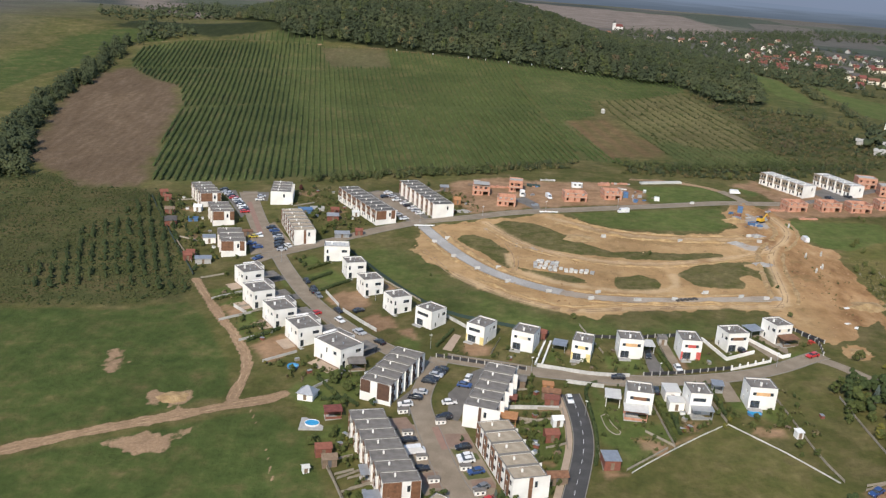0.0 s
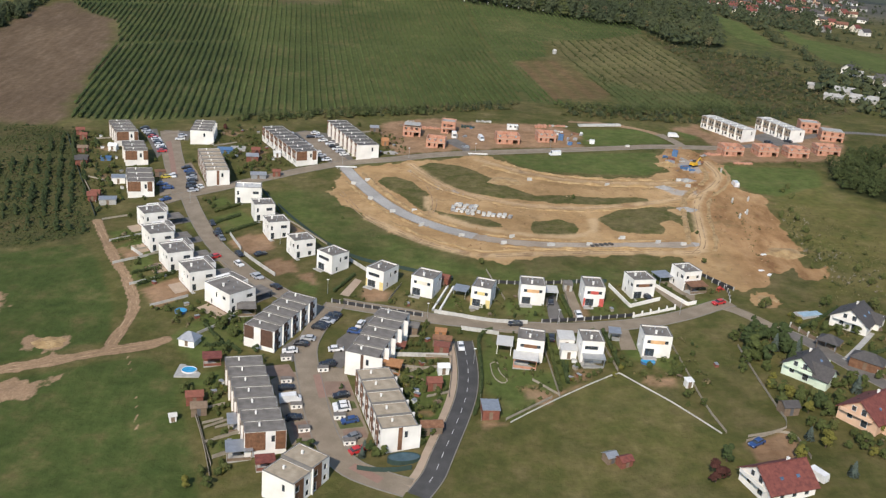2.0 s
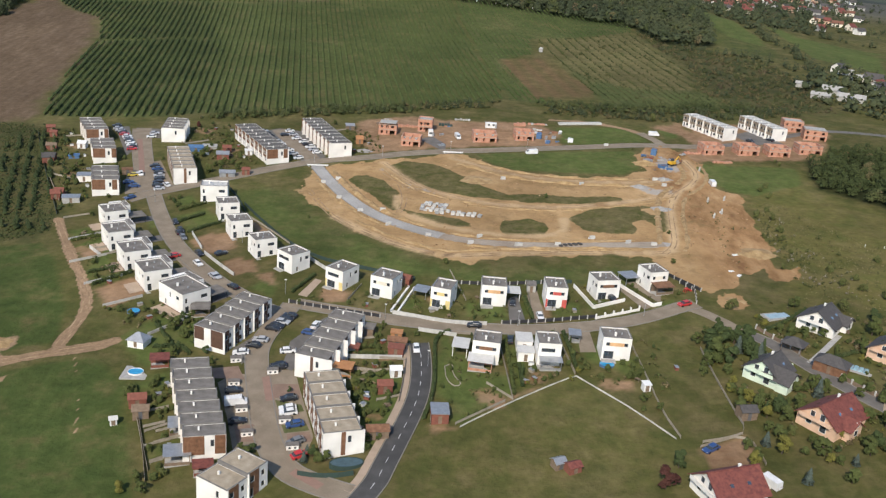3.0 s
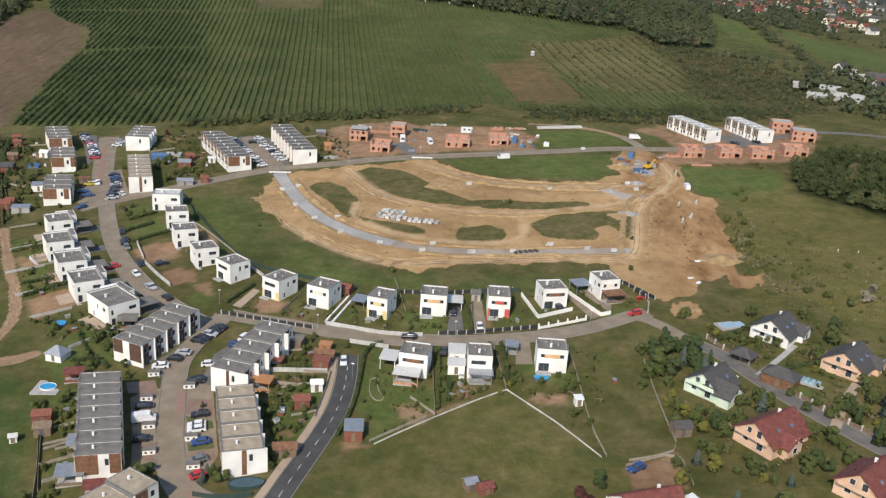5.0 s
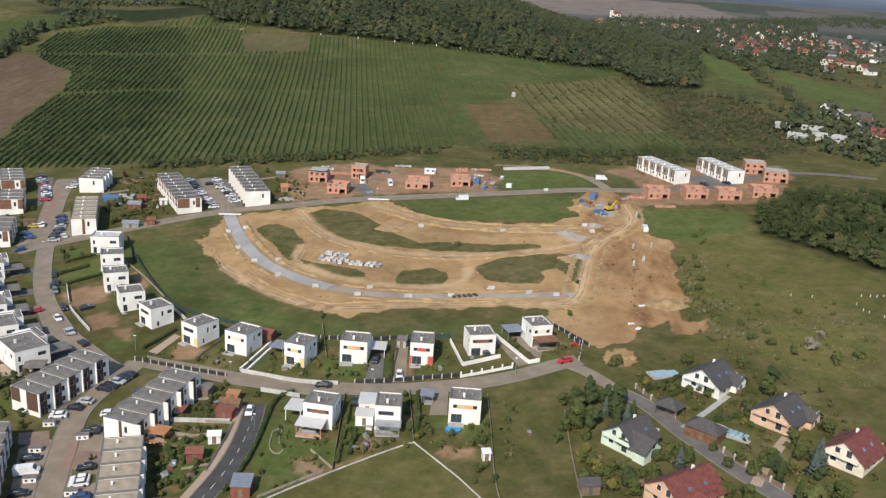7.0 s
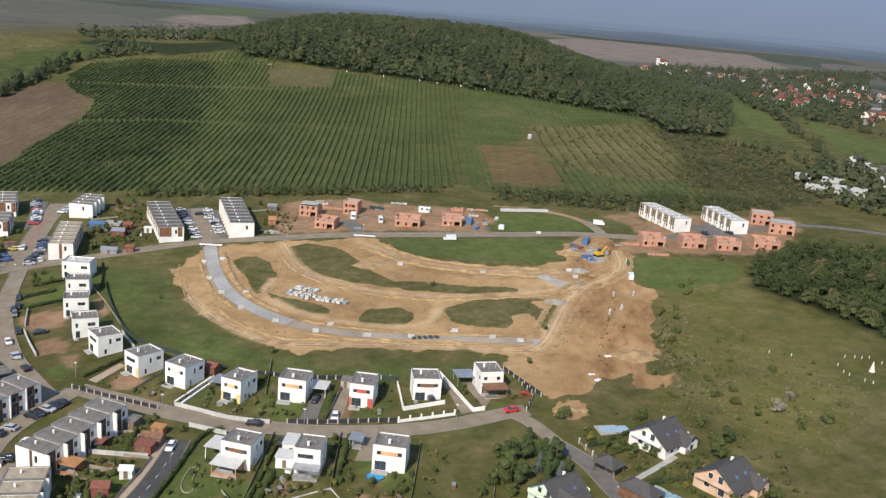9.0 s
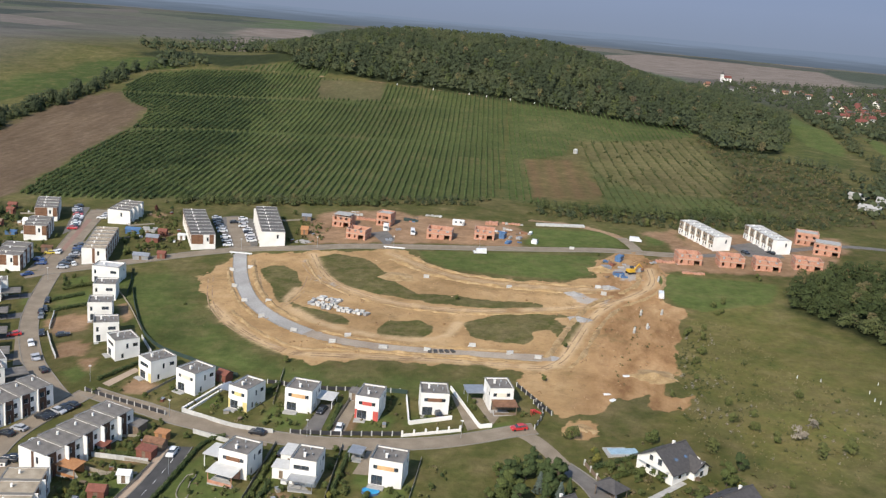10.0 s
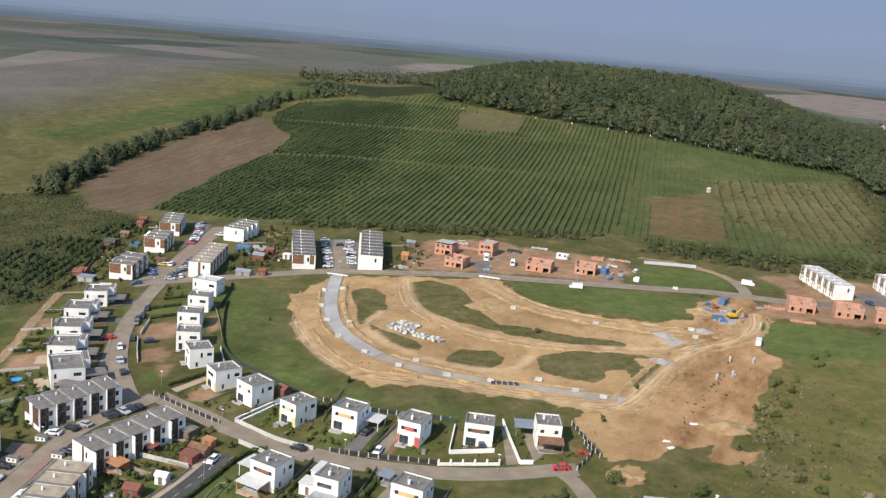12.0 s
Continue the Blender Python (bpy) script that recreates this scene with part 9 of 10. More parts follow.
PROPS = [garden_table, lambda: garden_box(WHITESTUFF, "white plastic storage box in garden"), lambda: garden_box(WOODRED, "red wooden compost box in garden"), wood_pile, lambda: garden_box(WEATHERED, "weathered plank raised bed in garden")]
MADE = {}
gr = random.Random(31)
count = 0
for poly, shrubs, props in GARDENS:
    a = np.array(poly)
    done = 0
    for _ in range(shrubs * 8):
        if done >= int(shrubs * 0.8) + props:
            break
        x, y = gr.uniform(a[:, 0].min(), a[:, 0].max()), gr.uniform(a[:, 1].min(), a[:, 1].max())
        if inside(poly, np.array([x]), np.array([y]))[0] < 0 or not free(x, y):
            continue
        done += 1
        count += 1
        if done <= props:
            k = gr.randrange(len(PROPS))
            m = pose(x, y, gz(x, y), 0, 0, gr.uniform(0, 180))
            if k in MADE:
                copy_thing(MADE[k], m)
            else:
                MADE[k] = PROPS[k]()
                MADE[k].matrix_basis = m
        else:
            kind = gr.choice("sssssooyl")
            h = gr.uniform(0.7, 1.9)
            key = (kind, count % 3)
            m = pose(x, y, gz(x, y), 0, 0, gr.uniform(0, 360)) @ Matrix.Diagonal((h * 1.15, h * 1.15, h, 1))
            if key not in GROWN:
                GROWN[key] = tree_model(kind, 300 + count)
                GROWN[key].matrix_basis = m
            else:
                o = GROWN[key]
                copy_thing(o, m @ Matrix.Diagonal((1 / o.scale[0], 1 / o.scale[1], 1 / o.scale[2], 1)))


# low beds and weeds in the gardens, one planting per garden
HERBS = [leaf("bed_plants", [(0.05, 0.065, 0.02), (0.085, 0.095, 0.03), (0.14, 0.115, 0.05)], 0.4, 0.35), leaf("faded_bed_plants", [(0.085, 0.07, 0.035), (0.13, 0.105, 0.055), (0.20, 0.16, 0.09)], 0.4, 0.35)]
for gi, (poly, shrubs, props) in enumerate(GARDENS):
    for k in (0, 1):
        x, y = fill(poly, (1.15, 1.15), 400 + gi * 2 + k, 0.9)
        keep = waves(x, y, 6, 500 + gi * 2 + k) > (0.5 if k == 0 else 0.8)
        for q in POOLS:
            keep &= np.hypot(x - q[0][0], y - q[0][1]) > 6.0
        for ln in (DRIVE_A, DRIVE_B):
            keep &= from_line(ln, x, y) > 2.0
        x, y = x[keep], y[keep]
        keep = np.array([free(a, b, 0.6) for a, b in zip(x, y)], bool)
        if keep.sum() > 4:
            wood("garden_planting", x[keep], y[keep], "low bed plants and shrubs in the garden" if k == 0 else "faded autumn beds in the garden", 600 + gi * 2 + k, (0.3, 1.0), 6, 0.9, HERBS[k], 0.0, (0.22, 0.42), False)


# ---- pools ----
def round_pool(p, a, b, h, ang, label, rim_mat=WHITESTUFF, deck=None, water=POOLWATER):
    x, y = p
    t = thing("garden_pool", label, "pool", pose(x, y, gz(x, y), 0, 0, ang))
    n = 24
    ring = [(a * math.cos(i * math.tau / n), b * math.sin(i * math.tau / n)) for i in range(n)]
    g = Geo()
    for i in range(n):
        (x0, y0), (x1, y1) = ring[i], ring[(i + 1) % n]
        k = 0.95
        g.quad((x0, y0, -0.5), (x1, y1, -0.5), (x1, y1, h), (x0, y0, h)).quad((x0, y0, h), (x1, y1, h), (x1 * k, y1 * k, h), (x0 * k, y0 * k, h)).quad((x0 * k, y0 * k, h), (x1 * k, y1 * k, h), (x1 * k, y1 * k, h - 0.3), (x0 * k, y0 * k, h - 0.3))
    part("pool_wall", g, rim_mat, t)
    part("water", Geo().quad(*[(u * 0.96, v * 0.96, h - 0.15) for u, v in ring]), water, t)
    if deck:
        part("deck", Geo().box(-deck, -deck, -0.6, deck, deck, 0.12), CONCRETE, t, "pale paved pool deck")
    return t


(pa, _), (pb, _), (pc, _), (pd, _), (pe, _), (pf, _) = POOLS
round_pool(pa, 2.0, 1.8, 0.5, 0, "round blue pool set in a pale deck", deck=3.2)
round_pool(pb, 2.0, 1.7, 0.5, 0, "small inflated blue garden pool", BLUETARP)
round_pool(pc, 3.8, 1.9, 0.9, 12, "oval pool under a dark cover", TEALFENCE, water=mat("dark_pool_cover", [(0.035, 0.07, 0.09), (0.05, 0.10, 0.125)], 0.5))
round_pool(pd, 1.8, 1.8, 0.5, 0, "round blue garden pool on grass", BLUETARP)
PALEBLUE = mat("pale_glazed_cover", [(0.22, 0.36, 0.42), (0.30, 0.45, 0.50)], 0.25, scale=0.8)
t = thing("pool_cover", "long pool with ribbed blue glazed cover", "pool", pose(pe[0], pe[1], gz(*pe), 0, 0, -35))
part("deck", Geo().box(-4.8, -2.4, -0.8, 4.8, 2.4, 0.1), CONCRETE, t)
for i in range(6):
    part("cover_segment", Geo().bevel_box(-3.9 + i * 1.3, -1.5, 0.1, -2.75 + i * 1.3, 1.5, 0.45, 0.25), PALEBLUE, t)
t = thing("pool_deck", "pale blue covered pool on a paved deck", "pool", pose(pf[0], pf[1], gz(*pf), 0, 0, 20))
part("deck", Geo().box(-4.5, -2.2, -0.8, 4.5, 2.2, 0.12), CONCRETE, t)
part("cover", Geo().bevel_box(-3.6, -1.4, 0.12, 3.6, 1.4, 0.3, 0.06), mat("pale_blue_cover", [(0.30, 0.42, 0.50)], 0.6), t)

# ---- building site ----
for i, (x, y) in enumerate(BLOCKS):
    a = (i * 53) % 40 - 10
    t = thing("concrete_panel", "pale precast concrete panel standing on sand", "concrete block", pose(x, y, gz(x, y), 0, 0, a), "precast concrete pieces")
    part("slab", Geo().bevel_box(-1.0, -0.3, -0.2, 1.0, 0.3, 1.1, 0.05), PALECON, t)
    part("foot", Geo().box(-1.1, -0.5, -0.25, 1.1, 0.5, 0.1), CONCRETE, t)
for i, (x, y) in enumerate(PIPES):
    t = thing("shaft_ring", "white tapered concrete shaft on the bare slope", "concrete shaft", pose(x, y, gz(x, y), 3, 2, i * 40))
    part("ring", Geo().tube((0, 0, -0.3), (0, 0, 1.2), 0.42, 0.42, 14), CONCRETE, t)
    part("cone", Geo().tube((0, 0, 1.2), (0, 0, 2.0), 0.42, 0.25, 14), PALECON, t)
def block_pallet(x, y, a, seed):
    rr = random.Random(seed)
    t = thing("block_pallet", "pallet of grey kerb blocks on the site", "pallet", pose(x, y, gz(x, y), 0, 0, a), "pallets of paving blocks")
    part("pallet", Geo().box(-0.75, -0.7, -0.1, 0.75, 0.7, 0.14), WOODOLD, t)
    part("block_layer", Geo().bevel_box(-0.7, -0.65, 0.14, 0.7, 0.0, 0.6 + rr.uniform(0, 0.5), 0.06), PALECON if rr.random() < 0.6 else TIN, t)
    part("block_layer", Geo().bevel_box(-0.7, 0.06, 0.14, 0.7, 0.65, 0.5 + rr.uniform(0, 0.6), 0.06), PALECON, t)


for (ox, oy), nu, nv, turn in (STACK_FIELD, STACK_ROW):
    for i in range(nu):
        for j in range(nv):
            rr = random.Random(i * 17 + j * 5 + nu)
            if rr.random() < 0.14:
                continue
            u, v = 1.95 * i + rr.uniform(-0.3, 0.3), 1.85 * j + rr.uniform(-0.3, 0.3)
            c, s_ = math.cos(radians(turn)), math.sin(radians(turn))
            block_pallet(ox + u * c - v * s_, oy + u * s_ + v * c, turn + rr.uniform(-12, 12), i * 31 + j)
(sx, sy), (ex, ey) = SLABROW
for i in range(12):
    k = i / 11
    x, y = sx + (ex - sx) * k, sy + (ey - sy) * k
    t = thing("slab_stack", "stack of pale concrete panels in grass", "concrete slabs", pose(x, y, gz(x, y), 0, 0, 8), "row of slab stacks")
    part("bearer", Geo().box(-0.8, -1.2, -0.2, 0.8, 1.2, 0.12), WOODOLD, t)
    for j in range(3):
        part("slab", Geo().bevel_box(-0.95, -1.5, 0.12 + j * 0.3, 0.95, 1.5, 0.38 + j * 0.3, 0.03), PALECON, t)


def heap(p, r, h, material, label, seed):
    x, y = p
    rr = np.random.RandomState(seed)
    g, n, m = Geo(), 18, 5
    rows = []
    for j in range(m + 1):
        q = j / m
        rows.append([(x + r * q * math.cos(i * math.tau / n) * (1 + 0.15 * math.sin(i * 1.7 + seed)), y + r * 0.75 * q * math.sin(i * math.tau / n), 0) for i in range(n)])
    for j in range(m):
        for i in range(n):
            pts = []
            for jj, ii in ((j, i), (j + 1, i), (j + 1, (i + 1) % n), (j, (i + 1) % n)):
                a = rows[jj][ii]
                q = jj / m
                pts.append((a[0], a[1], gz(a[0], a[1]) - 0.15 + h * (1 - q) ** 1.3 + 0.12 * math.sin(a[0] * 2.1 + a[1] * 1.7) * (1 - q)))
            g.quad(*pts)
    me = g.mesh("mound", material)
    for pl_ in me.polygons:
        pl_.use_smooth = True
    tagged(new("mound", me), label, "heap")


# ---- bin shelters by the terraces, drive rails, yards of the stepped villas ----
def bin_shelter(m):
    t = thing("bin_shelter", "white bin shelter with grey flat roof", "bin shelter", m, "bin shelters")
    g = Geo().box(-1.7, 0.9, -0.5, 1.7, 1.0, 1.35).box(-1.7, -1.0, -0.5, -1.6, 0.9, 1.35).box(1.6, -1.0, -0.5, 1.7, 0.9, 1.35)
    g.box(-1.6, -1.0, -0.5, 1.6, -0.9, 1.35)
    part("wall", g, PLASTER, t)
    part("roof", Geo().box(-1.85, -1.15, 1.35, 1.85, 1.15, 1.48), MEMBRANE, t)
    for u in (-1.2, 0.3):
        part("shutter", Geo().bevel_box(u + 0.1, -1.03, 0.35, u + 0.75, -0.98, 0.95, 0.01), DARKMETAL, t)
    return t


first = None
for x, y in [b for b in BINS]:
    m = pose(x, y, gz(x, y), 0, 0, 12) @ Matrix.Diagonal((0.8, 0.7, 0.85, 1))
    if first:
        copy_thing(first, pose(x, y, gz(x, y), 0, 0, 12))
    else:
        first = bin_shelter(m)
fence(STONE_RING, "bed_edging", "low stone edging round a rock garden", 0.3, WEATHERED, WEATHERED, 1.2, 0.22, (-0.5, 0.9), 0.15, "edging", 1)
for ln in DRIVE_RAILS:
    fence(ln, "drive_kerb", "white low wall along a garden drive", 0.6, PLASTER, PLASTER, 2.0, 0, (-0.4, 1.0), 0.55, "wall", 0)
SLIDERED = mat("red_plastic", [(0.48, 0.05, 0.04)], 0.5)
t = thing("play_slide", "red plastic garden slide on the lawn", "slide", pose(SLIDE[0], SLIDE[1], gz(*SLIDE), 0, 0, 30))
part("chute", Geo().tube((-0.2, 0, 1.3), (1.9, 0, 0.1), 0.32, 0.36, 8), SLIDERED, t)
part("platform", Geo().bevel_box(-0.9, -0.5, 1.1, -0.1, 0.5, 1.3, 0.03), SLIDERED, t)
for sx in (-0.85, -0.2):
    for sy in (-0.42, 0.42):
        part("leg", Geo().box(sx - 0.05, sy - 0.05, -0.3, sx + 0.05, sy + 0.05, 1.1), SLIDERED, t)
DRIVEM = mat("dark_block_drive", [(0.10, 0.092, 0.085), (0.135, 0.125, 0.115)], 0.9, scale=0.5, detail=6)
for corner, w, d, ang, *_rest in VILLAS[-5:]:
    m = pose(corner[0], corner[1], 0, 0, 0, ang)
    at = lambda u, v: tuple((m @ Vector((u, v, 0)))[:2])
    patch("pavement", [at(w + 0.1, 0.4), at(w + 11.5, 0.4), at(w + 11.5, 5.2), at(w + 0.1, 5.2)], DRIVEM, "dark block-paved drive beside the villa", 0.05)
    x, y = at(w + 3.2, 2.8)
    c = thing("carport", "grey flat carport on dark steel posts", "carport", pose(x, y, gz(x, y), 0, 0, ang), "villa carports")
    for a in (-2.6, 2.6):
        for b in (-2.3, 2.3):
            part("post", Geo().box(a - 0.08, b - 0.08, -1.0, a + 0.08, b + 0.08, 2.5), DARKMETAL, c)
    part("roof", Geo().bevel_box(-3.1, -2.8, 2.5, 2.9, 2.8, 2.78, 0.03), MEMBRANE, c)
    part("fascia", Geo().box(-3.12, -2.86, 2.42, 2.95, -2.81, 2.8), CAP, c)
    fence([at(-1.5, -2.6), at(-7, -2.8), at(-13, -3.0)], "garden_wall", "grey stepped garden wall on the slope", 0.8, PALECON, CONCRETE, 2.0, 0, (-0.6, 1.0), 0.25, "wall", 0)
    patch("pavement", [at(-4.2, 1.0), at(-0.1, 1.0), at(-0.1, d - 2), at(-4.2, d - 2)], SANDPAVE, "pale paved garden terrace", 0.08)
GRAVELM = mat("grey_gravel", [(0.26, 0.245, 0.225), (0.36, 0.345, 0.32)], 0.95, scale=1.2, bump=0.4)
SOILM = mat("orange_soil", [(0.25, 0.16, 0.072), (0.33, 0.22, 0.102), (0.41, 0.285, 0.145)], 0.95, scale=0.4, detail=2.5, bump=0.4)
for i, p in enumerate(GRAVELHEAP):
    heap(p, 4.5, 1.2, GRAVELM, "low heap of grey gravel on sand", i)
for i, (x, y, r, h) in enumerate(((141.5, 402.0, 6, 2.2), (139.0, 263.0, 5, 0.5), (66.0, 371.0, 9, 1.0), (158.0, 300.0, 8, 1.5), (-68.0, 231.0, 6, 0.8))):
    heap((x, y), r, h, SOILM, "heap of orange soil on the site", 20 + i)

# spoil ridges beside the haul tracks and loose clods on the sand
def berm(line, wide, high, seed):
    c = curve(line, 1.5)
    s = sides(c)
    r = np.random.RandomState(seed)
    g = Geo()
    rows = []
    for i in range(len(c)):
        k = 0.55 + 0.45 * math.sin(i * 0.7 + seed) * math.sin(i * 0.23) + r.uniform(-0.15, 0.15)
        k = max(0.1, k) * min(1.0, i / 3, (len(c) - 1 - i) / 3)
        w = wide * r.uniform(0.75, 1.15)
        row = []
        for o, z in ((-1.0, -0.25), (-0.5, 0.55), (-0.05, 1.0), (0.4, 0.6), (1.0, -0.25)):
            p = c[i] + s[i] * o * w + r.uniform(-0.15, 0.15, 2)
            row.append((p[0], p[1], gz(*p) + (high * k * z if z > 0 else -0.25)))
        rows.append(row)
    for a, b in zip(rows, rows[1:]):
        for j in range(4):
            g.quad(a[j], b[j], b[j + 1], a[j + 1])
    solid("spoil_ridge", g, SOILM, "low ridge of orange spoil beside the track", "heap")


for k, (a, b, o, w, h) in enumerate(((2, cut - 2, -5.2, 1.6, 0.9), (5, cut - 6, 4.3, 1.1, 0.6), (cut, len(arc) - 3, -4.2, 1.2, 0.6), (cut + 3, len(arc) - 4, 4.0, 0.9, 0.5))):
    berm([tuple(p) for p in (arc + sides(arc) * o)[a:b]], w, h, 700 + k)
for k, (ln, o, w, h) in enumerate(((SAND_UPPER, 4.0, 1.5, 0.9), (SAND_UPPER, -4.2, 1.3, 0.7), (SAND_EAST, 5.0, 1.6, 0.9), (SAND_EAST, -4.5, 1.2, 0.6), (SAND_CROSS, 3.6, 0.9, 0.5), (SAND_LOWER, -4.0, 1.2, 0.6))):
    q = curve(ln, 3.0)
    berm([tuple(p) for p in (q + sides(q) * o)[2:-2]], w, h, 720 + k)
CLOD = leaf("soil_clods", [(0.22, 0.135, 0.07), (0.32, 0.205, 0.11), (0.42, 0.30, 0.18)], 0.3, 0.3)
x, y = fill(SITE, (1.5, 1.5), 740, 0.9)
r = np.random.RandomState(741)
ok = waves(x, y, 8, 742) + r.uniform(-0.6, 0.6, x.shape) + (x > 138) * 0.15 > 0.9
for isle in (ISLE_A, ISLE_B, ISLE_C, ISLE_D, ISLE_E):
    ok &= inside(isle, x, y) < 0.5
for ln in (GRAVEL_ARC, SAND_UPPER, SAND_EAST, SAND_CROSS, SAND_LOWER):
    ok &= from_line(curve(ln, 3), x, y) > 2.9
x, y = x[ok], y[ok]
size = r.uniform(0.12, 0.5, (len(x), 1)) * np.array([[1.0, 1.0, 0.6]])
tagged(new("soil_clods", clumps("soil_clods", np.c_[x, y, ground_z(x, y) + 0.08], size, CLOD, 743)), "loose orange soil clods over the dug ground", "soil", kind="stuff")

x, y = fill(SITE, (2.6, 2.6), 760, 0.9)
r = np.random.RandomState(761)
gully = from_line(curve(GULLY, 2), x, y)
ok = (x > 134) & (waves(x, y, 16, 762) + r.uniform(-0.5, 0.5, x.shape) > 0.95) | (gully < 1.4)
for ln in (SAND_EAST, GRAVEL_ARC):
    ok &= from_line(curve(ln, 3), x, y) > 3.2
wood("scrub", x[ok], y[ok], "thin weeds in the ruts of the dug slope", 763, (0.2, 0.7), 9, 0.9, SCRUBLEAF, 0.0, (0.14, 0.3))
for k in range(5):
    x, y = 91.5 + k * 1.7, 303.2 + k * 0.45
    t = thing("kerb_stack", "low stack of dark kerb stones on a pallet", "kerb stack", pose(x, y, gz(x, y), 0, 0, 12 + k * 5), "kerb stacks")
    part("pallet", Geo().box(-0.6, -1.0, -0.15, 0.6, 1.0, 0.14), WOODOLD, t)
    for j in range(4):
        part("kerb", Geo().bevel_box(-0.55 + j * 0.28, -0.95, 0.14, -0.30 + j * 0.28, 0.95, 0.52, 0.03), ASPHALT, t)
for x, y, a in ((150.0, 298.4, 20), (157.8, 340.7, 70), (144.6, 284.7, 10), (146.2, 281.3, 50), (103.0, 310.7, 5)):
    t = thing("sheet_stack", "few pale boards lying on the sand", "boards", pose(x, y, gz(x, y), 0, 0, a), "boards on the site")
    for j in range(2):
        part("board", Geo().box(-0.9 + j * 0.2, -0.5 + j * 0.1, -0.05 + j * 0.12, 0.9 + j * 0.2, 0.5 + j * 0.1, 0.06 + j * 0.12), WHITESTUFF, t)

# a yellow digger by the site entrance
DX, DY = DIGGER
dig = thing("excavator", "yellow tracked excavator standing on sand", "excavator", pose(DX, DY, gz(DX, DY), 0, 0, 35))
for s in (-1, 1):
    part("track", Geo().bevel_box(-1.7, s * 1.0 - 0.3, 0, 1.7, s * 1.0 + 0.3, 0.8, 0.2), TYRE, dig)
part("body", Geo().bevel_box(-1.7, -1.2, 0.8, 1.2, 1.2, 1.9, 0.15), YELLOWMETAL, dig)
part("cab", Geo().bevel_box(0.1, 0.1, 1.9, 1.3, 1.2, 2.9, 0.12), GLASS, dig)
part("boom", Geo().tube((1.0, -0.4, 1.7), (3.2, -0.4, 4.0), 0.28, 0.22).tube((3.2, -0.4, 4.0), (5.0, -0.4, 2.4), 0.2, 0.16), YELLOWMETAL, dig)
part("bucket", Geo().bevel_box(4.6, -0.9, 1.2, 5.5, 0.1, 2.3, 0.15), RUST, dig)

# white barriers across the closed road, lamp posts, marker posts
for x, y, a, w in BARRIERS:
    t = thing("road_barrier", "white road barrier on feet", "barrier", pose(x, y, gz(x, y), 0, 0, a))
    part("board", Geo().box(-w / 2, -0.05, 0.45, w / 2, 0.05, 1.0), WHITESTUFF, t)
    for u in (-w * 0.4, w * 0.4):
        part("foot", Geo().box(u - 0.15, -0.4, -0.1, u + 0.15, 0.4, 0.45), CONCRETE, t)
for x, y in LAMPS:
    t = thing("street_lamp", "slim grey street lamp with pale head", "street lamp", pose(x, y, gz(x, y)), "street lamps")
    part("pole", Geo().tube((0, 0, -0.3), (0, 0, 4.6), 0.07, 0.05), TIN, t)
    part("lamp_head", Geo().bevel_box(-0.35, -0.16, 4.55, 0.35, 0.16, 4.72, 0.05), WHITESTUFF, t)
for x, y in POSTS_WHITE:
    t = thing("marker_post", "short white marker post in the meadow", "post", pose(x, y, gz(x, y)), "marker posts")
    part("stake", Geo().tube((0, 0, -0.2), (0, 0, 0.9), 0.12, 0.10, 6), WHITESTUFF, t)
for x, y in WOOD_POSTS:
    t = thing("marker_post", "white post beside the track along the wood", "post", pose(x, y, gz(x, y)), "posts along the wood")
    part("stake", Geo().tube((0, 0, -0.3), (0, 0, 1.6), 0.4, 0.34, 6), WHITESTUFF, t)
for x, y in CONE:
    t = thing("frame_tent", "narrow pale pointed tent frame in grass", "tent", pose(x, y, gz(x, y)))
    g = Geo()
    for i in range(6):
        a, b = i * math.tau / 6, (i + 1) * math.tau / 6
        g.quad((0.9 * math.cos(a), 0.9 * math.sin(a), -0.1), (0.9 * math.cos(b), 0.9 * math.sin(b), -0.1), (0.04 * math.cos(b), 0.04 * math.sin(b), 3.2), (0.04 * math.cos(a), 0.04 * math.sin(a), 3.2))
    part("cover", g, CREAM, t)


# ---- village and church behind the hill, far land ----
def far_house(x, y, w, d, ang, wall_mat, roof_mat, model={}):
    """A small far house, seen from over half a kilometre."""
    key = (w, d, wall_mat.name, roof_mat.name)
    m = pose(x, y, gz(x, y), 0, 0, ang)
    if key in model:
        return copy_thing(model[key], m)
    h = thing("village_house", "village house with %s roof among trees" % ("orange" if roof_mat is TILEORANGE else "dark red" if roof_mat is TILERED else "grey"), "house", m, "village houses")
    g = Geo().box(-w / 2, -d / 2, -4, w / 2, d / 2, 4.2)
    for s in (-w / 2, w / 2):
        pts = [(s, -d / 2, 4.2), (s, d / 2, 4.2), (s, 0, 4.2 + d * 0.42)]
        g.quad(*(pts if s > 0 else pts[::-1]))
    part("wall", g, wall_mat, h)
    gable_roof(h, w, d, 4.2, d * 0.42, 0.5, roof_mat)
    for u in (-w * 0.1,):
        part("window", Geo().box(u, -d / 2 - 0.05, 1.2, u + 1.3, -d / 2 + 0.02, 2.7), GLASS, h)
    model[key] = h
    return h


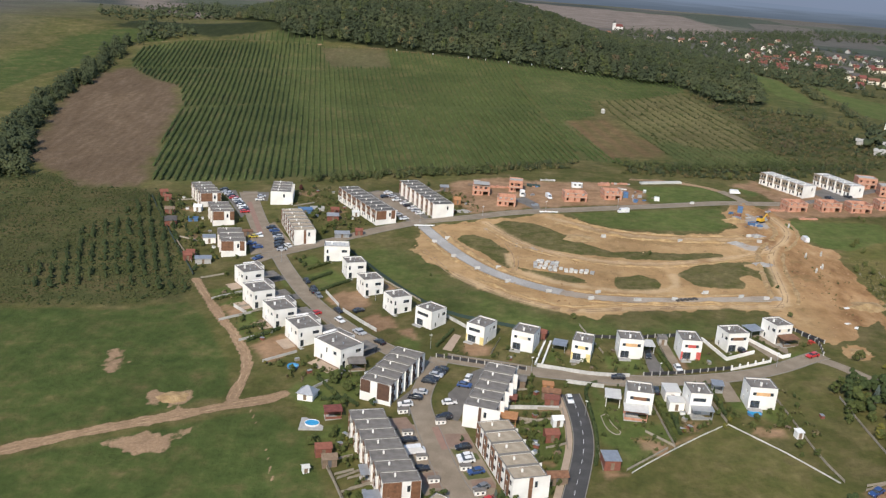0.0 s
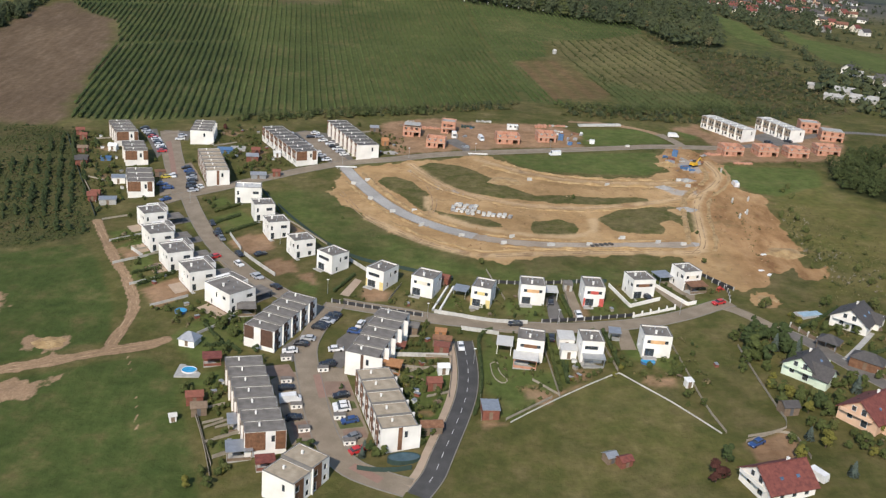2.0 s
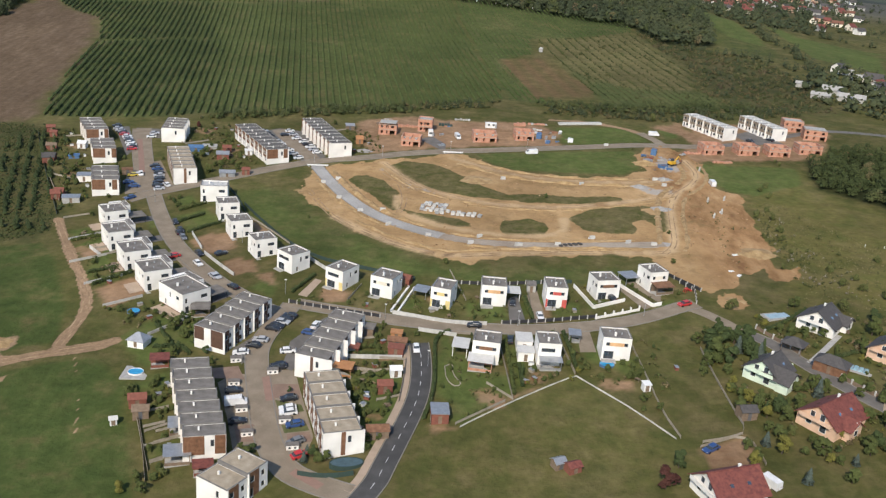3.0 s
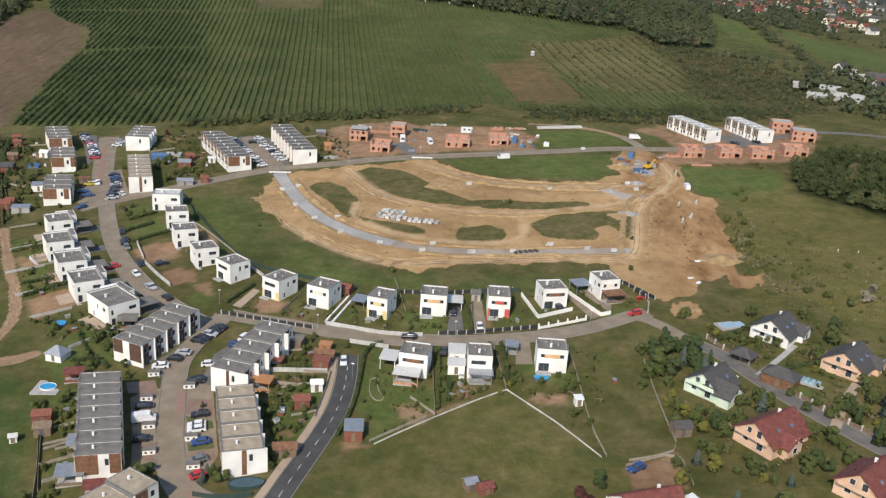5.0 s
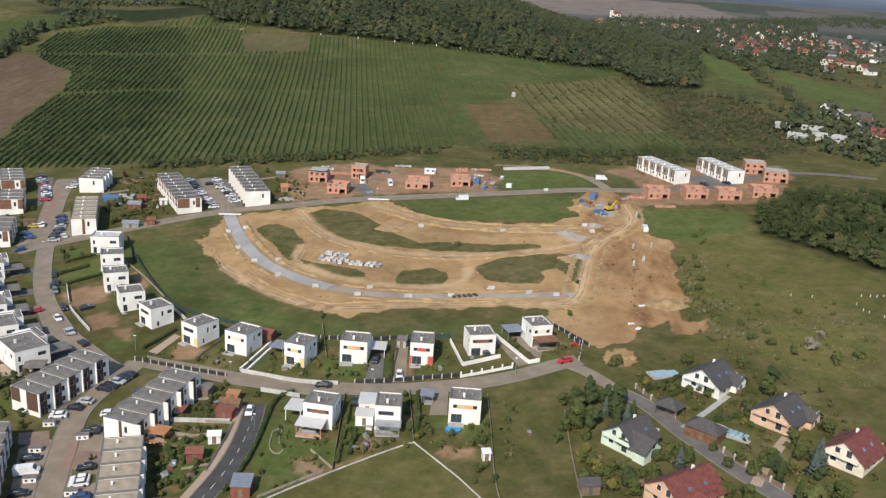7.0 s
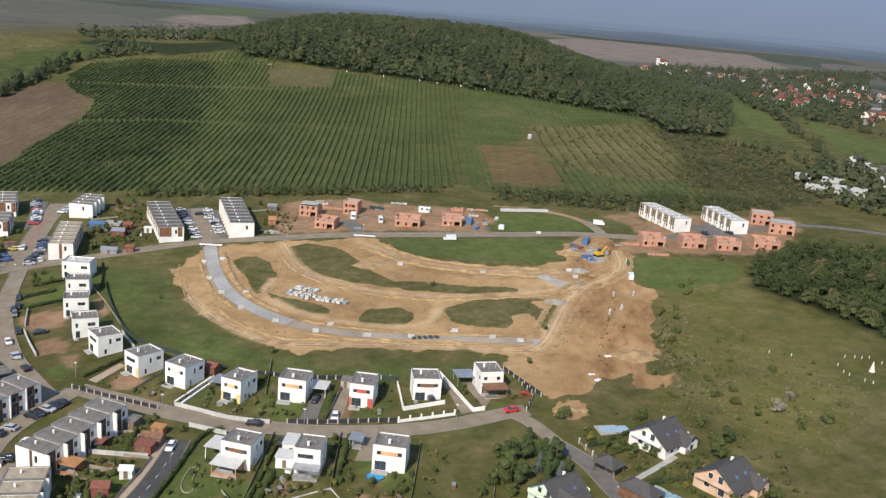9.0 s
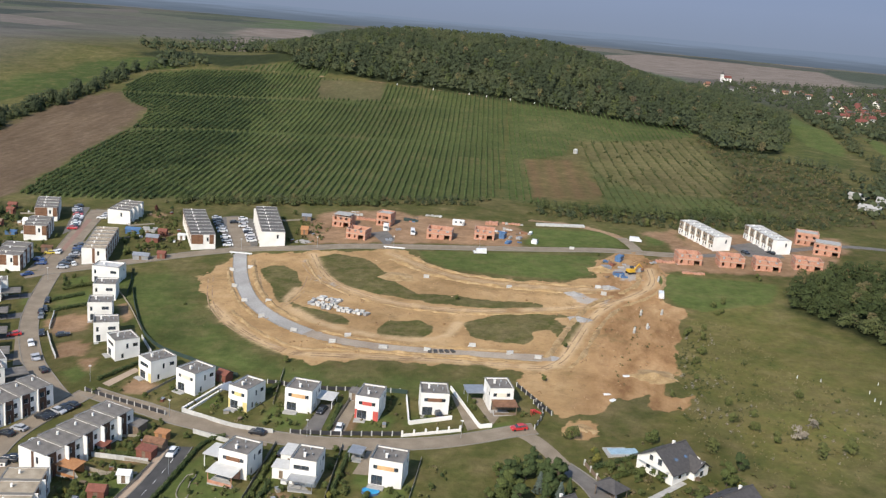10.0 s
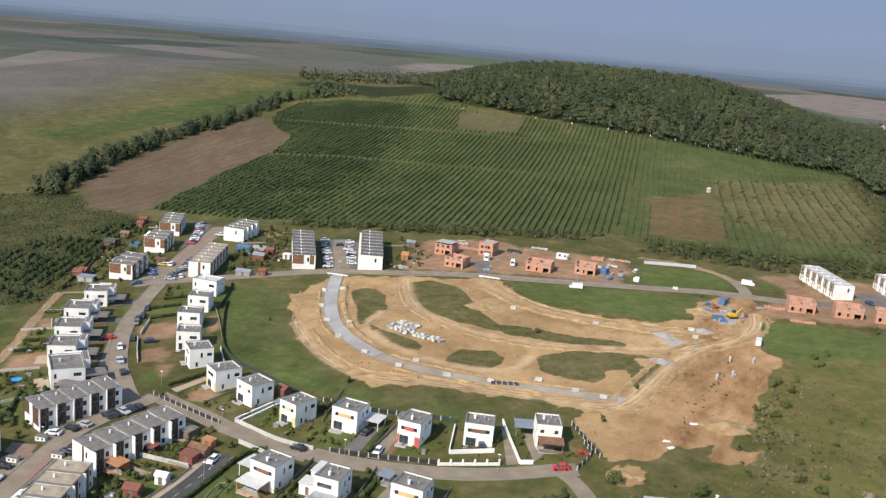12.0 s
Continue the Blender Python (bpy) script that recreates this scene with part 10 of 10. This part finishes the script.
rr = random.Random(5)
for x, y in VILLAGE:
    far_house(x, y, rr.choice((8, 10, 12)), rr.choice((7, 8)), rr.uniform(-40, 60), rr.choice((PLASTER, CREAM, CONCRETE, CONCRETE, PEACH)), rr.choice((TILEORANGE, TILERED, TILERED, SLATE, SLATE)))
x, y = CHURCH
ch = thing("church", "white village church with dark pointed tower", "church", pose(x, y, gz(x, y), 0, 0, 20))
part("tower", Geo().box(-2.6, -2.6, -4, 2.6, 2.6, 15), PLASTER, ch)
g = Geo()
g.quad((-3, -3, 15), (3, -3, 15), (0.9, -0.9, 19), (-0.9, -0.9, 19)).quad((3, -3, 15), (3, 3, 15), (0.9, 0.9, 19), (0.9, -0.9, 19)).quad((3, 3, 15), (-3, 3, 15), (-0.9, 0.9, 19), (0.9, 0.9, 19)).quad((-3, 3, 15), (-3, -3, 15), (-0.9, -0.9, 19), (-0.9, 0.9, 19))
g.tube((0, 0, 19), (0, 0, 25), 0.9, 0.1, 8)
part("spire", g, SLATE, ch)
part("nave", Geo().box(2.6, -4.5, -4, 20, 4.5, 8), PLASTER, ch)
nv = Geo()
for s in (-1, 1):
    nv.quad((2.6, 0, 13), (20, 0, 13), (20, s * 5, 7.6), (2.6, s * 5, 7.6))
part("nave_roof", nv, TILERED, ch)
fx, fy = [], []
for poly, gap, seed in FAR_WOODS:
    a, b = fill(poly, (gap, gap), seed)
    ok = np.ones(a.shape, bool)
    for glade in (MEADOW_STRIP, FAR_GREEN[1], *LAWNS[-2:]):
        ok &= inside(glade, a, b) < 0
    fx.append(a[ok]), fy.append(b[ok])
wood("woodland", np.concatenate(fx), np.concatenate(fy), "scattered trees round the village and far fields", 71, (6, 13), 9, 0.6, HILLLEAF, 0.05, (0.07, 0.13))

tr = np.random.RandomState(77)
vx, vy = np.array([p[0] for p in VILLAGE for _ in range(10)]), np.array([p[1] for p in VILLAGE for _ in range(10)])
va, vr = tr.uniform(0, math.tau, vx.shape), tr.uniform(9, 42, vx.shape)
wood("woodland", vx + np.cos(va) * vr, vy + np.sin(va) * vr, "dark garden trees between the village houses", 78, (4, 9), 8, 0.6, HILLLEAF, 0.05, (0.08, 0.16))

# white sheds at the foot of the slope
for x, y, w, d, a in FARMS:
    h = thing("farm_building", "low pale farm building with sheet roof", "farm building", pose(x, y, gz(x, y), 0, 0, a))
    part("wall", Geo().box(-w / 2, -d / 2, -3, w / 2, d / 2, 2.6), CONCRETE, h)
    gable_roof(h, w, d, 2.6, d * 0.22, 0.4, CONCRETE)

# white tank in the orchard
x, y = TANK
t = thing("orchard_hut", "grey round hut standing in the orchard", "hut", pose(x, y, gz(x, y)))
part("drum", Geo().tube((0, 0, -0.5), (0, 0, 2.4), 1.5, 1.5, 16), CONCRETE, t)
part("cap", Geo().tube((0, 0, 2.4), (0, 0, 3.2), 1.6, 0.4, 16), PALEROOF, t)

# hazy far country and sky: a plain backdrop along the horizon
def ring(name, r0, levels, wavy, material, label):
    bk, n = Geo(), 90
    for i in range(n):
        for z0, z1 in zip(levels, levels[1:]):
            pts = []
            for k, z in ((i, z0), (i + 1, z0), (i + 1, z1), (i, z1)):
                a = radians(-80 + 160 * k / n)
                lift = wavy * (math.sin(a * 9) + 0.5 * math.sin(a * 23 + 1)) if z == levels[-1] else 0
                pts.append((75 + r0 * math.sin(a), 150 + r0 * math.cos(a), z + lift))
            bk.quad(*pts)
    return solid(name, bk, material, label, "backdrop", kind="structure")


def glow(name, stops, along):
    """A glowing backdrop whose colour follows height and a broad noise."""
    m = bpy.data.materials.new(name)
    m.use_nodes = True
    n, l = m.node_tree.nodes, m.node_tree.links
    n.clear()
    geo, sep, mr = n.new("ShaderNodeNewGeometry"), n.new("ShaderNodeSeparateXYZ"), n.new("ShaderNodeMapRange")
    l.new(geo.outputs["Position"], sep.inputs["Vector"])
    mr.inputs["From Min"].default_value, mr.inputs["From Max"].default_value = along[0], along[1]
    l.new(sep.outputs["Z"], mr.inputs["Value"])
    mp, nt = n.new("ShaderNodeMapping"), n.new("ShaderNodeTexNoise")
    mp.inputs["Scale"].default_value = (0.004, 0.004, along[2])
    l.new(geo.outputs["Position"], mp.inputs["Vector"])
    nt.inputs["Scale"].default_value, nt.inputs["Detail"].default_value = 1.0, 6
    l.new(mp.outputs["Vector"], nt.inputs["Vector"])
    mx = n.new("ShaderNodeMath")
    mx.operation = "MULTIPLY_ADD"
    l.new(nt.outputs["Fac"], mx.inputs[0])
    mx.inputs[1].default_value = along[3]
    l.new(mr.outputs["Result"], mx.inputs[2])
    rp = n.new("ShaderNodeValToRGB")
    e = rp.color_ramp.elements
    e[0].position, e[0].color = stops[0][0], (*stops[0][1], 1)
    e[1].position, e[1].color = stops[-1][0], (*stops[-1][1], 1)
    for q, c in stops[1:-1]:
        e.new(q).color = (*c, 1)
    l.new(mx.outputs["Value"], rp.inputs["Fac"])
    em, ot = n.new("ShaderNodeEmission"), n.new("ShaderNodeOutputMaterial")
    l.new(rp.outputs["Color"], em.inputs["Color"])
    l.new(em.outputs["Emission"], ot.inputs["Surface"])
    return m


# haze painted into the emission colours: bluer and paler towards the top
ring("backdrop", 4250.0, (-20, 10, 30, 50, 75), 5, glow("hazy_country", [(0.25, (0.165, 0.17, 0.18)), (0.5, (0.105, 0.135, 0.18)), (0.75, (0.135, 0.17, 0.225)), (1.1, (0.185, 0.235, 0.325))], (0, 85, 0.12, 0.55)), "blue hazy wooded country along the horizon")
# added glowing sheet that covers the world sky low over the horizon
ring("backdrop", 4400.0, (-20, 90, 300, 700, 1100), 0, glow("hazy_sky", [(0.0, (0.20, 0.245, 0.335)), (0.3, (0.22, 0.275, 0.40)), (1.0, (0.19, 0.28, 0.46))], (60, 700, 0.002, 0.05)), "pale blue hazy sky over the horizon")
